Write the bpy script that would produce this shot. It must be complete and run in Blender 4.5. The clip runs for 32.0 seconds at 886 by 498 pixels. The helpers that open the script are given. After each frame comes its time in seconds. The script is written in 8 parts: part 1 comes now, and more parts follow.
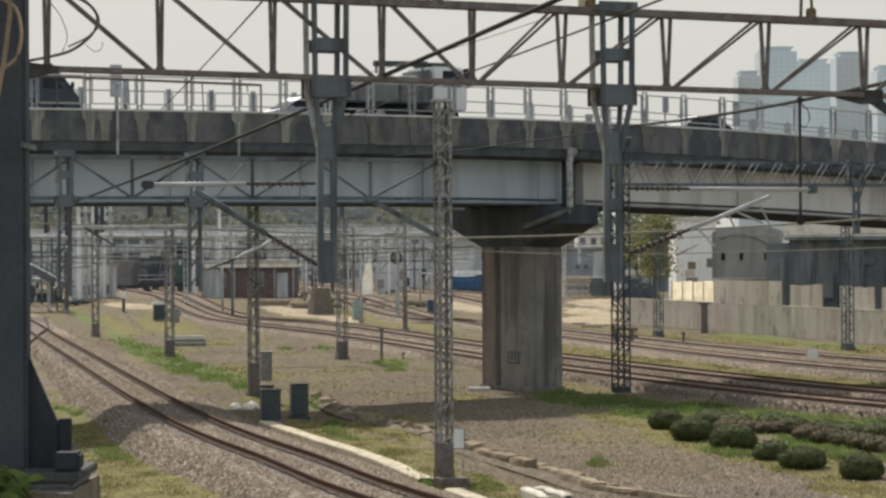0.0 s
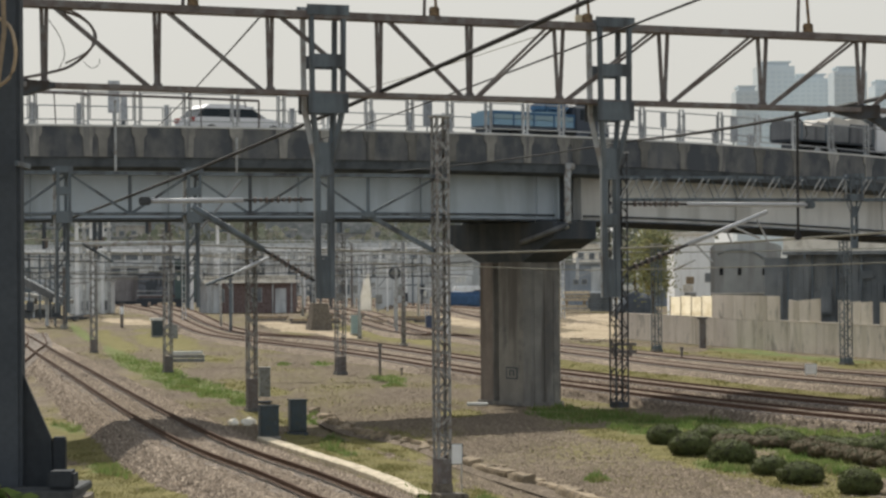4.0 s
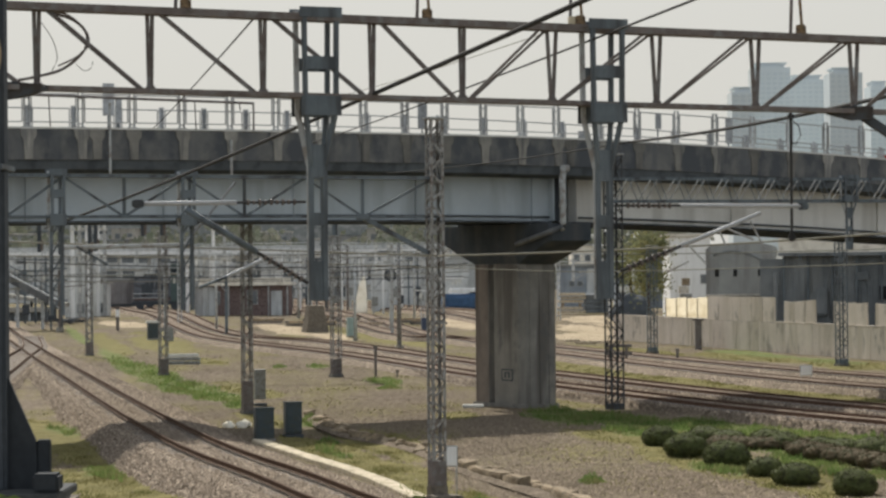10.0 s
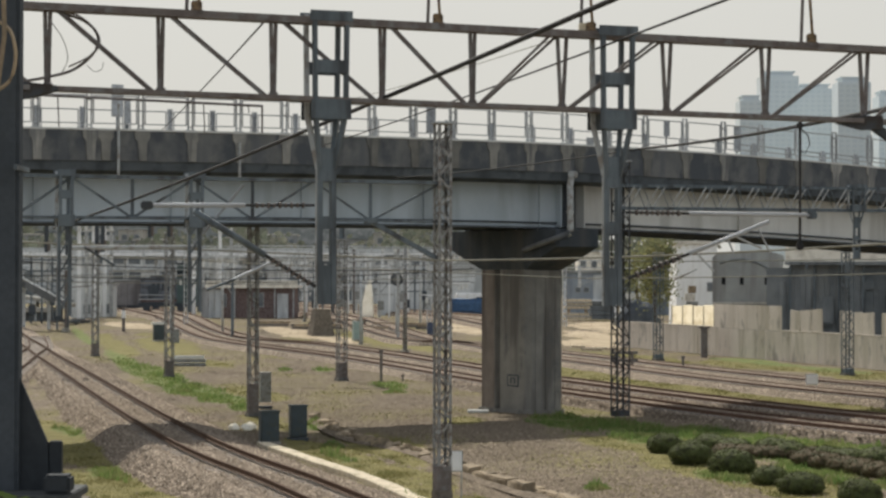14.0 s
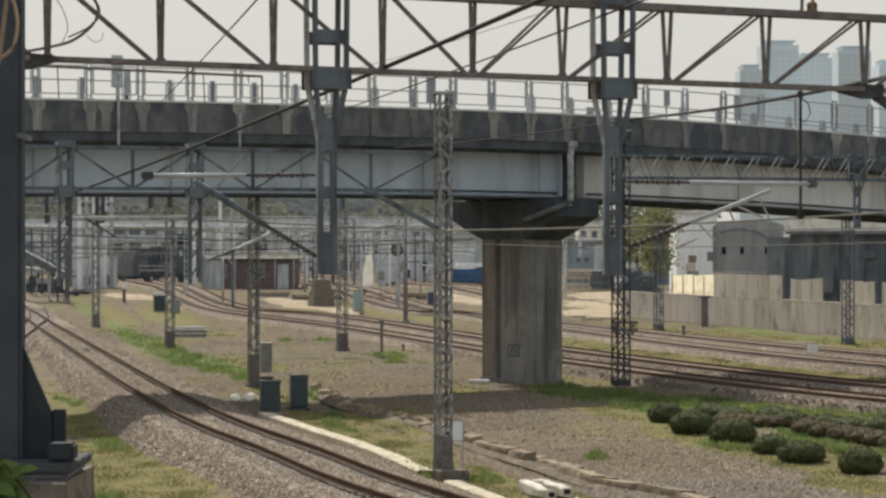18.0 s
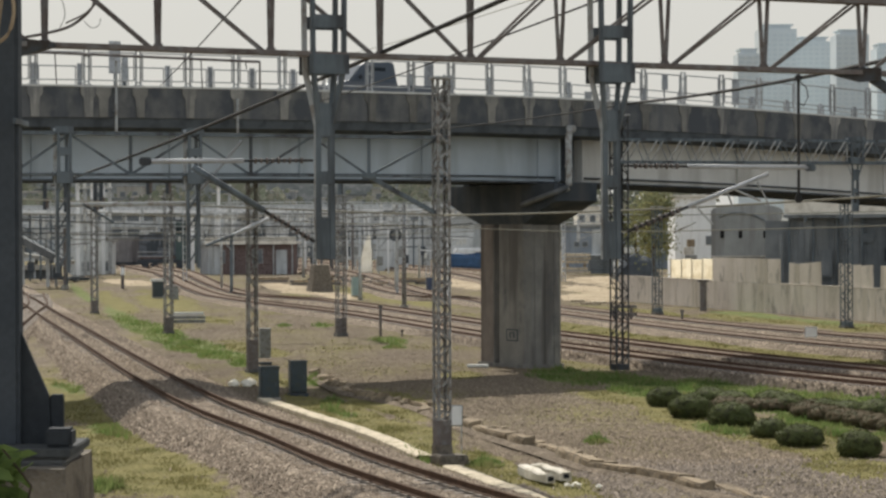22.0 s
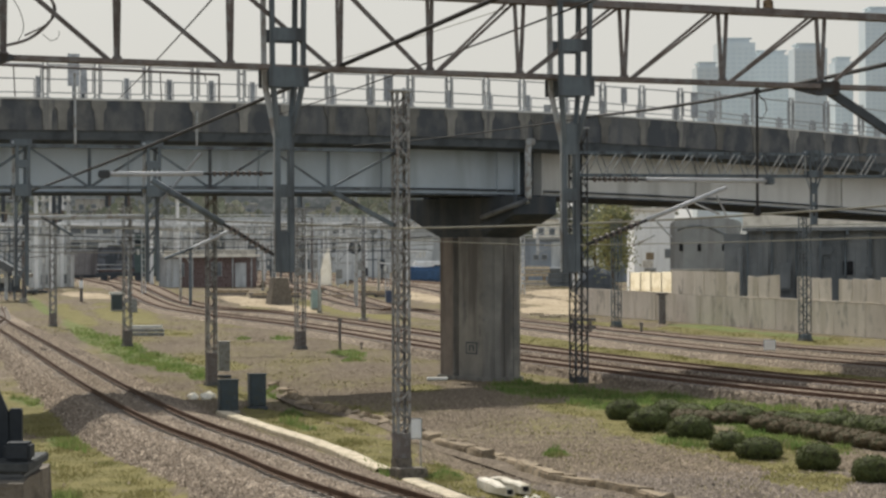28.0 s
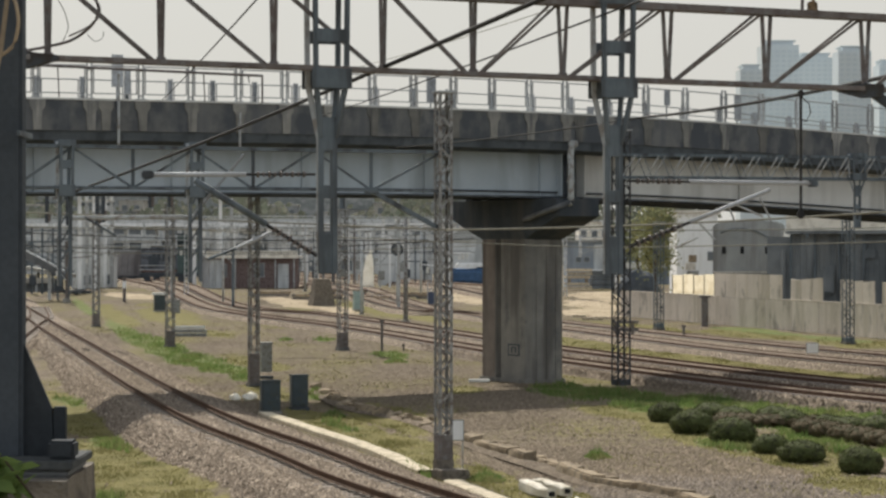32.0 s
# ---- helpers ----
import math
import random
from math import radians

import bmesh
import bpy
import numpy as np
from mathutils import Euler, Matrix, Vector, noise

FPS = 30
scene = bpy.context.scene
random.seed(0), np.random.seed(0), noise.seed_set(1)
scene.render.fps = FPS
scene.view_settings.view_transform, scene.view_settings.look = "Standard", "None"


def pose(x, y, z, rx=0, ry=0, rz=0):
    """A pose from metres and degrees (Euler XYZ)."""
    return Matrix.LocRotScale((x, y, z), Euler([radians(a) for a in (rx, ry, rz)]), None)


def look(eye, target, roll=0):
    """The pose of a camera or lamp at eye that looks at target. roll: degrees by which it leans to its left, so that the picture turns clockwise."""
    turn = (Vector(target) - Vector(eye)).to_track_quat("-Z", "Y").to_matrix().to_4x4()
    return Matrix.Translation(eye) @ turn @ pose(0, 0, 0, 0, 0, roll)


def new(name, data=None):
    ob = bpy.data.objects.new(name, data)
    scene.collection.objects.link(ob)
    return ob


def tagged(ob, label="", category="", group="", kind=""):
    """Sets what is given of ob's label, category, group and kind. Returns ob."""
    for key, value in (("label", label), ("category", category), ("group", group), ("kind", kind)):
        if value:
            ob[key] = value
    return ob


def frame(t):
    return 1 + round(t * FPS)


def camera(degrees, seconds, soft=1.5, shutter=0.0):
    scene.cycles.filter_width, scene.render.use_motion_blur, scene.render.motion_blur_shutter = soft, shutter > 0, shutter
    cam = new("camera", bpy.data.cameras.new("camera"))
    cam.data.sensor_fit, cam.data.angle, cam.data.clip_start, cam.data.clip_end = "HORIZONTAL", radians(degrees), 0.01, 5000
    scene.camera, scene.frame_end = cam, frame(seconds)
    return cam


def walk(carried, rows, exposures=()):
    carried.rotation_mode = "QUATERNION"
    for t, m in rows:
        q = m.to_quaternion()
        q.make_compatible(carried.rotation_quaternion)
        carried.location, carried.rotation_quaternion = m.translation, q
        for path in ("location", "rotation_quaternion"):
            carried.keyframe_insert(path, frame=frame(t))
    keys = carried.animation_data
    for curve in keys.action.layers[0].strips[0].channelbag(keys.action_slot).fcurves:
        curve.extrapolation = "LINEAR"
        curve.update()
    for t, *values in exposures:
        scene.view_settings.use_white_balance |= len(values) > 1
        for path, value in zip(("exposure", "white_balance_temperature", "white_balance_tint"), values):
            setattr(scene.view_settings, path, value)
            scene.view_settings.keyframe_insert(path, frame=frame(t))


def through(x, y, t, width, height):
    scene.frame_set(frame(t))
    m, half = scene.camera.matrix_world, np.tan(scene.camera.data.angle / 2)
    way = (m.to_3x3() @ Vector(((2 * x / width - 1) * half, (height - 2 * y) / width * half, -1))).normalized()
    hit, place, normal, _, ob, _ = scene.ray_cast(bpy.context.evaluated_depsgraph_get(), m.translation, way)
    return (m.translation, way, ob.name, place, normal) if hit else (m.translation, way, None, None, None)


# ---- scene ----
# ---- camera: held by hand at one spot, 6 m above the rails, with a long lens, looking along +y ----
cam = camera(20.0, 32.0, soft=2.6)
PATH = [
    (0, -0.019, 6.006, -0.024, 0.184, 0.315),
    (0.5, -0.022, 6.009, 0.216, 0.380, 0.093),
    (1, -0.016, 6.009, 0.187, 0.631, 0.056),
    (1.5, 0.001, 6.010, 0.219, 0.649, 0.075),
    (2, 0.009, 6.012, 0.113, 0.631, 0.246),
    (2.5, -0.002, 6.013, 0.115, 0.520, 0.416),
    (3, -0.010, 6.010, 0.010, 0.456, 0.436),
    (3.5, -0.009, 6.015, -0.058, 0.500, 0.404),
    (5.5, 0.010, 6.013, -0.068, 0.553, 0.433),
    (6, 0.004, 6.012, -0.117, 0.554, 0.538),
    (6.5, 0.009, 6.012, -0.091, 0.494, 0.485),
    (7, 0.012, 6.011, -0.135, 0.423, 0.472),
    (7.5, 0.022, 6.012, -0.206, 0.390, 0.445),
    (8, 0.016, 6.010, -0.220, 0.389, 0.438),
    (8.5, 0.007, 6.011, -0.258, 0.382, 0.365),
    (9, 0.016, 6.010, -0.270, 0.319, 0.274),
    (9.5, 0.032, 6.013, -0.197, 0.422, 0.297),
    (10, 0.037, 6.014, -0.149, 0.576, 0.533),
    (10.5, 0.006, 6.017, -0.141, 0.656, 0.474),
    (11, 0.004, 6.014, -0.162, 0.692, 0.261),
    (11.5, 0.006, 6.020, -0.194, 0.667, 0.157),
    (12, 0.001, 6.016, -0.087, 0.682, 0.098),
    (12.5, 0.004, 6.015, -0.056, 0.587, -0.045),
    (13, 0.001, 6.013, -0.078, 0.492, -0.047),
    (13.5, 0.007, 6.013, -0.101, 0.629, -0.044),
    (14, 0.011, 6.018, -0.009, 0.684, -0.124),
    (14.5, -0.001, 6.015, 0.040, 0.639, -0.221),
    (16.5, 0.001, 6.009, 0.055, 0.169, -0.106),
    (17, 0.001, 6.009, -0.032, 0.059, -0.064),
    (17.5, 0.002, 6.005, -0.026, -0.020, 0.111),
    (18, 0.002, 6.008, -0.004, 0.007, 0.015),
    (18.5, 0.003, 6.009, -0.003, 0.052, -0.042),
    (19, 0.005, 6.007, -0.004, 0.072, 0.063),
    (19.5, 0.015, 6.005, 0.073, 0.111, 0.201),
    (20, 0.015, 6.013, 0.099, 0.199, 0.046),
    (20.5, 0.003, 6.010, 0.037, 0.183, 0.050),
    (21, 0.007, 6.007, 0.006, -0.063, -0.048),
    (21.5, 0.015, 6.005, -0.002, -0.210, -0.113),
    (22, 0.006, 6.004, -0.039, -0.335, 0.217),
    (22.5, -0.007, 6.005, 0.084, -0.350, 0.296),
    (23, -0.007, 6.010, 0.153, -0.179, 0.296),
    (23.5, -0.004, 6.010, 0.160, -0.040, 0.196),
    (24, 0.001, 6.007, 0.098, -0.002, 0.101),
    (24.5, 0.004, 6.008, 0.114, 0.003, 0.222),
    (25, 0.011, 6.009, 0.053, 0.021, 0.266),
    (25.5, 0.003, 6.009, 0.005, 0.137, 0.263),
    (27.5, 0.010, 6.010, -0.702, 0.061, 0.248),
    (28, 0.005, 6.007, -0.965, -0.044, 0.198),
    (28.5, -0.006, 5.998, -1.083, -0.176, 0.208),
    (29, -0.013, 6.000, -1.071, -0.472, 0.045),
    (29.5, -0.008, 6.000, -1.021, -0.430, -0.115),
    (30, -0.014, 6.003, -0.787, -0.353, -0.069),
    (30.5, -0.013, 6.004, -0.592, -0.254, -0.081),
    (31, -0.012, 5.999, -0.386, -0.205, 0.061),
    (31.5, -0.006, 6.001, -0.192, -0.138, 0.049),
    (32, 0.000, 6.000, 0.000, 0.000, -0.000),
]
walk(cam, [(t, pose(x, 0.0, z, 90 + pitch, roll, yaw)) for t, x, z, yaw, pitch, roll in PATH],
     exposures=[(0.0, 0.05), (32.0, 0.05)])

# ---- light: hazy spring day, the sun behind the overpass ----
SUN_AZ, SUN_EL = -15.0, 42.0      # degrees from +y towards +x, and above the horizon
world = bpy.data.worlds.new("world")
scene.world = world
world.use_nodes = True
wn, wl = world.node_tree.nodes, world.node_tree.links
sky = wn.new("ShaderNodeTexSky")
sky.sky_type, sky.sun_disc = "NISHITA", False
sky.sun_elevation, sky.sun_rotation = radians(SUN_EL), radians(SUN_AZ)
sky.dust_density, sky.air_density, sky.ozone_density = 6.0, 1.2, 0.6
dim = wn.new("ShaderNodeMix")
dim.data_type, dim.blend_type = "RGBA", "MULTIPLY"
dim.inputs[0].default_value = 1.0
dim.inputs[7].default_value = (0.05, 0.061, 0.082, 1)
haze = wn.new("ShaderNodeMix")
haze.data_type = "RGBA"
geo = wn.new("ShaderNodeTexCoord")
up = wn.new("ShaderNodeSeparateXYZ")
fade = wn.new("ShaderNodeMapRange")      # haze lies thick at the horizon and thins towards the zenith
fade.inputs["From Min"].default_value, fade.inputs["From Max"].default_value = 0.28, 0.9
fade.inputs["To Min"].default_value, fade.inputs["To Max"].default_value = 0.86, 0.42
wl.new(geo.outputs["Generated"], up.inputs[0])
wl.new(up.outputs["Z"], fade.inputs["Value"])
wl.new(fade.outputs[0], haze.inputs[0])
side = wn.new("ShaderNodeMapRange")
side.inputs["From Min"].default_value, side.inputs["From Max"].default_value = -0.3, 0.5
wl.new(up.outputs["Y"], side.inputs["Value"])
tint = wn.new("ShaderNodeMix")            # the haze is warm towards the sun and cooler away from it
tint.data_type = "RGBA"
tint.inputs[6].default_value = (0.735, 0.775, 0.80, 1)
tint.inputs[7].default_value = (0.705, 0.695, 0.648, 1)
wl.new(side.outputs[0], tint.inputs[0])
wl.new(tint.outputs[2], haze.inputs[7])
wl.new(sky.outputs[0], dim.inputs[6])
wl.new(dim.outputs[2], haze.inputs[6])
wl.new(haze.outputs[2], wn["Background"].inputs[0])
wn["Background"].inputs[1].default_value = 1.0
sun = new("sun", bpy.data.lights.new("sun", "SUN"))
sun.data.energy, sun.data.angle, sun.data.color = 4.7, radians(1.2), (1.0, 0.945, 0.85)
az, el = radians(SUN_AZ), radians(SUN_EL)
sun.matrix_world = look((math.sin(az) * math.cos(el) * 100, math.cos(az) * math.cos(el) * 100, math.sin(el) * 100), (0, 0, 0))


# ---- materials ----
def material(name, a, b, scale=3.0, rough=0.8, metal=0.0, fine=40.0, bump=0.3, stain=None, streak=0.0, rand=0.0, grain=0.25, drip=None):
    """Two colours mixed by large noise, a fine grain and bump; stain: a third colour in blotches or upright streaks."""
    m = bpy.data.materials.new(name)
    m.use_nodes = True
    n, l = m.node_tree.nodes, m.node_tree.links
    bsdf = n["Principled BSDF"]
    bsdf.inputs["Metallic"].default_value = metal
    bsdf.inputs["Specular IOR Level"].default_value = 0.12 if rough >= 0.8 else 0.4
    co = n.new("ShaderNodeTexCoord")
    place = co.outputs["Object"]
    if rand:        # alike pieces each take another stretch of the pattern
        who = n.new("ShaderNodeObjectInfo")
        far = n.new("ShaderNodeVectorMath")
        far.operation = "MULTIPLY"
        far.inputs[1].default_value = (37.0, 53.0, 0.0)
        l.new(who.outputs["Random"], far.inputs[0])
        shift = n.new("ShaderNodeVectorMath")
        l.new(co.outputs["Object"], shift.inputs[0])
        l.new(far.outputs[0], shift.inputs[1])
        place = shift.outputs[0]
    big = n.new("ShaderNodeTexNoise")
    big.inputs["Scale"].default_value, big.inputs["Detail"].default_value = scale, 6
    big.inputs["Roughness"].default_value = 0.65
    l.new(place, big.inputs["Vector"])
    small = n.new("ShaderNodeTexNoise")
    small.inputs["Scale"].default_value, small.inputs["Detail"].default_value = fine, 4
    l.new(co.outputs["Object"], small.inputs["Vector"])
    ramp = n.new("ShaderNodeValToRGB")
    ramp.color_ramp.elements[0].position, ramp.color_ramp.elements[1].position = 0.35, 0.65
    ramp.color_ramp.elements[0].color, ramp.color_ramp.elements[1].color = (*a, 1), (*b, 1)
    l.new(big.outputs["Fac"], ramp.inputs[0])
    out = ramp.outputs[0]
    if stain:
        mp = n.new("ShaderNodeMapping")
        mp.inputs["Scale"].default_value = (1, 1, 0.12 if streak else 1)
        l.new(place, mp.inputs["Vector"])
        st = n.new("ShaderNodeTexNoise")
        st.inputs["Scale"].default_value, st.inputs["Detail"].default_value = (streak or scale * 2.3), 5
        l.new(mp.outputs[0], st.inputs["Vector"])
        sr = n.new("ShaderNodeValToRGB")
        sr.color_ramp.elements[0].position, sr.color_ramp.elements[1].position = 0.48, 0.64
        l.new(st.outputs["Fac"], sr.inputs[0])
        mx = n.new("ShaderNodeMix")
        mx.data_type = "RGBA"
        mx.inputs[7].default_value = (*stain, 1)
        l.new(sr.outputs[0], mx.inputs[0])
        l.new(out, mx.inputs[6])
        out = mx.outputs[2]
    if drip:        # dark run marks, long and upright, broken up by blotches
        colour, thin, cover = drip
        run, blot = n.new("ShaderNodeTexNoise"), n.new("ShaderNodeTexNoise")
        tall = n.new("ShaderNodeMapping")
        tall.inputs["Scale"].default_value = (1, 1, 0.4)
        l.new(place, tall.inputs["Vector"])
        l.new(tall.outputs[0], run.inputs["Vector"])
        l.new(place, blot.inputs["Vector"])
        run.inputs["Scale"].default_value, run.inputs["Detail"].default_value = thin, 6
        blot.inputs["Scale"].default_value, blot.inputs["Detail"].default_value = thin * 0.45, 7
        blot.inputs["Roughness"].default_value = 0.7
        both = n.new("ShaderNodeMath")
        both.operation = "ADD"
        l.new(run.outputs["Fac"], both.inputs[0])
        l.new(blot.outputs["Fac"], both.inputs[1])
        dm = n.new("ShaderNodeMapRange")
        dm.inputs["From Min"].default_value, dm.inputs["From Max"].default_value = 1.08 - cover, 1.28 - cover
        l.new(both.outputs[0], dm.inputs["Value"])
        dx = n.new("ShaderNodeMix")
        dx.data_type = "RGBA"
        dx.inputs[7].default_value = (*colour, 1)
        l.new(dm.outputs[0], dx.inputs[0])
        l.new(out, dx.inputs[6])
        out = dx.outputs[2]
    gr = n.new("ShaderNodeMapRange")
    gr.inputs["To Min"].default_value, gr.inputs["To Max"].default_value = 1 - grain, 1 + grain
    l.new(small.outputs["Fac"], gr.inputs["Value"])
    mul = n.new("ShaderNodeMix")
    mul.data_type, mul.blend_type = "RGBA", "MULTIPLY"
    mul.inputs[0].default_value = 1
    l.new(out, mul.inputs[6])
    l.new(gr.outputs[0], mul.inputs[7])
    out = mul.outputs[2]
    if rand:
        info = n.new("ShaderNodeObjectInfo")
        rr = n.new("ShaderNodeMapRange")
        rr.inputs["To Min"].default_value, rr.inputs["To Max"].default_value = 1 - rand, 1 + rand
        l.new(info.outputs["Random"], rr.inputs["Value"])
        m2 = n.new("ShaderNodeMix")
        m2.data_type, m2.blend_type = "RGBA", "MULTIPLY"
        m2.inputs[0].default_value = 1
        l.new(out, m2.inputs[6])
        l.new(rr.outputs[0], m2.inputs[7])
        out = m2.outputs[2]
    l.new(out, bsdf.inputs["Base Color"])
    rg = n.new("ShaderNodeMapRange")
    rg.inputs["To Min"].default_value, rg.inputs["To Max"].default_value = max(0.02, rough - 0.12), min(1, rough + 0.12)
    l.new(big.outputs["Fac"], rg.inputs["Value"])
    l.new(rg.outputs[0], bsdf.inputs["Roughness"])
    if bump:
        bp = n.new("ShaderNodeBump")
        bp.inputs["Strength"].default_value, bp.inputs["Distance"].default_value = bump, 0.02
        l.new(small.outputs["Fac"], bp.inputs["Height"])
        l.new(bp.outputs[0], bsdf.inputs["Normal"])
    return m


CONCRETE = material("concrete_pale", (0.34, 0.325, 0.285), (0.43, 0.41, 0.36), 1.2, 0.9, stain=(0.2, 0.19, 0.17), streak=2.0)
PARAPET_C = material("concrete_parapet", (0.135, 0.138, 0.138), (0.195, 0.193, 0.185), 0.9, 0.9, stain=(0.13, 0.136, 0.142), streak=1.4, drip=((0.09, 0.097, 0.106), 1.2, 0.17))
PILASTER_C = material("concrete_pilaster", (0.205, 0.2, 0.183), (0.295, 0.285, 0.258), 1.5, 0.9, stain=(0.13, 0.131, 0.13), streak=3.0, rand=0.4)
SOFFIT_C = material("soffit_bluegrey", (0.092, 0.104, 0.116), (0.126, 0.141, 0.155), 0.7, 0.9, stain=(0.07, 0.078, 0.087), bump=0.1)
CONCRETE_DARK = material("concrete_stained", (0.13, 0.135, 0.138), (0.205, 0.207, 0.206), 0.8, 0.9, stain=(0.09, 0.094, 0.098), streak=1.2)
PIER_C = material("concrete_pier", (0.19, 0.183, 0.168), (0.278, 0.266, 0.238), 0.7, 0.9, stain=(0.142, 0.132, 0.12), streak=1.6, drip=((0.12, 0.121, 0.12), 1.1, 0.03))
WALL_C = material("concrete_wall", (0.55, 0.488, 0.42), (0.65, 0.583, 0.508), 0.35, 0.9, stain=(0.48, 0.425, 0.35), streak=0.7, rand=0.08, drip=((0.33, 0.30, 0.26), 1.5, 0.02))
CREAM = material("cream_sheet", (0.62, 0.55, 0.40), (0.70, 0.63, 0.47), 0.9, 0.6, stain=(0.5, 0.42, 0.28), streak=1.6)
GIRDER = material("girder_paint_grey", (0.43, 0.49, 0.535), (0.5, 0.56, 0.605), 0.5, 0.7, bump=0.05, stain=(0.33, 0.37, 0.395), streak=0.6, grain=0.08)
GIRDER_R = material("girder_beige", (0.66, 0.66, 0.635), (0.75, 0.745, 0.715), 0.5, 0.85, bump=0.1, stain=(0.55, 0.545, 0.515), streak=0.9)
STEEL = material("steel_grey_blue", (0.102, 0.126, 0.143), (0.147, 0.175, 0.193), 2.0, 0.7, 0.0, bump=0.1, stain=(0.055, 0.06, 0.065), streak=3.0, grain=0.12)
STEEL_PALE = material("steel_pale", (0.36, 0.375, 0.38), (0.47, 0.485, 0.48), 2.0, 0.85, 0.0, bump=0.1, stain=(0.28, 0.26, 0.235), grain=0.15)
RUSTY = material("steel_rust_brown", (0.115, 0.097, 0.09), (0.185, 0.162, 0.15), 2.5, 0.8, 0.0, stain=(0.19, 0.185, 0.18), rand=0.12)
MAST_RUST = material("steel_mast_weathered", (0.225, 0.232, 0.228), (0.31, 0.312, 0.305), 3.0, 0.8, 0.0, stain=(0.11, 0.085, 0.075), rand=0.1)
DARK_STEEL = material("steel_near_black", (0.058, 0.067, 0.077), (0.083, 0.093, 0.104), 2.0, 0.85, 0.0, bump=0.1)
RAIL = material("rail_rust", (0.07, 0.043, 0.028), (0.12, 0.073, 0.047), 4.0, 0.9, 0.0)
FENCE_RAIL = material("fence_rail_grey", (0.27, 0.28, 0.285), (0.35, 0.36, 0.36), 2.0, 0.85, bump=0.05)
MAST_DARK = material("mast_dark_grey", (0.05, 0.056, 0.062), (0.085, 0.09, 0.095), 2.0, 0.85, bump=0.1, stain=(0.06, 0.052, 0.046))
# a little paler than the near rails
RAIL_FAR = material("rail_rust_far", (0.10, 0.06, 0.042), (0.15, 0.095, 0.068), 4.0, 0.9, 0.0)
SLEEPER = material("sleeper_concrete", (0.24, 0.21, 0.18), (0.33, 0.29, 0.25), 3.0, 0.9, rand=0.2)
SILVER = material("silver_tube", (0.36, 0.37, 0.38), (0.46, 0.47, 0.48), 4.0, 0.6, 0.1, bump=0.03)
FENCE = material("fence_grey", (0.40, 0.415, 0.42), (0.50, 0.515, 0.515), 2.0, 0.85, 0.0, bump=0.05, stain=(0.34, 0.34, 0.34), rand=0.25)
TROUGH_C = material("concrete_trough", (0.47, 0.405, 0.295), (0.60, 0.525, 0.39), 1.6, 0.9, stain=(0.33, 0.285, 0.2), rand=0.10)
# near-black: staining, plus the shade under the deck put into the colour
CAP_BLACK = material("concrete_stained_and_shaded", (0.052, 0.062, 0.074), (0.08, 0.09, 0.101), 0.8, 0.9, stain=(0.095, 0.098, 0.1), streak=1.0)
CAP = material("cap_pale", (0.55, 0.55, 0.52), (0.68, 0.68, 0.65), 2.0, 0.8)
WIRE = material("wire_dark", (0.035, 0.035, 0.036), (0.06, 0.058, 0.055), 5.0, 0.9, 0.0, bump=0)
WIRE_PALE = material("wire_pale", (0.24, 0.23, 0.185), (0.31, 0.295, 0.24), 5.0, 0.85, 0.0, bump=0)
INSUL = material("insulator_brown", (0.10, 0.082, 0.074), (0.15, 0.125, 0.11), 5.0, 0.7)
GREEN_BOX = material("cabinet_dark_green", (0.038, 0.054, 0.061), (0.056, 0.075, 0.083), 2.0, 0.5, bump=0.1, stain=(0.05, 0.06, 0.055))
GREY_BOX = material("cabinet_grey", (0.24, 0.25, 0.24), (0.30, 0.31, 0.30), 2.0, 0.6, bump=0.1, stain=(0.18, 0.17, 0.15))
WHITE = material("white_paint", (0.80, 0.81, 0.81), (0.87, 0.88, 0.88), 1.0, 0.7, bump=0.05, stain=(0.72, 0.72, 0.71), streak=2.0, grain=0.08)
BRICK_RED = material("brick_red", (0.165, 0.126, 0.12), (0.218, 0.17, 0.16), 2.0, 0.9, fine=60, stain=(0.11, 0.07, 0.062))
# flat near-black panels stand for the unlit inside of holes
DARK_HOLE = material("dark_inside", (0.015, 0.016, 0.018), (0.03, 0.03, 0.032), 2.0, 0.8)
# far panes are less dark than near glass: haze put into the colour
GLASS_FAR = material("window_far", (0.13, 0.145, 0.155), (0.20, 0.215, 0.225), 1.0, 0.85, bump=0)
GLASS = material("window_dark", (0.02, 0.025, 0.03), (0.04, 0.05, 0.055), 1.0, 0.2, bump=0)
GLASS.node_tree.nodes["Principled BSDF"].inputs["Specular IOR Level"].default_value = 0.08
CORR = material("sheet_grey", (0.30, 0.31, 0.303), (0.385, 0.395, 0.383), 0.4, 0.85, bump=0.1, stain=(0.24, 0.235, 0.225), streak=0.9)
CORR_DARK = material("sheet_dark", (0.16, 0.175, 0.185), (0.23, 0.245, 0.25), 0.4, 0.85, bump=0.1, stain=(0.11, 0.118, 0.122), streak=0.8)
ROOF_CREAM = material("roof_cream", (0.74, 0.70, 0.61), (0.84, 0.80, 0.71), 0.6, 0.85, bump=0.1, stain=(0.62, 0.58, 0.5))
ROOF_PALE = material("roof_pale", (0.58, 0.55, 0.49), (0.68, 0.645, 0.58), 0.6, 0.85, bump=0.1, stain=(0.46, 0.43, 0.38))
BLUEGREY = material("wall_bluegrey", (0.52, 0.54, 0.545), (0.62, 0.64, 0.64), 0.6, 0.85, bump=0.1, stain=(0.36, 0.375, 0.38), streak=1.0)
TARP = material("tarp_blue", (0.045, 0.10, 0.20), (0.07, 0.145, 0.27), 2.0, 0.7, stain=(0.05, 0.09, 0.16))
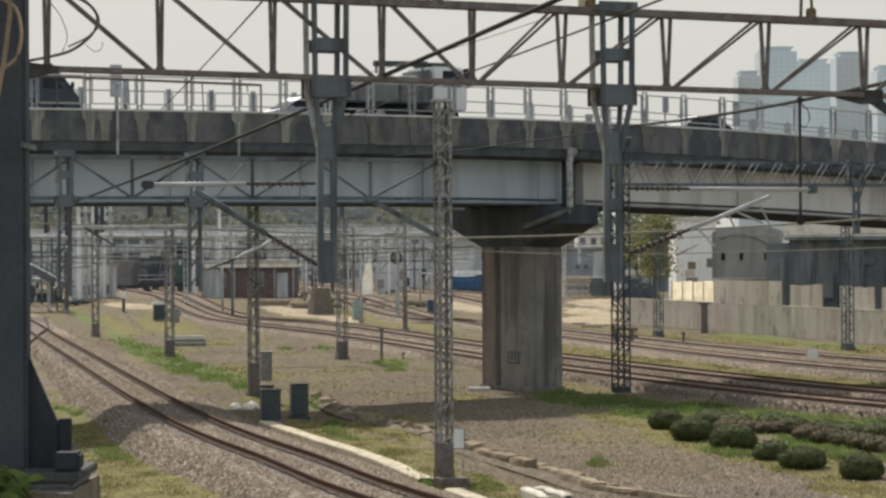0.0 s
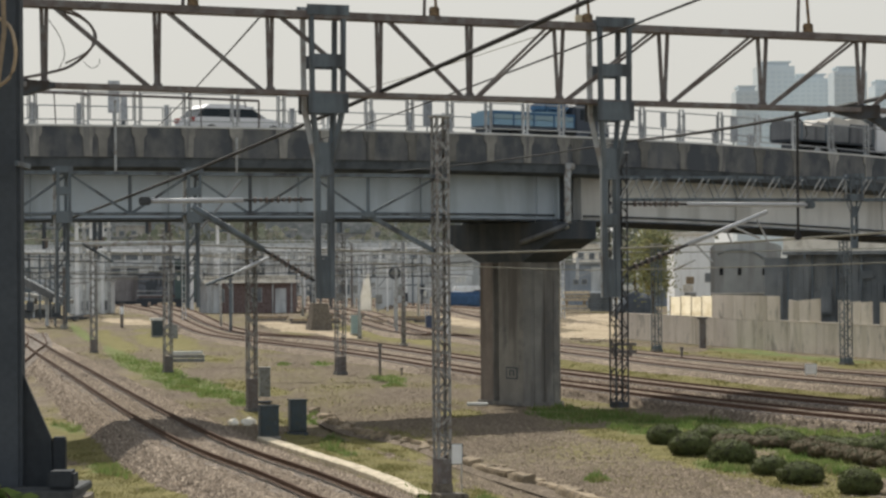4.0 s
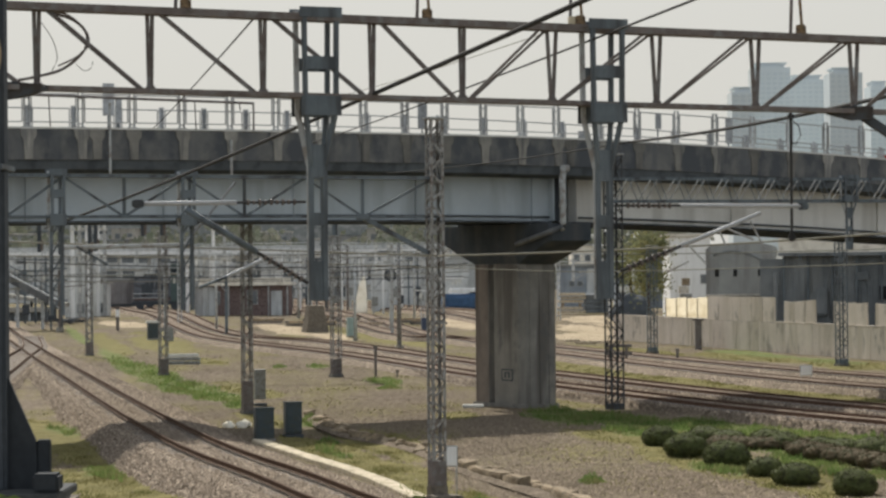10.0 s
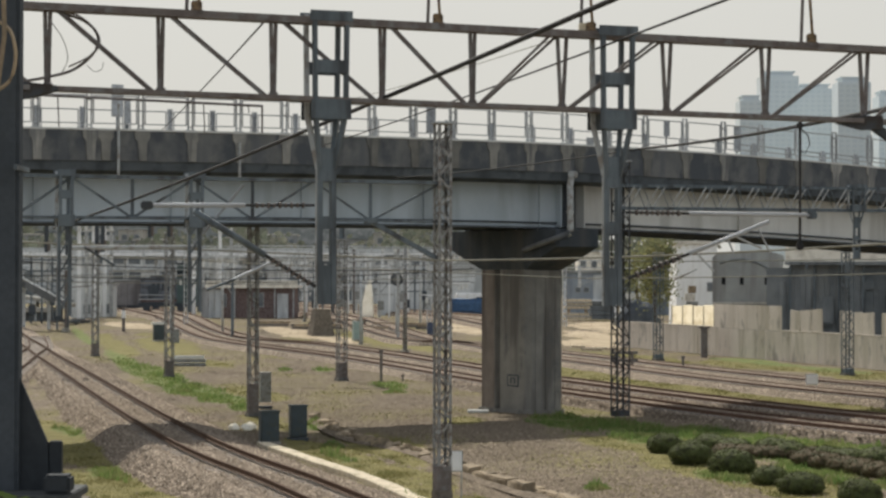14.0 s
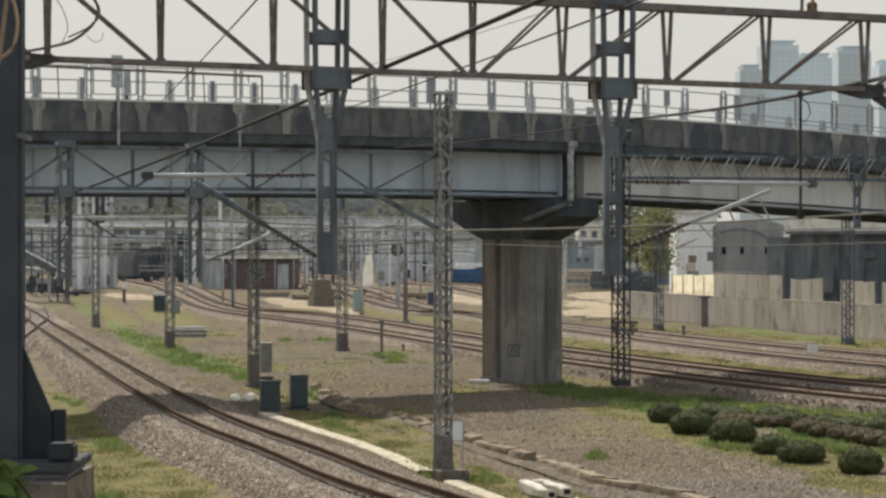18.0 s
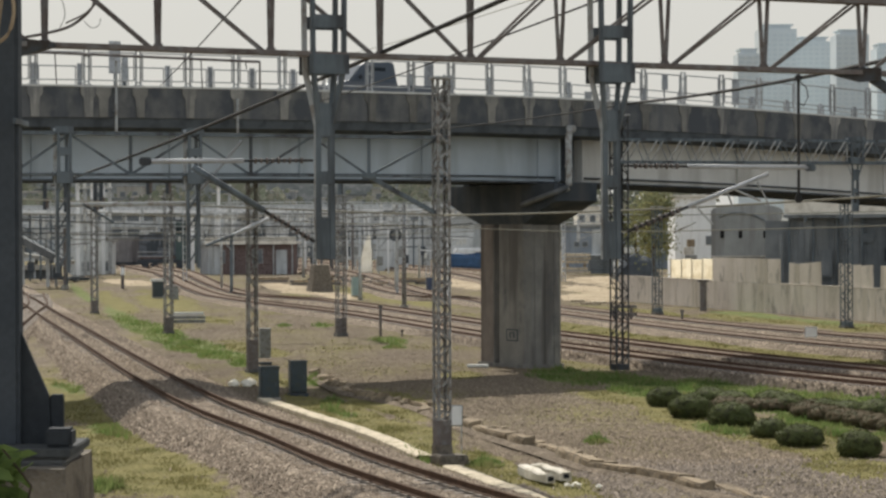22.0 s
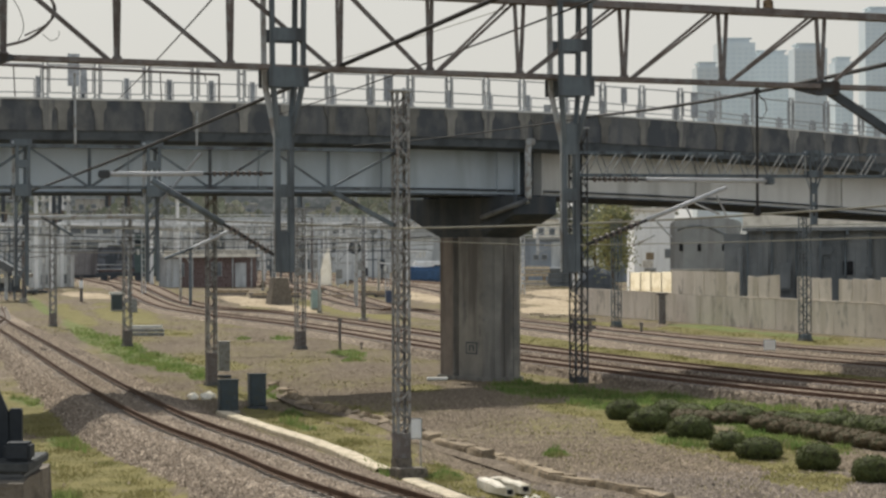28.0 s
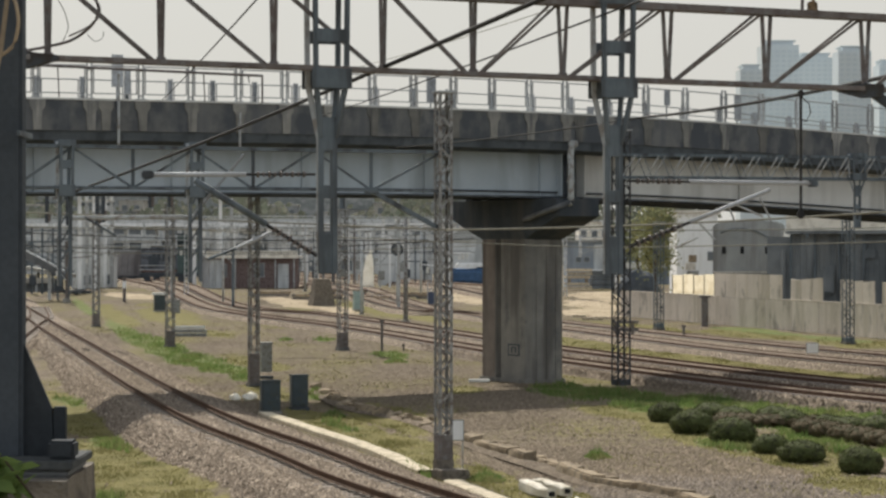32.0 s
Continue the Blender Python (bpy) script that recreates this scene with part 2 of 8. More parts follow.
BARK = material("bark", (0.06, 0.045, 0.035), (0.11, 0.085, 0.06), 3.0, 0.95)
def foliage(name, a, b, through=0.35, scale=1.5, stain=None):
    """Leaves: matt, and partly lit from behind."""
    m = material(name, a, b, scale, 0.9, stain=stain, bump=0)
    n, l = m.node_tree.nodes, m.node_tree.links
    bsdf, out = n["Principled BSDF"], n["Material Output"]
    tr = n.new("ShaderNodeBsdfTranslucent")
    l.new(bsdf.inputs["Base Color"].links[0].from_socket, tr.inputs["Color"])
    mx = n.new("ShaderNodeMixShader")
    mx.inputs[0].default_value = through
    l.new(bsdf.outputs[0], mx.inputs[1])
    l.new(tr.outputs[0], mx.inputs[2])
    l.new(mx.outputs[0], out.inputs["Surface"])
    return m


CREAM_SHEET = foliage("cream_plastic_sheet", (0.68, 0.61, 0.46), (0.74, 0.67, 0.52), 0.8, 0.5, (0.56, 0.48, 0.33))
LEAF = foliage("leaf_green", (0.15, 0.175, 0.09), (0.245, 0.25, 0.135), 0.5, 0.8, (0.27, 0.24, 0.1))
LEAF_BUSH = foliage("leaf_clipped_bush", (0.07, 0.084, 0.034), (0.115, 0.13, 0.05), 0.18, 2.5, (0.052, 0.054, 0.028))
LEAF_BROWN = foliage("leaf_brown_hedge", (0.085, 0.068, 0.04), (0.135, 0.102, 0.06), 0.15, 2.0, (0.05, 0.06, 0.028))
LEAF_NEAR = foliage("leaf_bright", (0.13, 0.19, 0.06), (0.21, 0.28, 0.09), 0.45, 8.0)
# tower colours are paled and blued to stand for distance haze
TOWER = material("tower_haze_tint", (0.60, 0.66, 0.685), (0.68, 0.735, 0.755), 0.02, 0.9, bump=0)
TOWER_D = material("tower_haze_tint_window", (0.55, 0.62, 0.655), (0.60, 0.665, 0.695), 0.02, 0.8, bump=0)
ASPHALT = material("asphalt", (0.045, 0.045, 0.045), (0.06, 0.06, 0.058), 1.0, 0.9)
RUBBER = material("tyre_rubber", (0.015, 0.015, 0.015), (0.025, 0.025, 0.025), 6.0, 0.8)
GRASS = foliage("grass_blades", (0.172, 0.159, 0.066), (0.255, 0.228, 0.103), 0.4, 0.35, (0.15, 0.155, 0.06))
GRASS_GREEN = foliage("grass_fresh", (0.108, 0.17, 0.05), (0.18, 0.232, 0.076), 0.45, 0.35, (0.205, 0.205, 0.09))
SAND = material("sand_bare", (0.36, 0.30, 0.21), (0.46, 0.39, 0.29), 0.5, 0.95, stain=(0.28, 0.24, 0.17))


def stone_material(name, cols, size, bump=1.0):
    """Loose stones: cells of several colours with deep joints."""
    m = bpy.data.materials.new(name)
    m.use_nodes = True
    n, l = m.node_tree.nodes, m.node_tree.links
    bsdf = n["Principled BSDF"]
    bsdf.inputs["Roughness"].default_value = 0.95
    bsdf.inputs["Specular IOR Level"].default_value = 0.08
    co = n.new("ShaderNodeTexCoord")
    v = n.new("ShaderNodeTexVoronoi")
    v.inputs["Scale"].default_value = 1 / size
    l.new(co.outputs["Object"], v.inputs["Vector"])
    sep = n.new("ShaderNodeSeparateColor")
    l.new(v.outputs["Color"], sep.inputs[0])
    ramp = n.new("ShaderNodeValToRGB")
    ramp.color_ramp.elements[0].color, ramp.color_ramp.elements[1].color = (*cols[0], 1), (*cols[-1], 1)
    for i, c in enumerate(cols[1:-1]):
        e = ramp.color_ramp.elements.new((i + 1) / (len(cols) - 1))
        e.color = (*c, 1)
    l.new(sep.outputs[0], ramp.inputs[0])
    big = n.new("ShaderNodeTexNoise")
    big.inputs["Scale"].default_value, big.inputs["Detail"].default_value = 0.35, 6
    l.new(co.outputs["Object"], big.inputs["Vector"])
    mr = n.new("ShaderNodeMapRange")
    mr.inputs["From Min"].default_value, mr.inputs["From Max"].default_value = 0.38, 0.62
    mr.inputs["To Min"].default_value, mr.inputs["To Max"].default_value = 0.74, 1.2
    mid = n.new("ShaderNodeTexNoise")
    mid.inputs["Scale"].default_value, mid.inputs["Detail"].default_value = 1.7, 7
    mid.inputs["Roughness"].default_value = 0.75
    l.new(co.outputs["Object"], mid.inputs["Vector"])
    av = n.new("ShaderNodeMix")
    av.inputs[0].default_value = 0.6
    l.new(big.outputs["Fac"], av.inputs[2])
    l.new(mid.outputs["Fac"], av.inputs[3])
    l.new(av.outputs[0], mr.inputs["Value"])
    mul = n.new("ShaderNodeMix")
    mul.data_type, mul.blend_type = "RGBA", "MULTIPLY"
    mul.inputs[0].default_value = 1
    l.new(ramp.outputs[0], mul.inputs[6])
    l.new(mr.outputs[0], mul.inputs[7])
    l.new(mul.outputs[2], bsdf.inputs["Base Color"])
    bp = n.new("ShaderNodeBump")
    bp.invert = True
    bp.inputs["Strength"].default_value, bp.inputs["Distance"].default_value = bump, size * 0.5
    l.new(v.outputs["Distance"], bp.inputs["Height"])
    l.new(bp.outputs[0], bsdf.inputs["Normal"])
    return m


BALLAST_COLS = [(0.09, 0.071, 0.055), (0.29, 0.233, 0.175), (0.18, 0.143, 0.109), (0.5, 0.418, 0.325)]
TERRACE_COLS = [(0.125, 0.1, 0.073), (0.245, 0.197, 0.143), (0.18, 0.144, 0.106), (0.34, 0.276, 0.203)]
GRIT_COLS = [(0.098, 0.078, 0.058), (0.205, 0.164, 0.119), (0.145, 0.116, 0.086), (0.275, 0.223, 0.165)]
BALLAST = stone_material("ballast", BALLAST_COLS, 0.07)
BALLAST_RUST = stone_material("ballast_rusty", [(0.10, 0.075, 0.057), (0.24, 0.187, 0.142), (0.155, 0.12, 0.092), (0.34, 0.275, 0.21)], 0.13)
STONE = material("cut_stone", (0.30, 0.228, 0.15), (0.42, 0.335, 0.235), 1.5, 0.9, stain=(0.20, 0.165, 0.12), rand=0.2)
PLINTH_C = material("concrete_brown", (0.17, 0.148, 0.12), (0.24, 0.21, 0.17), 3.0, 0.95, fine=60, bump=0.8, stain=(0.11, 0.096, 0.08))


def island_material(name, cols, rough=0.95):
    """Loose bits that each take one of several colours."""
    m = bpy.data.materials.new(name)
    m.use_nodes = True
    n, l = m.node_tree.nodes, m.node_tree.links
    bsdf = n["Principled BSDF"]
    bsdf.inputs["Roughness"].default_value = rough
    bsdf.inputs["Specular IOR Level"].default_value = 0.08
    g = n.new("ShaderNodeNewGeometry")
    ramp = n.new("ShaderNodeValToRGB")
    ramp.color_ramp.elements[0].color, ramp.color_ramp.elements[1].color = (*cols[0], 1), (*cols[-1], 1)
    for i, c in enumerate(cols[1:-1]):
        e = ramp.color_ramp.elements.new((i + 1) / (len(cols) - 1))
        e.color = (*c, 1)
    l.new(g.outputs["Random Per Island"], ramp.inputs[0])
    nz = n.new("ShaderNodeTexNoise")
    nz.inputs["Scale"].default_value, nz.inputs["Detail"].default_value = 30.0, 3
    mr = n.new("ShaderNodeMapRange")
    mr.inputs["To Min"].default_value, mr.inputs["To Max"].default_value = 0.75, 1.25
    l.new(nz.outputs["Fac"], mr.inputs["Value"])
    mul = n.new("ShaderNodeMix")
    mul.data_type, mul.blend_type = "RGBA", "MULTIPLY"
    mul.inputs[0].default_value = 1
    l.new(ramp.outputs[0], mul.inputs[6])
    l.new(mr.outputs[0], mul.inputs[7])
    l.new(mul.outputs[2], bsdf.inputs["Base Color"])
    return m


BALLAST_STONES = island_material("ballast_stones", BALLAST_COLS)
GREY_STONES = island_material("grey_stones", [(0.115, 0.096, 0.078), (0.245, 0.204, 0.164), (0.17, 0.142, 0.115), (0.36, 0.302, 0.245)])
GRIT_STONES = island_material("grit_stones", GRIT_COLS)
TERRACE_STONES = island_material("terrace_stones", TERRACE_COLS)
# steel of far yard things, lightened so the haze lies in its colour
STEEL_FAR = material("steel_far_haze", (0.44, 0.46, 0.465), (0.55, 0.57, 0.57), 2.0, 0.85, 0.0, bump=0.1, stain=(0.33, 0.335, 0.335), grain=0.15)


def paint(name, c, rough=0.55, metal=0.0):
    return material(name, tuple(v * 0.92 for v in c), c, 1.5, rough, metal, bump=0.02, grain=0.05)


# ---- mesh helpers ----
def part(name, bm, mat, parent=None, label="", smooth=False):
    """Links a bmesh as one mesh object, under parent if given."""
    me = bpy.data.meshes.new(name)
    bm.to_mesh(me)
    bm.free()
    me.materials.append(mat)
    if smooth:
        for p in me.polygons:
            p.use_smooth = True
    ob = new(name, me)
    if parent:
        ob.parent = parent
    if label:
        ob["label"] = label
    return ob


def piece(name, me, m, parent, label=""):
    """One more object on shared mesh data, at pose m in its parent's space."""
    ob = new(name, me)
    ob.parent = parent
    ob.matrix_basis = m
    if label:
        ob["label"] = label
    return ob


def mesh_of(bm, mat, name="piece"):
    me = bpy.data.meshes.new(name)
    bm.to_mesh(me)
    bm.free()
    me.materials.append(mat)
    return me


def empty(name, x=0, y=0, z=0, rz=0):
    ob = new(name)
    ob.matrix_basis = pose(x, y, z, 0, 0, rz)
    return ob


def add_box(bm, c, s, m=None):
    """A box of size s about c, turned by m if given."""
    mat = Matrix.Translation(c) @ (m.to_4x4() if m else Matrix()) @ Matrix.Diagonal((*s, 1))
    return bmesh.ops.create_cube(bm, size=1, matrix=mat)["verts"]


def box(c, s, bevel=0.0, m=None):
    bm = bmesh.new()
    add_box(bm, c, s, m)
    if bevel:
        bmesh.ops.bevel(bm, geom=list(bm.edges), offset=bevel, segments=2, affect="EDGES")
    return bm


def aim(p, q):
    """Pose whose z axis runs from p to q, with x kept level."""
    p, q = Vector(p), Vector(q)
    z = (q - p).normalized()
    up = Vector((0, 0, 1)) if abs(z.z) < 0.98 else Vector((0, 1, 0))
    x = up.cross(z).normalized()
    y = z.cross(x)
    m = Matrix((x, y, z)).transposed().to_4x4()
    m.translation = (p + q) / 2
    return m, (q - p).length


def add_bar(bm, p, q, w, d=None):
    m, n = aim(p, q)
    bmesh.ops.create_cube(bm, size=1, matrix=m @ Matrix.Diagonal((w, d or w, n, 1)))


def add_tube(bm, p, q, r, seg=8, r2=None):
    m, n = aim(p, q)
    bmesh.ops.create_cone(bm, cap_ends=True, segments=seg, radius1=r, radius2=r if r2 is None else r2, depth=n, matrix=m)


def bar(p, q, w, d=None):
    bm = bmesh.new()
    add_bar(bm, p, q, w, d)
    return bm


def angle_bar(p, q, w, t=0.012):
    """An L section from p to q."""
    bm = bmesh.new()
    m, n = aim(p, q)
    for c, s in (((0, -w / 2, 0), (w, t, n)), ((-w / 2, 0, 0), (t, w, n))):
        bmesh.ops.create_cube(bm, size=1, matrix=m @ Matrix.Translation(c) @ Matrix.Diagonal((*s, 1)))
    return bm


def tube(p, q, r, seg=10, r2=None):
    bm = bmesh.new()
    add_tube(bm, p, q, r, seg, r2)
    return bm


def sweep(points, r, seg=6):
    """A round wire or pipe along points."""
    bm = bmesh.new()
    pts = [Vector(p) for p in points]
    rings = []
    for i, p in enumerate(pts):
        d = (pts[min(i + 1, len(pts) - 1)] - pts[max(i - 1, 0)]).normalized()
        up = Vector((0, 0, 1)) if abs(d.z) < 0.9 else Vector((1, 0, 0))
        a = d.cross(up).normalized()
        b = a.cross(d)
        rings.append([bm.verts.new(p + (a * math.cos(k * 2 * math.pi / seg) + b * math.sin(k * 2 * math.pi / seg)) * r) for k in range(seg)])
    for r0, r1 in zip(rings, rings[1:]):
        for k in range(seg):
            bm.faces.new((r0[k], r0[(k + 1) % seg], r1[(k + 1) % seg], r1[k]))
    bm.faces.new(rings[0][::-1])
    bm.faces.new(rings[-1])
    return bm


def sag(p, q, drop, n=16):
    """Points of a wire that hangs from p to q."""
    p, q = Vector(p), Vector(q)
    return [p.lerp(q, i / n) - Vector((0, 0, 4 * drop * (i / n) * (1 - i / n))) for i in range(n + 1)]


def extrude_profile(prof, y0, y1):
    """A closed outline of (x, z) pairs, drawn from y0 to y1."""
    bm = bmesh.new()
    a = [bm.verts.new((x, y0, z)) for x, z in prof]
    b = [bm.verts.new((x, y1, z)) for x, z in prof]
    n = len(prof)
    bm.faces.new(a)
    bm.faces.new(b[::-1])
    for i in range(n):
        bm.faces.new((a[i], b[i], b[(i + 1) % n], a[(i + 1) % n]))
    bmesh.ops.recalc_face_normals(bm, faces=bm.faces)
    return bm


def smooth_path(ctrl, step=1.0):
    """Evenly spaced points on a smooth curve through ctrl."""
    c = [Vector(p) for p in ctrl]
    c = [c[0] * 2 - c[1], *c, c[-1] * 2 - c[-2]]
    pts = []
    for i in range(1, len(c) - 2):
        p0, p1, p2, p3 = c[i - 1:i + 3]
        n = max(2, int((p2 - p1).length / step))
        for k in range(n):
            t = k / n
            pts.append(0.5 * ((2 * p1) + (p2 - p0) * t + (2 * p0 - 5 * p1 + 4 * p2 - p3) * t * t + (3 * p1 - p0 - 3 * p2 + p3) * t ** 3))
    pts.append(c[-2])
    return pts


def sideways(pts, i):
    d = pts[min(i + 1, len(pts) - 1)] - pts[max(i - 1, 0)]
    return Vector((d.y, -d.x, 0)).normalized()


def ribbon(pts, prof):
    """A cross profile of (offset, z) pairs drawn along pts."""
    bm = bmesh.new()
    rings = []
    for i, p in enumerate(pts):
        s = sideways(pts, i)
        rings.append([bm.verts.new(p + s * o + Vector((0, 0, z))) for o, z in prof])
    for r0, r1 in zip(rings, rings[1:]):
        for k in range(len(prof) - 1):
            bm.faces.new((r0[k], r0[k + 1], r1[k + 1], r1[k]))
    bmesh.ops.recalc_face_normals(bm, faces=bm.faces)
    return bm


# ---- ground: one sheet to the horizon, flat yard with grass, gravel and bare earth ----
def rim(x, y):
    """Uneven edge of every patch of cover."""
    return 0.34 * noise.noise((x * 0.4, y * 0.16, 3.0)) + 0.26 * noise.noise((x * 1.3, y * 0.5, 8.0)) + 0.14 * noise.noise((x * 3.7, y * 1.4, 5.0))


def inside(x, y, edge, ovals):
    """1 within any of the ovals (centre and two half axes), falling to 0 outside; for arrays of places."""
    best = np.zeros(len(x))
    for cx, cy, ax, ay, bx, by in ovals:
        det = ax * by - ay * bx
        dx, dy = x - cx, y - cy
        r = np.hypot((dx * by - dy * bx) / det, (dy * ax - dx * ay) / det) + edge
        best = np.maximum(best, np.clip((1.15 - r) / 0.3, 0, 1))
    return best


GREEN = [(-35.03, 245.66, 4.56, -22.23, 0.65, -6.23), (-22.94, 181.48, 5.10, -27.78, 1.26, -11.76), (-16.77, 152.44, 3.38, -16.32, 1.22, -12.92), (-12.36, 132.72, 2.19, -8.74, 0.76, -9.52), (-9.84, 121.82, 0.94, -3.01, 0.42, -5.98), (-5.47, 106.29, 0.71, -1.91, 0.10, -2.50), (-7.84, 166.74, 0.75, -0.00, 0.15, -3.13), (-3.03, 143.43, 1.14, -2.29, 0.07, -3.84), (-10.53, 167.78, 0.53, -0.00, 0.20, -3.17), (5.36, 105.45, 1.74, -2.91, -0.28, -4.98), (7.89, 101.44, 1.47, -4.29, -0.49, -5.73), (10.46, 97.72, 1.61, -3.37, -0.61, -5.34), (12.46, 92.95, 1.30, -2.71, -0.64, -4.51), (13.60, 86.90, 1.18, -2.37, -0.78, -4.79), (8.46, 94.94, 1.99, -3.88, -0.39, -4.03), (10.88, 88.63, 1.62, -4.51, -0.50, -3.79), (12.22, 81.58, 1.17, -3.13, -0.51, -3.21), (14.92, 91.36, 1.19, -1.53, -0.63, -3.75), (-14.92, 103.00, 1.31, -2.76, 0.32, -2.06), (-10.65, 81.09, 1.04, -2.55, 0.21, -1.90), (10.68, 77.10, 0.77, -1.86, -0.33, -2.21), (8.77, 77.10, 0.82, -1.86, -0.22, -1.77), (12.47, 74.31, 0.82, -1.08, -0.36, -2.06), (22.91, 186.56, 2.23, -9.10, -0.65, -5.20), (26.26, 167.78, 1.62, -6.44, -0.67, -4.20), (-8.89, 63.37, 0.86, -0.00, 0.25, -1.81), (-3.55, 85.78, 0.65, -2.14, 0.03, -1.33), (-0.59, 67.54, 0.38, -1.52, -0.03, -1.29)]
DRY = [(15.0, 138.0, 5.0, -17.0, 0.9, 0.3), (-2.9, 82.0, 2.3, -9.0, 0.95, -0.5), (-0.2, 71.0, 1.4, -5.0, 0.8, -0.3), (-24.40, 224.18, 4.71, -15.73, 2.55, -24.25), (-28.46, 220.48, 4.79, -22.52, 2.29, -19.06), (-16.27, 179.05, 1.99, -4.19, 0.63, -7.18), (-4.47, 88.63, 1.79, -7.55, 0.14, -5.53), (-2.46, 81.58, 1.69, -7.94, 0.00, -6.25), (-0.74, 74.73, 1.39, -6.67, -0.15, -6.60), (1.13, 66.03, 1.26, -4.80, -0.22, -4.66), (2.72, 61.61, 1.16, -2.81, -0.22, -3.34), (-1.70, 89.82, 1.89, -5.66, 0.03, -5.92), (-10.38, 76.44, 2.43, -4.18, 0.89, -7.33), (-15.49, 102.21, 3.13, -7.33, 1.28, -9.19), (-12.14, 88.63, 3.19, -10.48, 0.72, -6.55), (-8.67, 74.31, 2.09, -7.77, 0.35, -4.75), (-7.33, 107.14, 1.40, -2.99, 0.21, -3.41), (-10.07, 134.06, 2.31, -7.02, 0.45, -6.63), (-7.84, 66.53, 2.36, -3.75, 0.60, -5.88), (-14.39, 94.94, 1.01, 1.77, 0.42, -2.69), (-6.04, 61.90, 1.13, -1.75, 0.18, -2.26), (8.55, 81.58, 1.63, -6.74, -0.71, -5.86), (10.62, 73.09, 1.47, -3.34, -0.87, -5.55), (10.50, 64.28, 1.10, -1.22, -0.53, -3.09), (6.61, 92.95, 1.69, -2.54, -0.25, -3.23), (9.86, 158.80, 3.02, -11.41, -0.87, -13.15), (13.49, 144.20, 2.98, -11.20, -1.14, -11.61), (16.73, 131.42, 2.49, -9.30, -1.36, -10.29), (19.53, 121.26, 1.77, -6.65, -1.46, -8.76), (6.48, 163.67, 1.95, -6.30, -0.30, -6.99), (15.15, 194.73, 4.08, -14.87, -0.57, -7.08), (21.70, 176.67, 3.25, -12.24, -0.88, -6.99), (26.04, 161.68, 2.27, -6.15, -1.12, -6.84), (-4.37, 231.52, 6.14, -24.56, 0.16, -11.12), (0.87, 107.14, 0.96, -0.00, -0.02, -3.01), (12.81, 112.56, 2.34, -5.96, -0.28, -2.36), (16.64, 106.29, 1.62, -3.32, -0.34, -2.11)]
SAND = [(-32.94, 269.21, 4.05, -5.97, 0.73, -6.20), (-15.17, 255.52, 3.62, -8.31, 0.39, -7.53), (-10.02, 242.20, 2.73, -7.40, 0.24, -7.02), (15.46, 249.00, 2.99, -5.75, -0.58, -8.76), (19.84, 241.01, 2.94, -3.78, -0.61, -7.22), (2.75, 265.59, 3.51, -6.14, -0.14, -9.36), (13.6, 234.0, 2.4, -4.0, -0.4, -11.0), (18.0, 268.0, 4.0, -3.0, -0.5, -11.0)]


def cover_of(x, y):
    edge = np.array([rim(a, b) for a, b in zip(x, y)])
    g, d, s = inside(x, y, edge, GREEN), inside(x, y, -edge, DRY), inside(x, y, edge, SAND)
    thin = np.array([0.37 + 0.35 * noise.noise((a * 0.25, b * 0.1, 6.0)) for a, b in zip(x, y)])
    return g, np.maximum(d, thin) * (1 - 0.6 * s), s


def rise(y):
    """The far part of the yard lies 1.4 m higher."""
    t = min(1.0, max(0.0, (y - 228.0) / 65.0))
    return 1.4 * t * t * (3 - 2 * t)


FRONT = [(16.6, 4.0), (7.4, 32.5), (-0.89, 57.49), (-4.08, 69.21), (-10.17, 93.39), (-26.33, 170.89), (-46.3, 264.5), (-77.0, 379.4)]
DRAIN_LINE = [(-5.48, 109.76), (-3.34, 96.45), (-0.75, 88.8), (1.12, 78.4), (3.0, 70.3), (4.12, 65.4), (5.57, 62.02), (7.39, 55.70)]


def line_x(line, y):
    """Where a line of places, sorted from near to far, lies at the distance y."""
    for (xa, ya), (xb, yb) in zip(line, line[1:]):
        if y <= yb:
            return xa + (xb - xa) * (y - ya) / (yb - ya)
    return line[-1][0]


def ledge(x, y):
    """Lower ground left of the near track, and along the grassy foot of the drain's stone edge."""
    if y < 44 or y > 150:
        return 0.0
    d = line_x(FRONT, y) - 1.9 - x
    low = -0.3 * min(1.0, max(0.0, d / 1.0)) * min(1.0, (150 - y) / 30)
    if 55 < y < 110:
        d = line_x(DRAIN_LINE[::-1], y) + 0.3 - x
        if 0 < d < 3.4:
            low -= 0.15 * min(d / 1.3, (3.4 - d) / 2.1)
    return low


def ground_z(x, y):
    return rise(y) + ledge(x, y) + 0.10 * noise.noise((x * 0.12, y * 0.12, 0.0)) + 0.03 * noise.noise((x * 0.7, y * 0.7, 5.0)) - 0.05


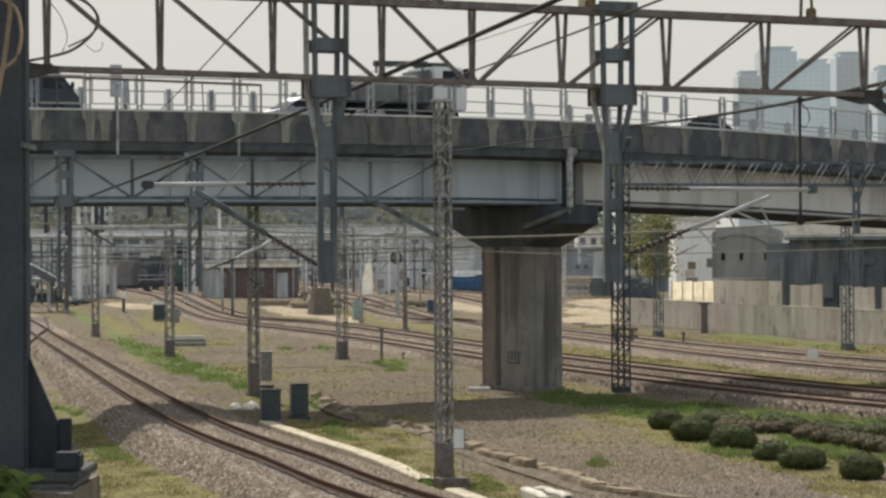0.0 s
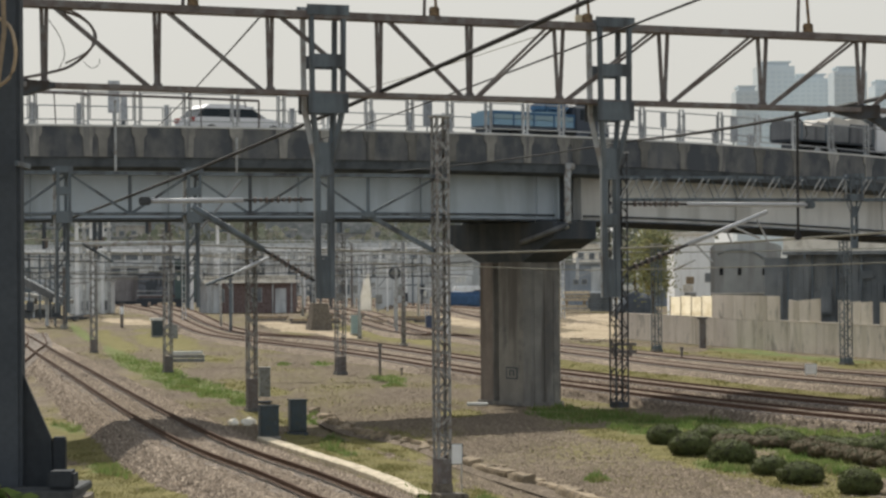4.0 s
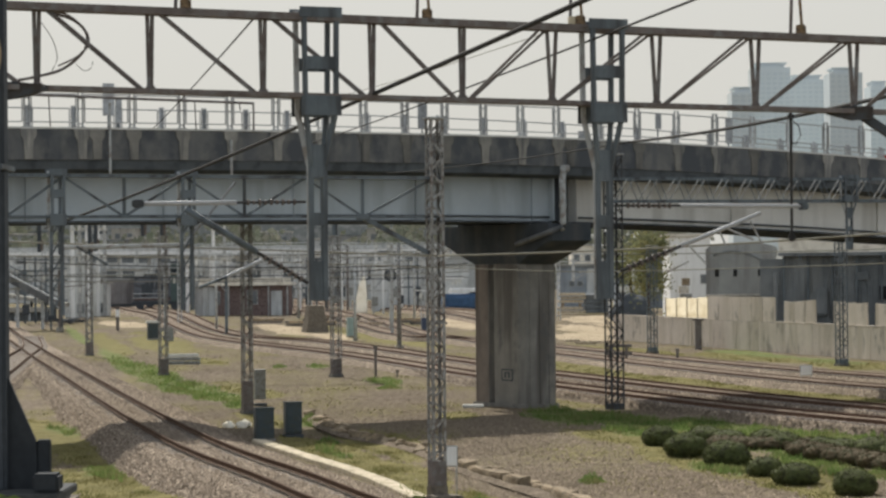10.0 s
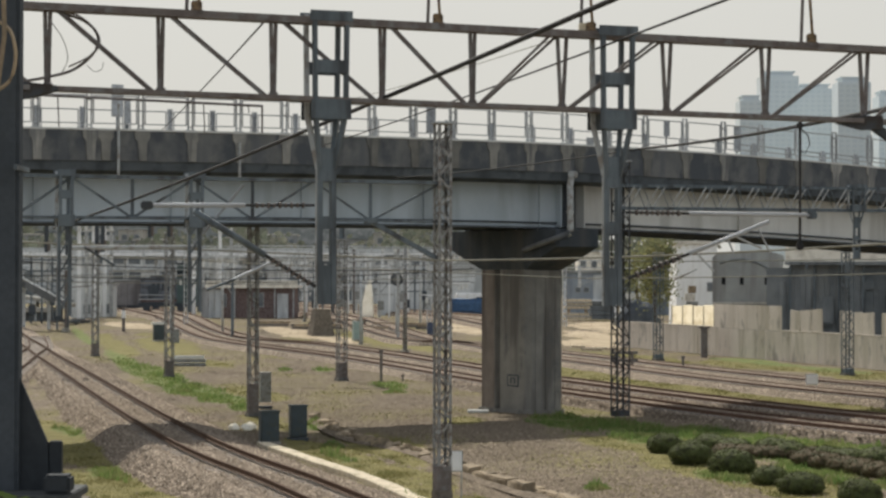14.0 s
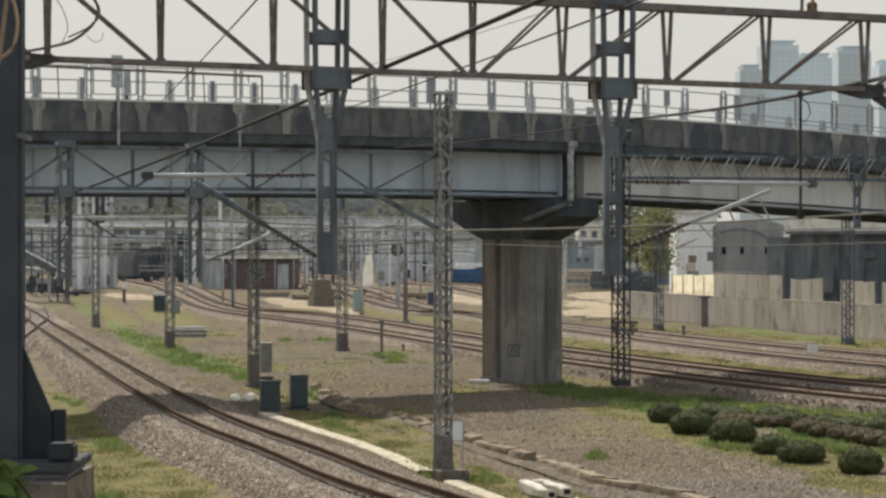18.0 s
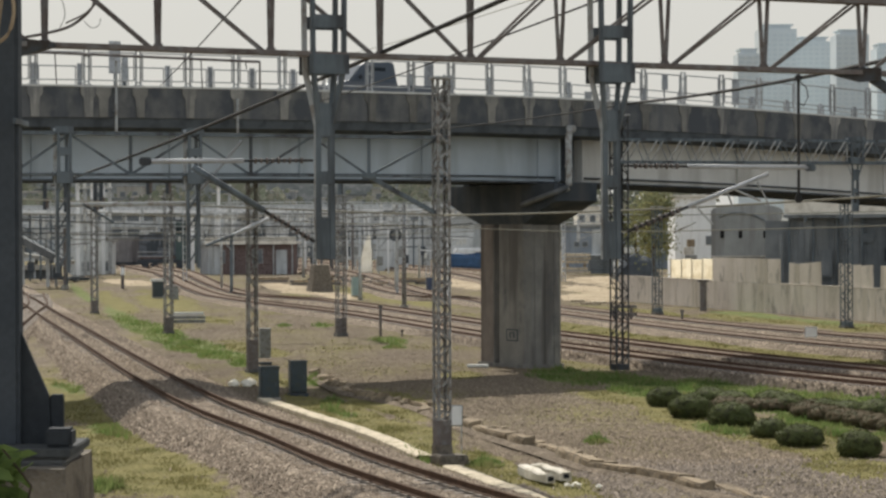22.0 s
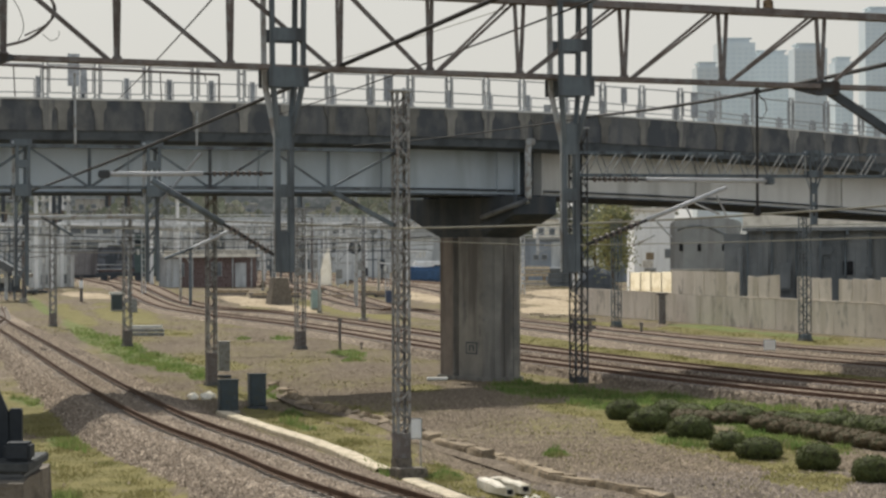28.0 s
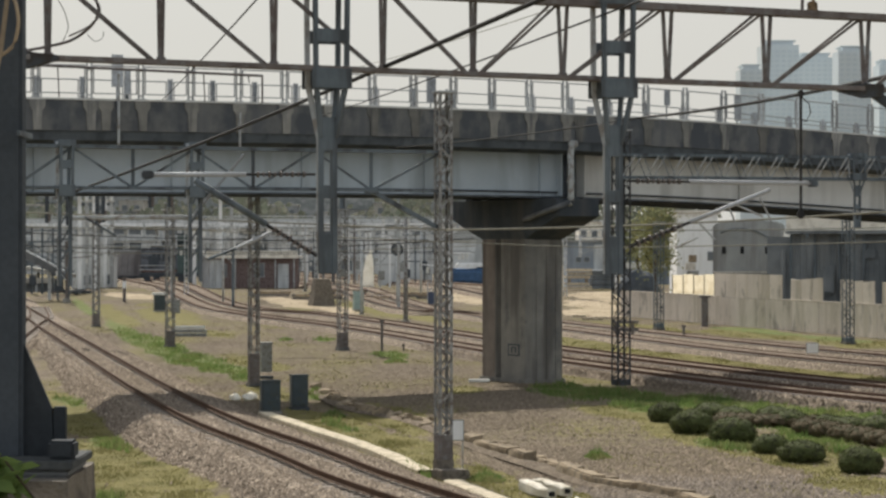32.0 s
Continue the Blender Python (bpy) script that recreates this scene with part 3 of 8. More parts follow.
def build_ground():
    xs = [-2500, -800, -300, -120, -80] + [-58 + 0.45 * i for i in range(240)] + [70, 120, 300, 800, 2500]
    ys = [-600, -100, -20, 0, 20] + [44 + 1.2 * i for i in range(216)] + [330, 400, 520, 900, 1800, 4500]
    near = lambda x, y: -58 <= x <= 50 and 44 <= y <= 303
    verts = [(x, y, ground_z(x, y) if near(x, y) else rise(y) - 0.05) for y in ys for x in xs]
    w = len(xs)
    faces = [(j * w + i, j * w + i + 1, (j + 1) * w + i + 1, (j + 1) * w + i) for j in range(len(ys) - 1) for i in range(w - 1)]
    me = bpy.data.meshes.new("ground")
    me.from_pydata(verts, [], faces)
    at = me.color_attributes.new("cover", "FLOAT_COLOR", "POINT")
    cols = np.zeros((len(verts), 4), dtype=np.float32)
    va = np.array(verts)
    cols[:, 0], cols[:, 1], cols[:, 2] = cover_of(va[:, 0], va[:, 1])
    cols[:, 3] = 1
    at.data.foreach_set("color", cols.ravel())
    m = stone_material("ground_gravel", GRIT_COLS, 0.1, 0.9)
    n, l = m.node_tree.nodes, m.node_tree.links
    bsdf = n["Principled BSDF"]
    out = bsdf.inputs["Base Color"].links[0].from_socket
    a = n.new("ShaderNodeAttribute")
    a.attribute_name = "cover"
    sep = n.new("ShaderNodeSeparateColor")
    l.new(a.outputs["Color"], sep.inputs[0])
    co = n.new("ShaderNodeTexCoord")
    for k, (c0, c1, sc) in ((2, ((0.34, 0.275, 0.185), (0.47, 0.385, 0.27), 0.4)), (1, ((0.138, 0.125, 0.047), (0.21, 0.183, 0.073), 0.9)), (0, ((0.105, 0.135, 0.045), (0.175, 0.19, 0.068), 1.3))):
        nz = n.new("ShaderNodeTexNoise")
        nz.inputs["Scale"].default_value, nz.inputs["Detail"].default_value = sc, 8
        l.new(co.outputs["Object"], nz.inputs["Vector"])
        rp = n.new("ShaderNodeValToRGB")
        rp.color_ramp.elements[0].position, rp.color_ramp.elements[1].position = 0.35, 0.65
        rp.color_ramp.elements[0].color, rp.color_ramp.elements[1].color = (*c0, 1), (*c1, 1)
        l.new(nz.outputs["Fac"], rp.inputs[0])
        brk = n.new("ShaderNodeTexNoise")
        brk.inputs["Scale"].default_value, brk.inputs["Detail"].default_value = 2.2, 6
        l.new(co.outputs["Object"], brk.inputs["Vector"])
        add = n.new("ShaderNodeMath")
        add.operation = "ADD"
        l.new(sep.outputs[k], add.inputs[0])
        l.new(brk.outputs["Fac"], add.inputs[1])
        mr = n.new("ShaderNodeMapRange")
        mr.inputs["From Min"].default_value, mr.inputs["From Max"].default_value = 0.75, 1.15
        l.new(add.outputs[0], mr.inputs["Value"])
        mx = n.new("ShaderNodeMix")
        mx.data_type = "RGBA"
        l.new(mr.outputs[0], mx.inputs[0])
        l.new(out, mx.inputs[6])
        l.new(rp.outputs[0], mx.inputs[7])
        out = mx.outputs[2]
    l.new(out, bsdf.inputs["Base Color"])
    me.materials.append(m)
    return tagged(new("ground", me), "rail yard ground of gravel, dry grass and bare earth", "ground", kind="structure")


build_ground()


def triangles(name, vs, fs, mat):
    """A mesh from arrays of corners and triangles."""
    me = bpy.data.meshes.new(name)
    me.vertices.add(len(vs))
    me.vertices.foreach_set("co", vs.astype(np.float32).ravel())
    me.loops.add(len(fs) * 3)
    me.loops.foreach_set("vertex_index", fs.astype(np.int32).ravel())
    me.polygons.add(len(fs))
    me.polygons.foreach_set("loop_start", np.arange(0, len(fs) * 3, 3, dtype=np.int32))
    me.update(calc_edges=True)
    me.materials.append(mat)
    return me


def stones(name, x, y, z, lo, hi, mat, label, seed):
    """Loose stones as small uneven pyramids at the places given."""
    rg = np.random.default_rng(seed)
    n = len(x)
    size = rg.uniform(lo, hi, n) * rg.choice([0.7, 1.0, 1.5], n, p=[0.5, 0.4, 0.1])
    turn = rg.uniform(0, 6.28, n)
    vs = np.zeros((n, 5, 3))
    for k in range(4):
        a = turn + k * 1.57 + rg.uniform(-0.4, 0.4, n)
        r = size * rg.uniform(0.7, 1.1, n)
        vs[:, k, 0], vs[:, k, 1], vs[:, k, 2] = x + r * np.cos(a), y + r * np.sin(a), z - size * 0.3
    vs[:, 4, 0], vs[:, 4, 1], vs[:, 4, 2] = x + rg.uniform(-0.5, 0.5, n) * size, y + rg.uniform(-0.5, 0.5, n) * size, z + size * rg.uniform(0.5, 1.1, n)
    base = np.arange(n)[:, None] * 5
    fs = np.stack([base + np.array([[k, (k + 1) % 4, 4]]) for k in range(4)], 1).reshape(-1, 3)
    return tagged(new(name, triangles(name, vs.reshape(-1, 3), fs, mat)), label, "stones", kind="stuff")


# ---- railway tracks: controls on the centre line, from near to far ----
TRACKS = [("front", FRONT, 0.0),
          ("lead", [(-15.5, 60.0), (-20.8, 105.0), (-26.0, 149.0), (-30.1, 182.0), (-33.1, 206.0), (-38.8, 240.0)], 0.0),
          ("a", [(35.1, 58.5), (16.53, 93.74), (6.01, 126.56), (1.58, 143.55), (-6.50, 179.44), (-26.77, 259.92), (-69.2, 487.8)], 0.0),
          ("b", [(36.9, 66.3), (18.15, 102.96), (6.70, 141.13), (2.15, 162.07), (-9.15, 212.89), (-26.20, 272.13), (-66.5, 520.3)], 0.0),
          ("c", [(44.3, 78.0), (21.50, 121.95), (8.52, 179.44), (0.77, 228.37), (-8.55, 262.21), (-64.6, 585.4)], 0.0),
          ("d", [(46.2, 88.9), (23.69, 134.34), (9.24, 194.74), (-2.84, 247.58), (-36.9, 455.3), (-69.2, 628.7)], 0.0),
          ("e", [(8.2, 250.0), (1.8, 281.8), (-18.5, 385.9), (-55.4, 585.4)], 0.0),
          ("f", [(8.7, 275.0), (7.4, 281.8), (-12.0, 385.9), (-48.0, 585.4)], 0.0)]
RAIL_PROF = [(-0.075, 0.0), (-0.075, 0.02), (-0.02, 0.04), (-0.02, 0.12), (-0.037, 0.13), (-0.037, 0.165), (0.037, 0.165), (0.037, 0.13), (0.02, 0.12), (0.02, 0.04), (0.075, 0.02), (0.075, 0.0)]
TRACK_PTS = {}


def sleeper_mesh():
    bm = extrude_profile([(-1.2, 0), (1.2, 0), (1.2, 0.17), (0.55, 0.17), (0.4, 0.13), (-0.4, 0.13), (-0.55, 0.17), (-1.2, 0.17)], -0.13, 0.13)
    return mesh_of(bm, SLEEPER, "sleeper")


SLEEPER_ME = sleeper_mesh()


def build_track(key, ctrl):
    pts = smooth_path([(x, y, 0.0) for x, y in ctrl], 1.0)
    for p in pts:
        p.z = rise(p.y)
    TRACK_PTS[key] = pts
    tr = tagged(empty("railway_track"), "rusty steel rails on concrete sleepers in brown ballast", "railway track", "tracks of the yard", "structure")
    h = 0.33
    wide, sink = (1.42, 0.3) if key != "front" else (2.5, 0.55)
    bed = ribbon(pts, [(-2.75, -0.42) if key == "front" else (-wide - sink, -0.15), (-wide if key != "front" else -2.0, 0.05), (-1.28 if key != "front" else -1.5, h - 0.03), (-0.8, h - 0.06), (0.0, h - 0.04), (0.8, h - 0.06), (1.28 if key != "front" else 1.5, h - 0.03), (wide, 0.05), (wide + sink, -0.15)])
    for v in bed.verts:
        v.co.z += 0.05 * noise.noise((v.co.x * 0.9, v.co.y * 0.9, 2.0)) - (0.05 if key == "lead" else 0)
    part("ballast_bed", bed, BALLAST, tr, "brown crushed stone", True)
    if key not in ("front", "lead"):
        stain = ribbon(pts, [(-0.72, h - 0.02), (-0.5, h + 0.09), (0.5, h + 0.09), (0.72, h - 0.02)])
        part("rusty_ballast", stain, BALLAST_RUST, tr, "rust-brown ballast between the rails", True)
    for side in (-0.755, 0.755):
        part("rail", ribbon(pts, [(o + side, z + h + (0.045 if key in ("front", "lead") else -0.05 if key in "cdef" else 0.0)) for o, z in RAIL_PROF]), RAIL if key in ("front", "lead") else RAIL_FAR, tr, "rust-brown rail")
    run, k, acc = 0.0, 0, []
    for i in range(len(pts) - 1):
        d = pts[i + 1] - pts[i]
        while run < d.length:
            p = pts[i] + d * (run / d.length)
            if p.y > 52 and (key == "front" and p.y < 165):
                s = sideways(pts, i)
                acc.append((p, math.degrees(math.atan2(s.y, s.x))))
            elif 52 < p.y < 282:
                s = sideways(pts, i)
                acc.append((p, math.degrees(math.atan2(s.y, s.x))))
            run += 0.62
        run -= d.length
    if key == "front":
        for p, a in acc:
            piece("sleeper", SLEEPER_ME, pose(p.x, p.y, p.z + h - 0.2, 0, 0, a), tr)
    else:
        vs, fs = [], []
        for p, a in acc:
            m = pose(p.x, p.y, p.z + h - 0.05, 0, 0, a)
            b = len(vs)
            vs += [m @ Vector(c) for c in ((-1.2, -0.13, -0.05), (1.2, -0.13, -0.05), (1.2, 0.13, -0.05), (-1.2, 0.13, -0.05), (-1.2, -0.13, 0.07), (1.2, -0.13, 0.07), (1.2, 0.13, 0.07), (-1.2, 0.13, 0.07))]
            fs += [[b + i for i in q] for q in ((4, 5, 6, 7), (0, 1, 5, 4), (1, 2, 6, 5), (2, 3, 7, 6), (3, 0, 4, 7))]
        if vs:
            me = bpy.data.meshes.new("sleepers")
            me.from_pydata(vs, [], fs)
            me.materials.append(SLEEPER)
            ob = new("sleepers", me)
            ob.parent = tr
            ob["kind"] = "stuff"
    return tr


for key, ctrl, _ in TRACKS:
    build_track(key, ctrl)


def ballast_stones(key, y0, y1, count, lo, hi, seed):
    """Crushed stone lying on a track's bed."""
    rg = np.random.default_rng(seed)
    pts = TRACK_PTS[key]
    run = [i for i, p in enumerate(pts[:-1]) if y0 < p.y < y1]
    # more of them where the track is near
    wt = np.array([1 / pts[i].y ** 1.4 for i in run])
    idx = rg.choice(run, count, p=wt / wt.sum())
    half = 3.0 if key == "front" else 1.6
    off = rg.uniform(-2.7 if key == "front" else -half, half, count)
    off = off[np.abs(np.abs(off) - 0.755) > 0.11]
    idx = idx[:len(off)]
    xs, ys, zs = [], [], []
    prof_o, prof_z = [-2.75, -2.1, -1.45, -0.8, 0, 0.8, 1.45, 2.5, 3.05], [-0.4, 0.06, 0.30, 0.27, 0.29, 0.27, 0.30, 0.06, -0.1]
    for i, o, t in zip(idx, off, rg.random(len(off))):
        p, s_ = pts[i].lerp(pts[i + 1], t), sideways(pts, i)
        x, y = p.x + s_.x * o, p.y + s_.y * o
        xs.append(x)
        ys.append(y)
        zs.append(p.z + np.interp(o, prof_o, prof_z) + 0.05 * noise.noise((x * 0.9, y * 0.9, 2.0)))
    stones("loose_ballast", np.array(xs), np.array(ys), np.array(zs), lo, hi, BALLAST_STONES, "loose brown and beige ballast stones along the track", seed)


ballast_stones("front", 48, 190, 90000, 0.035, 0.065, 1)
ballast_stones("lead", 84, 190, 24000, 0.045, 0.075, 4)
ballast_stones("a", 70, 150, 22000, 0.05, 0.08, 2)
ballast_stones("b", 78, 150, 14000, 0.05, 0.08, 3)


def grit(x0, x1, y0, y1, count, lo, hi, seed, mat=GRIT_STONES):
    """Stones of the bare gravel, none where grass grows."""
    rg = np.random.default_rng(seed)
    y = 1 / rg.uniform(1 / y1, 1 / y0, count)
    x = rg.uniform(x0, x1, count)
    g, d, s_ = cover_of(x, y)
    keep = rg.random(count) > np.maximum(np.maximum(g, d) * 1.1, s_) - 0.12
    x, y = x[keep], y[keep]
    z = np.array([ground_z(a, b) for a, b in zip(x, y)])
    stones("loose_gravel", x, y, z + 0.01, lo, hi, mat, "loose grey-brown gravel on the yard ground", seed)


grit(0.5, 16.0, 56.0, 67.0, 38000, 0.03, 0.06, 5, GREY_STONES)
grit(0.5, 16.0, 65.0, 77.0, 30000, 0.03, 0.055, 12, TERRACE_STONES)
grit(-2.0, 16.0, 70.0, 112.0, 40000, 0.03, 0.055, 8, TERRACE_STONES)
grit(-16.0, 4.0, 84.0, 165.0, 60000, 0.026, 0.048, 6)
grit(-40.0, 22.0, 160.0, 300.0, 50000, 0.045, 0.08, 9)
grit(-13.0, -3.0, 50.0, 100.0, 26000, 0.03, 0.055, 7)

# ---- overpass: near edge through (0, 107.3), turned 31.5 degrees, local x along it ----
BETA = 31.46
NEAR_Y, WIDTH, X0, X1 = 107.3, 8.6, -120.0, 220.0


def top_z(x):
    """Height of the parapet's top along the overpass: a crest near x = 1."""
    d = x - 1.0
    if d < 0:
        return 12.0 - 0.00034 * d * d if d > -30 else 11.69 - 0.02 * (-30 - d)
    return 12.0 - 0.0011 * d * d if d < 28 else 11.14 - 0.04 * (d - 28)


bridge = tagged(empty("overpass_deck", 0, NEAR_Y, 0, BETA), "stained concrete road overpass deck with asphalt carriageway", "bridge", kind="structure")


def along(prof, x0, x1, step=2.1):
    """A cross profile of (y, height under the parapet top) drawn along the overpass."""
    bm = bmesh.new()
    n = max(2, int((x1 - x0) / step))
    rings = []
    for i in range(n + 1):
        x = x0 + (x1 - x0) * i / n
        rings.append([bm.verts.new((x, y, top_z(x) + z)) for y, z in prof])
    for r0, r1 in zip(rings, rings[1:]):
        for k in range(len(prof)):
            j = (k + 1) % len(prof)
            bm.faces.new((r0[k], r0[j], r1[j], r1[k]))
    bm.faces.new(rings[0])
    bm.faces.new(rings[-1][::-1])
    bmesh.ops.recalc_face_normals(bm, faces=bm.faces)
    return bm


part("slab", along([(0.32, -0.45), (WIDTH - 0.32, -0.45), (WIDTH - 0.32, -1.43), (WIDTH - 1.2, -1.72), (1.2, -1.72), (0.32, -1.43)], X0, X1), SOFFIT_C, bridge, "blue-grey deck slab")
for y0 in (0.06, WIDTH - 0.26):
    part("edge_beam", along([(y0, -1.252), (y0 + 0.2, -1.252), (y0 + 0.26, -1.62), (y0 + 0.1, -1.62)], X0, X1), SOFFIT_C, bridge, "grey edge beam under the parapet")
part("carriageway", along([(0.34, -0.38), (WIDTH - 0.34, -0.38), (WIDTH - 0.34, -0.446), (0.34, -0.446)], X0, X1), ASPHALT, bridge)
for y0, name in ((0.0, "parapet"), (WIDTH - 0.32, "parapet")):
    part(name, along([(y0, -0.05), (y0 + 0.318, -0.05), (y0 + 0.318, -1.25), (y0, -1.25)], X0, X1), PARAPET_C, bridge, "dark stained concrete parapet")
    part("coping", along([(y0 - 0.05, 0.03), (y0 + 0.36, 0.03), (y0 + 0.36, -0.046), (y0 - 0.05, -0.046)], X0, X1), CAP, bridge, "pale coping strip")
pil = extrude_profile([(-0.34, 0.0), (0.34, 0.0), (0.33, -0.26), (0.2, -0.44), (0.17, -1.18), (-0.17, -1.18), (-0.2, -0.44), (-0.33, -0.26)], -0.045, 0.05)
PIL_ME = mesh_of(pil, PILASTER_C, "pilaster")


def ladder_post(h, gap, web=False):
    """A railing post: two flat uprights joined by short rungs or a web plate, on a foot plate."""
    bm = bmesh.new()
    for dx in (-gap, gap):
        add_box(bm, (dx, 0, h / 2), (0.05, 0.09, h))
    for z, hh in ((0.14, 0.06), (h * 0.5, 0.05), (h * 0.78, 0.06), (h - 0.02, 0.04)):
        add_box(bm, (0, 0.02, z), (gap * 2 - 0.05, 0.03, hh))
    if web:
        add_box(bm, (0, 0.02, h / 2), (gap * 2 - 0.05, 0.02, h - 0.1))
    add_box(bm, (0, 0, 0.012), (0.36, 0.2, 0.03))
    return mesh_of(bm, FENCE, "post")


POST_ME, POST_FAR_ME = ladder_post(1.46, 0.1), ladder_post(1.42, 0.085, True)
# posts stand closer towards the deck joint by the pier and wider beyond it
NEAR_POSTS = [-18.5 - 2.25 * k for k in range(18, 0, -1)] + [-18.5 + 2.27 * k - 0.0163 * k * k for k in range(13)]
NEAR_POSTS += [NEAR_POSTS[-1] + 2.2 * k for k in range(1, 28)]
FAR_POSTS = [-8.83 + 2.07 * k for k in range(-24, 8)] + [7.9 + 2.24 * k for k in range(28)]
railings = []
for y, posts in ((0.14, NEAR_POSTS), (WIDTH - 0.16, FAR_POSTS)):
    near_side = y < 1
    railings.append(tagged(empty("parapet_railing", 0, NEAR_Y, 0, BETA), "grey steel railing with ladder-like posts on the overpass parapet", "railing", "overpass railings"))
    for x, x2 in zip(posts, posts[1:]):
        zt, zn = top_z(x) + 0.035, top_z(x2) + 0.035
        lean = math.degrees(math.atan((top_z(x + 1) - top_z(x - 1)) / 2))
        piece("post", POST_ME if near_side else POST_FAR_ME, pose(x, y, zt, 0, 0, 0), railings[-1])
        if near_side:
            piece("pilaster", PIL_ME, pose(x, 0, top_z(x) - 0.05, 0, -lean, 0), bridge)
        ends = []
        for hh, r in ((0.2, 0.026), (1.3, 0.028)):
            p, q = (x + 0.19, y, zt + hh), (x2 - 0.19, y, zn + hh)
            part("rail", tube(p, q, r, 6), FENCE_RAIL, railings[-1])
            ends.append((p, q))
        for k_ in (0, 1):
            part("end_bar", tube(ends[0][k_], ends[1][k_], 0.024, 6), FENCE_RAIL, railings[-1])
            for z in (0.25, 1.25):
                xe = (x, x2)[k_] + (0.12, -0.12)[k_]
                part("clip", tube((xe, y, (zt, zn)[k_] + z), (ends[0][k_][0], y, (zt, zn)[k_] + z), 0.018, 5), FENCE_RAIL, railings[-1])
for x in (-15.6, 7.05):
    piece("pilaster", PIL_ME, pose(x, 0, top_z(x) - 0.05), bridge)
# plates on the far railing, notice boards
for x, y, w, h, z in ((-11.35, 8.2, 0.55, 1.4, 1.05), (-10.88, 8.2, 0.3, 1.1, 0.75), (4.5, 8.2, 0.5, 1.18, 0.8), (13.5, 8.2, 0.42, 0.6, 0.45), (18.1, 8.2, 0.36, 0.75, 1.4), (22.5, 8.2, 0.45, 1.3, 0.95)):
    sg = tagged(new("sign_plate"), "plain grey sign plate seen from behind on a post", "sign", "overpass signs")
    sg.matrix_basis = pose(0, NEAR_Y, 0, 0, 0, BETA) @ pose(x, y + 0.2, top_z(x))
    part("plate", box((0, 0, z + h / 2), (w, 0.04, h), 0.008), FENCE, sg)
    part("post", tube((0, 0.05, -0.4), (0, 0.05, z + h), 0.035), STEEL, sg)
# pipe frame that hangs over the near railing
fr = tagged(empty("pipe_frame", 0, NEAR_Y, 0, BETA), "thin brown steel pipe frame fixed to the parapet", "frame")
zt = top_z(-12) + 1.18
part("top_pipe", tube((-19.5, -0.15, zt + 0.02), (-8.74, -0.15, zt - 0.05), 0.055), RUSTY, fr)
part("end_pipe", tube((-8.74, -0.15, zt - 0.05), (-8.74, -0.15, zt - 1.16), 0.04), RUSTY, fr)
for x in (-17.7, -11.4, -9.4):
    part("hanger", tube((x, -0.15, zt), (x + 0.06, -0.15, zt - (1.2 if x != -9.4 else 0.35)), 0.025), RUSTY, fr)
for x in (-15.1, -9.75):
    dp = tagged(empty("downpipe", 0, NEAR_Y, 0, BETA), "pale drain pipe down the parapet face", "pipe", "parapet drain pipes")
    part("pipe", tube((x, -0.12, top_z(x) + (1.0 if x < -10 else -0.4)), (x, -0.12, top_z(x) - 2.0), 0.055), STEEL_PALE, dp)
    part("bracket", box((x, -0.06, top_z(x) - 1.0), (0.2, 0.12, 0.06)), STEEL, dp)


def build_girder(name, x0, x1, mat, label, stiff):
    g = tagged(empty(name, 0, NEAR_Y, 0, BETA), label, "bridge girder", "overpass girders", "structure")
    for y in (1.6, 3.4, 5.2, WIDTH - 1.6):
        part("web", along([(y, -1.66), (y + 0.05, -1.66), (y + 0.05, -3.62), (y, -3.62)], x0, x1), mat, g)
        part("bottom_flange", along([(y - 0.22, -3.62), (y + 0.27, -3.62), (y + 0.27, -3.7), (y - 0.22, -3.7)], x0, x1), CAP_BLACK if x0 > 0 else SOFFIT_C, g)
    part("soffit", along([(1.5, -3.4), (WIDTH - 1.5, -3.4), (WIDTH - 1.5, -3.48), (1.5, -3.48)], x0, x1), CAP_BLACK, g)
    part("end_plate", box((x1 if x1 < 50 else x0, WIDTH / 2, top_z(x1 if x1 < 50 else x0) - 2.66), (0.05, WIDTH - 2.4, 1.9)), mat, g)
    x = x0 + stiff
    while x < min(x1, 60):
        if x > -40:
            part("stiffener", bar((x, 1.55, top_z(x) - 1.7), (x, 1.55, top_z(x) - 3.6), 0.03, 0.1), mat, g)
        x += stiff
    return g


build_girder("steel_girder", X0, 6.95, GIRDER, "grey-blue painted steel plate girder under the deck", 6.0)
build_girder("beige_girder", 8.2, X1, GIRDER_R, "beige painted girder under the deck", 9.0)

# pier: hammerhead set along the tracks
PX, PY, TURN = 3.6, 114.5, 31.46
pier = tagged(empty("bridge_pier", PX, PY, 0, TURN), "stained concrete hammerhead bridge pier standing in gravel", "bridge pier", kind="structure")


def octagon(bm, hx, hy, ch, z):
    return [bm.verts.new((x, y, z)) for x, y in ((-hx + ch, -hy), (hx - ch, -hy), (hx, -hy + ch), (hx, hy - ch), (hx - ch, hy), (-hx + ch, hy), (-hx, hy - ch), (-hx, -hy + ch))]


def loft(rings, bm):
    for a, b in zip(rings, rings[1:]):
        n = len(a)
        for i in range(n):
            bm.faces.new((a[i], a[(i + 1) % n], b[(i + 1) % n], b[i]))
    bm.faces.new(rings[0][::-1])
    bm.faces.new(rings[-1])
    bmesh.ops.recalc_face_normals(bm, faces=bm.faces)
    return bm


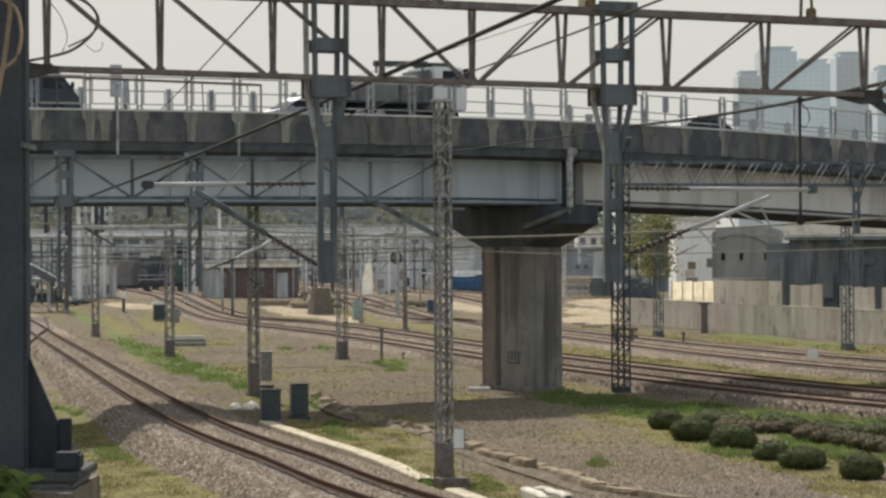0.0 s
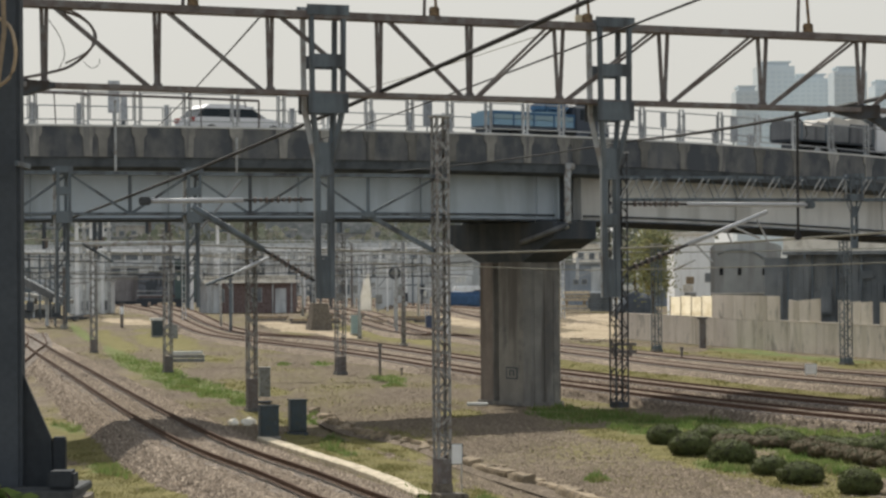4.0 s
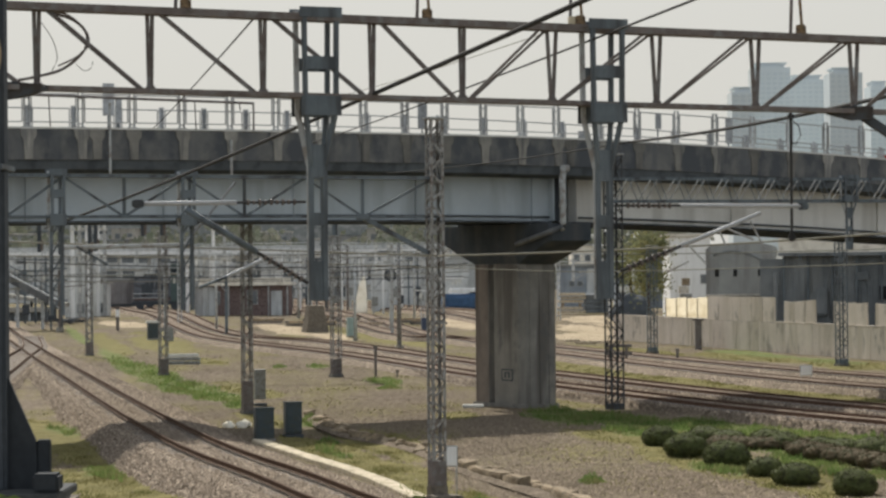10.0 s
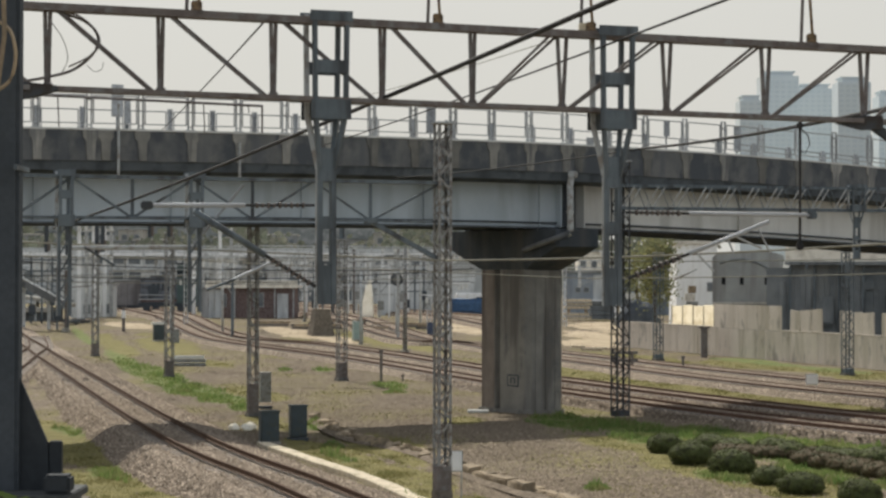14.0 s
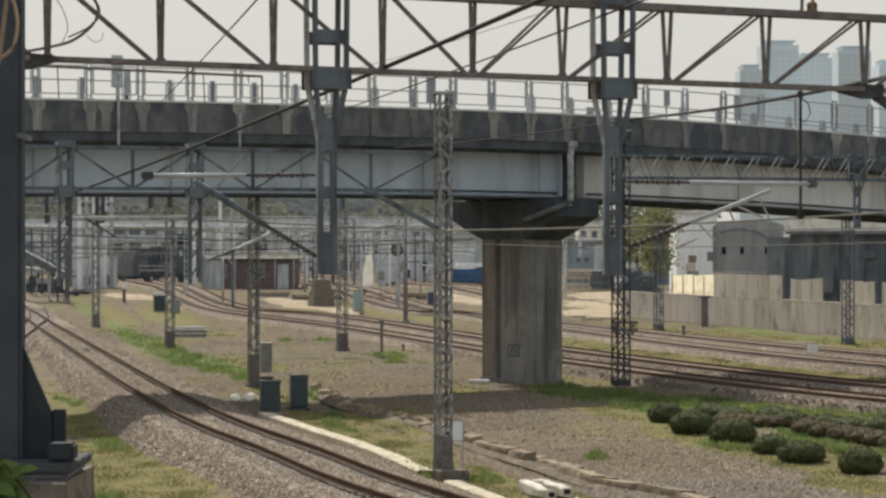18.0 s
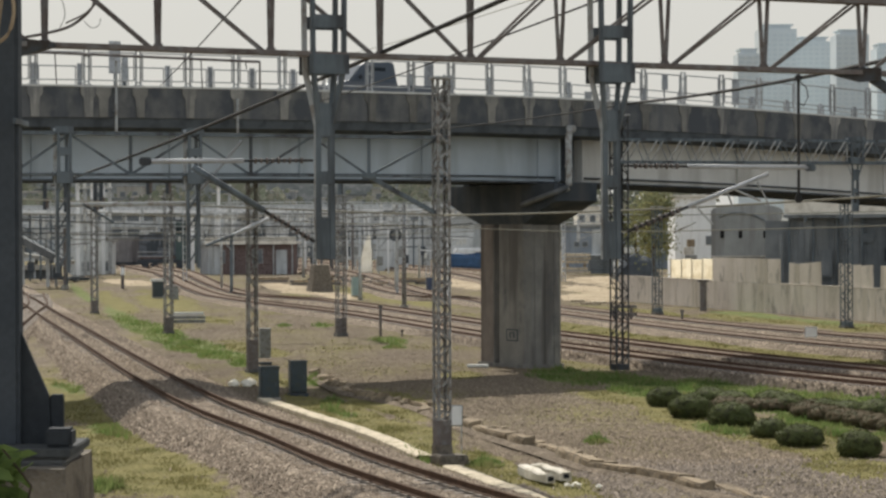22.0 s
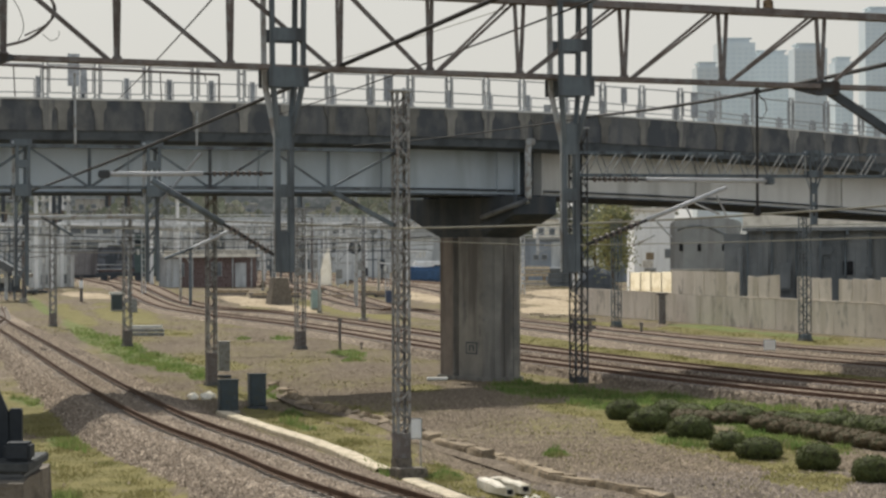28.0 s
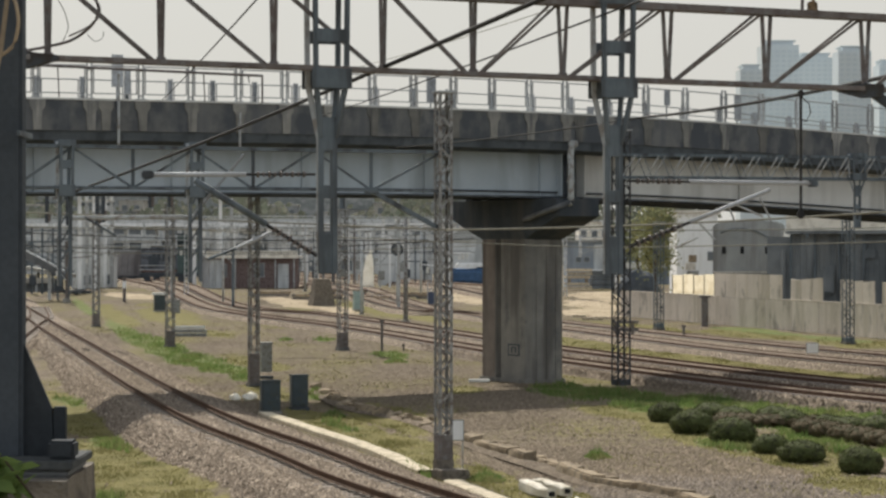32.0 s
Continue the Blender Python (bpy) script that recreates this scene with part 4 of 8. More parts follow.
def slotted(bm, hx, hy, ch, z):
    """The pier's plan: chamfered corners and an upright slot in one long face."""
    return [bm.verts.new((x, y, z)) for x, y in ((-hx + ch, -hy), (hx - ch, -hy), (hx, -hy + ch), (hx, hy - ch), (hx - ch, hy), (-hx + ch, hy), (-hx, hy - ch), (-hx, 0.66), (-hx + 0.3, 0.6), (-hx + 0.3, 0.28), (-hx, 0.22), (-hx, -hy + ch))]


bm = bmesh.new()
part("column", loft([slotted(bm, 1.0, 2.05, 0.26, z) for z in (-0.6, 1.0, 3.0, 5.0, 6.45)], bm), PIER_C, pier)
# thin strip added to carry the brown stain on the pier face
bm = bmesh.new()
add_box(bm, (-1.0, 1.235, 2.95), (0.02, 1.06, 6.9))
part("stain_strip", bm, material("concrete_brown_run", (0.185, 0.157, 0.137), (0.262, 0.226, 0.196), 0.9, 0.9, stain=(0.13, 0.112, 0.1), streak=1.6), pier, "brown stained strip beside the slot")
bm = bmesh.new()
part("column_base", loft([octagon(bm, 1.1, 2.15, 0.26, z) for z in (-0.6, 0.16)], bm), PIER_C, pier)
bm = bmesh.new()
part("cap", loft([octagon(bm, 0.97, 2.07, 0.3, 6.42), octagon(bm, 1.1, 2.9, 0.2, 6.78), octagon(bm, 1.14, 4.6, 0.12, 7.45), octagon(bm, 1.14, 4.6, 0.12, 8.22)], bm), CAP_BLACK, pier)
for y in (-3.2, -1.1, 1.1, 3.2):
    part("bearing", box((-0.6, y, 8.26), (0.5, 0.6, 0.1)), DARK_STEEL, pier)
    part("bearing", box((0.6, y, 8.255), (0.5, 0.6, 0.09)), DARK_STEEL, pier)
for x in (-0.55, 0.0, 0.5):
    part("groove_strip", box((x, -2.065, 3.0), (0.09, 0.05, 6.3)), PIER_C, pier)
# painted number square on the pier, its letters not readable
sq = part("painted_square", box((-1.005, -0.85, 1.45), (0.012, 0.95, 0.54)), DARK_STEEL, pier, "dark painted square outline")
part("square_field", box((-1.013, -0.85, 1.45), (0.012, 0.75, 0.42)), PIER_C, sq)
for y, z, w, h in ((-1.02, 1.45, 0.1, 0.26), (-0.7, 1.45, 0.1, 0.26), (-0.86, 1.56, 0.26, 0.05)):
    part("mark_bar", box((-1.021, y, z), (0.012, w, h)), DARK_STEEL, sq)
# drain pipe at the girder joint
dr = tagged(empty("drain_pipe"), "grey drain pipe from the deck joint down the pier head", "pipe")
xx, yy = 5.60, 110.2
part("hopper", box((xx + 0.12, yy, 10.61), (0.42, 0.34, 0.3), 0.05), STEEL_PALE, dr)
part("pipe", sweep(smooth_path([(xx + 0.08, yy, 10.54), (xx, yy - 0.05, 10.19), (xx, yy - 0.2, 9.49), (xx, yy - 0.2, 8.15), (xx - 0.1, yy - 0.24, 8.00)], 0.12), 0.15, 10), STEEL_PALE, dr, smooth=True)
part("slant_pipe", sweep(smooth_path([(xx - 0.05, yy - 0.25, 8.05), (4.87, 109.85, 7.78), (3.62, 111.88, 7.31)], 0.12), 0.12, 10), CONCRETE_DARK, dr, "stained slanting pipe", True)
part("collar", tube((xx, yy - 0.2, 9.04), (xx, yy - 0.2, 8.92), 0.18, 12), STEEL_PALE, dr)
# dark plate closes the girder gap and stands for its shade
part("joint_shade_plate", along([(1.9, -1.66), (2.1, -1.66), (2.1, -3.6), (1.9, -3.6)], 6.9, 8.3), CAP_BLACK, bridge, "dark plate standing for the shade in the girder joint")


# ---- masts and portals ----
def lattice_mast(x, y, h, w, mat, label, rz=0.0, fine=True, step=0.5, plinth=0.35, skirt=1.0, foot=0.5, base=0.0):
    m = tagged(empty("lattice_mast", x, y, 0, rz), label, "mast", "catenary masts")
    a = w / 2
    for sx in (-1, 1):
        for sy in (-1, 1):
            bm = bmesh.new()
            add_box(bm, (sx * a, sy * (a - 0.03), h / 2 + 0.1), (0.012, 0.075, h))
            add_box(bm, (sx * (a - 0.03), sy * a, h / 2 + 0.1), (0.075, 0.012, h))
            part("leg", bm, mat, m)
    n = int((h - skirt) / step)
    dz = (h - skirt) / n
    lace = bar((-a, 0, -dz / 2), (a, 0, dz / 2), 0.012, 0.055)
    me = mesh_of(lace, mat, "lacing")
    if fine:
        for k in range(n):
            z = skirt + dz * (k + 0.5)
            for f, (dx, dy) in enumerate(((0, -a), (a, 0), (0, a), (-a, 0))):
                piece("lacing_bar", me, pose(dx, dy, z, 0, 0, (0 if f % 2 == 0 else 90) + (180 if (k + f) % 2 else 0)), m)
    else:
        for f, (dx, dy) in enumerate(((0, -a), (a, 0), (0, a), (-a, 0))):
            bm = bmesh.new()
            for k in range(n):
                z0, z1 = skirt + dz * k, skirt + dz * (k + 1)
                s = 1 if k % 2 else -1
                p, q = ((-a * s, dy, z0), (a * s, dy, z1)) if f % 2 == 0 else ((dx, -a * s, z0), (dx, a * s, z1))
                add_bar(bm, p, q, 0.012, 0.055)
            part("lacing", bm, mat, m)["kind"] = "stuff"
    part("skirt_plate", box((0, 0, (skirt + base) / 2 + 0.1), (w + 0.02, w + 0.02, skirt - base)), RUSTY if mat in (MAST_RUST, MAST_PALE) else mat, m, "plated lower part")
    part("top_cap", box((0, 0, h + 0.12), (w + 0.14, w + 0.14, 0.07), 0.02), STEEL_PALE, m)
    if plinth:
        part("plinth", box((0, 0, plinth / 2 - 0.2), (w + foot, w + foot, plinth + 0.4), 0.03), PIER_C, m, "stained concrete footing")
    return m


M1 = (0.01, 66.3)
MAST_PALE = material("steel_mast_galvanised", (0.235, 0.24, 0.232), (0.325, 0.325, 0.312), 3.0, 0.8, 0.0, stain=(0.15, 0.125, 0.11), rand=0.12)
mast1 = lattice_mast(*M1, 10.01, 0.37, MAST_PALE, "tall weathered lattice steel mast on a concrete footing", 22, step=0.42, plinth=0, base=0.36)
# pedestal added to carry the plated skirt above the footing
part("pedestal", box((0, 0, 0.12), (0.44, 0.44, 0.68), 0.02), PLINTH_C, mast1, "brown pedestal added under the mast")
part("plinth", box((0.0, -0.5, -0.02), (0.82, 0.7, 0.5), 0.03), PLINTH_C, mast1, "stained concrete footing")
part("top_spike", tube((0.1, 0, 10.01), (0.1, 0, 10.22), 0.04), STEEL_PALE, mast1)
M2 = (7.71, 108.8)
lattice_mast(*M2, 11.02, 0.62, MAST_DARK, "dark grey lattice steel mast beside the track", 22, step=0.62, plinth=0, skirt=0.25)
for x, y, h, w in ((-6.03, 150.7, 8.24, 0.55), (-8.33, 110.6, 8.3, 0.42), (-16.72, 153.9, 8.7, 0.5), (-26.94, 195.1, 8.7, 0.5),
                   (25.69, 159.3, 8.7, 0.6), (16.20, 188.6, 7.9, 0.6)):
    lattice_mast(x, y, h, w, MAST_RUST if x < 0 else STEEL, "weathered lattice steel mast between the tracks", 20, fine=False, step=0.55, plinth=0.12, foot=0.16, skirt=1.3 if y < 112 else 0.9 if x < 0 else 0.3)


def portal(name, x0, x1, y_at, dy, zb, zt, joints, diag, mat, label, chord=0.13, vee=0.1, tilt=0.0, lift=0.0, spread=0.03):
    """A truss beam along X from x0 to x1 at Y = y_at + dy X: chords, upright pairs at the joints, diagonals."""
    b = tagged(empty(name), label, "truss beam", "catenary portals")
    P = lambda x, z, off=0.0: (x, y_at + dy * x + off, z + lift + tilt * x)
    part("top_chord", bar(P(x0, zt), P(x1, zt), 0.30, chord), mat, b)
    part("bottom_chord", bar(P(x0, zb), P(x1, zb), 0.30, chord * 0.68), mat, b)
    for x in joints:
        for s in (-1, 1):
            part("upright", angle_bar(P(x + s * 0.015, zb), P(x + s * vee * (1.25 if x > 1.5 else 0.6), zt), 0.056), mat, b)
        part("gusset", box(P(x, zb + 0.04), (0.14, 0.03, 0.08), 0.004), mat, b)
    for xa, za, xb, zc in diag:         # two bars on each diagonal, wider apart at the top
        for k in (-1, 1):
            sa, sc = (spread * 0.4, 0.02) if za > zc else (0.02, spread)
            part("diagonal", bar(P(xa + k * sa, za, -0.06 + 0.03 * k), P(xb + k * sc, zc, -0.06 + 0.03 * k), 0.02, 0.042), mat, b)
    return b


J1 = [-5.76, -4.18, -2.55, -0.92, 0.47, 1.89, 3.60, 5.27, 6.99]
D1 = [(a + 0.12, 9.94, b - 0.12, 8.79) for a, b in zip(J1[:4], J1[1:5])] + [(a + 0.12, 8.79, b - 0.12, 9.94) for a, b in zip(J1[4:8], J1[5:9])]
D1 += [(J1[0] - 1.7, 9.94, J1[0] - 0.2, 8.79), (J1[8] + 0.15, 8.79, J1[8] + 1.5, 9.94)]
portal_1 = portal("truss_beam", J1[0] - 1.9, J1[8] + 2.4, 38.9, 0.39, 8.77, 9.96, J1 + [J1[8] + 1.75], D1, RUSTY, "long rust-brown steel truss beam spanning the tracks", 0.11, 0.06, -0.0105, -0.046, 0.055)
for x, s in ((J1[0] - 0.25, -1), (J1[8] - 0.05, 1)):
    y = 38.9 + 0.39 * x
    kp = extrude_profile([(-s * 0.0, -0.13), (s * 0.34, -0.11), (s * 0.34, 0.1), (0.0, 0.1), (-s * 0.42, 0.05), (-s * 0.42, -0.02)], -0.1, 0.1)
    kp = part("knee_plate", kp, MAST_DARK, portal_1, "dark wedge-shaped joint plate")
    kp.location = (x, y - 0.05, 8.70 - 0.0105 * x)
    part("knee_brace", bar((x, y, 8.7), (x + s * 1.4, y + s * 0.55, 7.85 if s > 0 else 8.5), 0.10, 0.14), DARK_STEEL, portal_1)


def drop_post(x, y, ztop, zmid, zbot, w, mat, label, lower=0.5, knee=0.29, slim=0.21, plates=True):
    """Hanging post: four legs that draw together downwards into two channels, batten plates and a plated foot."""
    d = tagged(empty("drop_post", x, y, 0, 22), label, "drop post", "catenary drop posts")
    a, b = w / 2, w * slim
    k = zmid - (zmid - zbot) * knee
    for sx in (-1, 1):
        for sy in (-1, 1):
            bm = bmesh.new()
            add_bar(bm, (sx * a, sy * 0.2, ztop), (sx * a * 0.94, sy * 0.2, zmid), 0.07, 0.07)
            add_bar(bm, (sx * a * 0.94, sy * 0.2, zmid), (sx * b, sy * 0.05, k), 0.07, 0.07)
            add_bar(bm, (sx * b, sy * 0.04, k), (sx * b, sy * 0.04, zbot), 0.075, 0.05)
            part("leg", bm, STEEL_PALE if sx < 0 and sy > 0 else mat, d)
    for z, ww, hh in ((ztop - 0.05, w + 0.16, 0.16), (zmid + 0.7, w, 0.2), (zmid + 0.05, w + 0.12, 0.3)):
        for sy in (-0.24, 0.24):
            part("batten_plate", box((0, sy, z), (ww, 0.02, hh), 0.004), mat, d)
    if not plates:
        for k_ in range(5):
            z = zbot + 0.1 + (zmid - zbot) * k_ / 5
            part("lacing_bar", bar((-b, -0.03, z), (b, -0.03, z + (zmid - zbot) * 0.2), 0.02, 0.04), mat, d)
        return d
    part("foot_plating", box((0, 0, zbot + lower), (b * 2, 0.1, lower * 2), 0.01), mat, d)
    for z, hh in ((k + 0.06, 0.5), (k - (k - zbot) * 0.4, 0.2)):
        part("batten_plate", box((0, -0.07, z), (b * 2 + 0.04, 0.02, hh), 0.004), mat, d)
    return d


drop_post(-1.77, 38.3, 10.06, 8.54, 5.63, 0.52, STEEL, "grey steel hanging post clamped to the truss beam", 0.3)
drop_post(2.70, 39.9, 10.0, 8.49, 5.60, 0.52, STEEL, "grey steel hanging post clamped to the truss beam", 0.3)

# portal from the tall mast towards the left, and its hanging posts
S2 = 0.423
Y2 = 66.3
J2 = [-10.55, -7.77, -4.85, -1.87]
T2 = [-9.21, -6.30, -3.33, -0.06]
D2 = []
for j, t in zip(J2, T2):
    D2.append((j, 7.53, t, 8.53))
for j, t in zip(J2[1:], T2[:3]):
    D2.append((t, 8.53, j, 7.53))
portal("truss_beam", J2[0] - 5.0, 0.2, Y2, S2, 7.53, 8.55, J2, D2, STEEL, "steel truss beam held by the tall lattice mast", 0.09, 0.02, spread=0.02)
kb = tagged(empty("knee_brace"), "dark steel brace from the truss beam to the mast", "brace")
part("bar", bar((J2[3], Y2 + S2 * J2[3] - 0.1, 7.51), (-0.1, Y2 - 0.1, 6.54), 0.1, 0.12), STEEL, kb)
part("end_plate", box((J2[3], Y2 + S2 * J2[3] - 0.14, 7.53), (0.36, 0.1, 0.16), 0.02), STEEL, kb)
for px in (-9.38, -6.28):
    y = Y2 + S2 * px
    drop_post(px, y, 8.68, 7.4, 5.08 if px < -8 else 5.17, 0.30, STEEL, "grey steel hanging post under the truss beam", 0.12, 0.1, 0.46, False)

# lattice girder from the dark mast towards the right
lb = tagged(empty("lattice_girder"), "grey lattice girder running beside the overpass", "truss beam", "catenary portals")
xa, xb = M2[0] - 0.1, 31.5
Y3 = lambda x: 108.4 + 0.27 * (x - M2[0])
for z, w in ((10.06, 0.11), (9.09, 0.13)):
    for off in (-0.25, 0.25):
        part("chord", bar((xa, Y3(xa) + off, z), (xb, Y3(xb) + off, z), 0.1, w), STEEL, lb)
RISE_ME = mesh_of(bar((-0.27, 0, -0.46), (0.27, 0, 0.46), 0.03, 0.06), STEEL_PALE, "lacing")
FALL_ME = mesh_of(bar((0.18, 0, -0.46), (-0.18, 0, 0.46), 0.03, 0.035), STEEL, "lacing")
for off in (-0.27, 0.27):
    x = xa + 0.4 + (0.33 if off > 0 else 0.0)
    while x < xb - 0.5:
        piece("lacing_bar", RISE_ME, pose(x, Y3(x) + off, 9.57), lb)
        piece("lacing_bar", FALL_ME, pose(x + 0.53, Y3(x) + off, 9.57), lb)
        x += 1.06
drop_post(18.30, 111.0, 10.2, 9.14, 6.92, 0.6, STEEL, "grey steel hanging post under the lattice girder", 0.2)


# ---- near column at the left, by the camera, on its plinth ----
NY = 9.0
CX = -1.50
col = tagged(empty("steel_column", CX, NY, 0), "near-black steel column with gusset plates on a concrete plinth", "column")
zb = 5.25
# greyer base plate: dust, and sunlight on its top painted in
PLATE = material("plate_dusty_sunlit", (0.055, 0.06, 0.062), (0.11, 0.112, 0.108), 5.0, 0.9)
# darker than the shaft: shade on the gusset side put into the colour
GUSSET = material("plate_shade_dark", (0.032, 0.037, 0.042), (0.05, 0.055, 0.06), 3.0, 0.85, bump=0.1)
bm = bmesh.new()
add_box(bm, (-0.15, 0, zb + 2.2), (0.3, 0.1, 4.4))
bmesh.ops.bevel(bm, geom=list(bm.edges), offset=0.012, segments=2, affect="EDGES")
part("shaft", bm, DARK_STEEL, col)
part("gusset", extrude_profile([(-0.01, zb + 0.01), (0.105, zb + 0.01), (0.1, zb + 0.18), (0.0, zb + 0.41), (-0.01, zb + 0.41)], -0.012, 0.012), GUSSET, col)
part("stiffener", box((0.125, 0.02, zb + 0.1), (0.045, 0.05, 0.17), 0.004), GUSSET, col)
part("base_plate", box((-0.145, 0, zb - 0.005), (0.71, 0.5, 0.03), 0.004), PLATE, col)
for x, y in ((-0.44, -0.2),):
    b_ = part("anchor_bolt", tube((x, y, zb), (x, y, zb + 0.10), 0.016, 8), DARK_STEEL, col)
    part("nut", tube((x, y, zb + 0.015), (x, y, zb + 0.05), 0.034, 6), DARK_STEEL, b_)
part("block", box((0.16, -0.14, zb + 0.045), (0.095, 0.12, 0.065), 0.01), GUSSET, col)
part("strap", box((0.002, 0, 6.41), (0.012, 0.28, 0.02), 0.002), STEEL, col)
pl = bmesh.new()
add_box(pl, (-0.42, 0.05, zb / 2 - 0.12), (1.24, 0.8, zb + 0.14))
bmesh.ops.subdivide_edges(pl, edges=pl.edges, cuts=10, use_grid_fill=True)
for v in pl.verts:
    v.co += Vector((noise.noise(v.co * 4), noise.noise(v.co * 4 + Vector((9, 0, 0))), 0)) * 0.035
plinth = part("column_plinth", pl, PLINTH_C, None)
plinth.location = (CX, NY, 0)
tagged(plinth, "rough weathered concrete plinth under the steel column", "plinth", kind="structure")
grout = part("grout_bed", box((CX - 0.11, NY, zb - 0.035), (0.6, 0.46, 0.03), 0.01), CONCRETE_DARK)
tagged(grout, "dark mortar bed between plinth and base plate", "mortar bed", kind="structure")
for k, (xo, r, mat) in enumerate(((-0.045, 0.009, STONE), (-0.075, 0.006, WIRE))):
    cb = tagged(empty("loose_cable"), "loose cable hanging along the steel column", "cable", "column cables")
    pts = [(CX + xo + 0.035 * math.sin(i * 0.9 + k) - 0.012 * i * 0.2, NY - 0.17, 8.4 - i * 0.17) for i in range(13)]
    part("cable", sweep(pts, r), mat, cb, smooth=True)

# sapling beside the plinth
cb = tagged(empty("loose_cable"), "pale cable loop hanging on the steel column", "cable", "column cables")
part("cable", sweep(smooth_path([(-1.62, 8.88, 6.95), (-1.558, 8.87, 6.923), (-1.518, 8.86, 6.893), (-1.5, 8.85, 6.843), (-1.498, 8.86, 6.787), (-1.522, 8.87, 6.714), (-1.6, 8.88, 6.66)], 0.02), 0.007), STONE, cb, smooth=True)
sp = tagged(empty("sapling", -1.45, 8.0, 0), "young leafy sapling growing beside the plinth", "sapling")
part("stem", sweep([(0.05, 0, -0.1), (-0.05, 0.05, 2.5), (0.02, 0, 4.2), (-0.02, 0, 5.0), (0.0, 0, 5.35)], 0.012), BARK, sp, smooth=True)
part("twig", sweep([(-0.05, -0.02, 5.41), (0.06, -0.03, 5.33), (0.15, -0.02, 5.21), (0.05, 0.0, 4.8)], 0.004), BARK, sp, smooth=True)
rng = random.Random(5)
leaf = bmesh.new()
lv = [leaf.verts.new(c) for c in ((0, 0, 0), (0.016, 0.022, 0.004), (0.02, 0.05, 0), (0, 0.085, -0.012), (-0.02, 0.05, 0), (-0.016, 0.022, 0.004), (0, 0.045, -0.006))]
for i in range(6):
    leaf.faces.new((lv[i], lv[(i + 1) % 6], lv[6]))
LEAF_ME = mesh_of(leaf, LEAF_NEAR, "leaf")
for i in range(125):
    x = rng.uniform(-0.05, 0.125)
    z = 5.245 + rng.uniform(-0.16, 0.085 - 0.6 * max(0, x - 0.02))
    piece("leaf", LEAF_ME, pose(x, rng.uniform(-0.08, 0.08), z, rng.uniform(-70, 50), rng.uniform(-50, 50), rng.uniform(0, 360)) @ Matrix.Scale(rng.uniform(0.9, 1.55), 4), sp)

# hidden leg of the long truss beam
leg = lattice_mast(J1[0] - 1.6, 38.9 + 0.39 * (J1[0] - 1.6), 10.0, 0.5, MAST_RUST, "lattice steel leg of the long truss beam", 22, fine=False)
leg = lattice_mast(J1[8] + 2.2, 38.9 + 0.39 * (J1[8] + 2.2), 10.0, 0.5, MAST_RUST, "lattice steel leg of the long truss beam", 22, fine=False)


# ---- things on the truss beam: brackets, insulators, cantilever arms ----
OCHRE = material("ochre_paint_dirty", (0.17, 0.118, 0.07), (0.25, 0.178, 0.108), 6.0, 0.8, stain=(0.1, 0.075, 0.055))


def beam_bracket(x, mat, label, h=1.15):
    y = 38.9 + 0.39 * x
    b = tagged(empty("beam_bracket", x, y, 9.96 - 0.046 - 0.0105 * x), label, "bracket", "truss beam brackets")
    part("arm", bar((-0.09, 0, 0), (-0.05, 0, h), 0.05), mat, b)
    part("arm", bar((0.11, 0, 0), (0.03, 0, h), 0.045), OCHRE, b, "ochre-brown slanting arm")
    part("foot", box((0, 0, 0.03), (0.36, 0.26, 0.06), 0.008), RUSTY, b)
    part("foot_block", box((0.07, -0.08, 0.12), (0.16, 0.12, 0.16), 0.02), OCHRE, b, "ochre-brown block")
    for k in range(4):
        part("insulator_disc", tube((0, 0, h + 0.05 + k * 0.1), (0, 0, h + 0.1 + k * 0.1), 0.06 - 0.012 * (k % 2), 10), INSUL, b)
    return b


for px in (-3.73, -0.14, 5.98):
    beam_bracket(px, RUSTY, "brown steel bracket with insulator on the truss beam")
yb = beam_bracket(2.28, RUSTY, "bracket with ochre box on the truss beam")
part("ochre_box", box((-0.02, 0, 0.1), (0.2, 0.2, 0.17), 0.012), CREAM, yb, "ochre box")


def cantilever(post, top_end, diag0, diag1, label, pale_from, side):
    """Registration arm: a level tube with ribbed insulator at the post, and a slanting stay tube."""
    c = tagged(empty("cantilever_arm"), label, "cantilever arm", "cantilever arms")
    p, q = Vector(post), Vector(top_end)
    mid = p.lerp(q, pale_from)
    part("tube", tube(mid, q, 0.035), SILVER, c, smooth=True)
    part("rod", tube(p, mid, 0.02), WIRE, c)
    n = 9
    for k in range(n):
        a = p.lerp(mid, 0.15 + 0.75 * k / n)
        b = p.lerp(mid, 0.15 + 0.75 * (k + 0.35) / n)
        part("insulator_disc", tube(a, b, 0.045 - 0.01 * (k % 2), 10), INSUL, c)
    part("end_clamp", box(q, (0.18, 0.1, 0.12), 0.02), STEEL, c)
    a, b = Vector(diag0), Vector(diag1)
    m2 = a.lerp(b, 0.42)
    part("rod", tube(a, m2, 0.026), WIRE, c)
    for k in range(8):
        u, v = a.lerp(m2, 0.12 + 0.8 * k / 8), a.lerp(m2, 0.12 + 0.8 * (k + 0.35) / 8)
        part("insulator_disc", tube(u, v, 0.055 - 0.012 * (k % 2), 10), INSUL, c)
    part("stay_tube", tube(m2, b, 0.05 if side < 0 else 0.036), STEEL if side < 0 else SILVER, c, smooth=True)
    return c


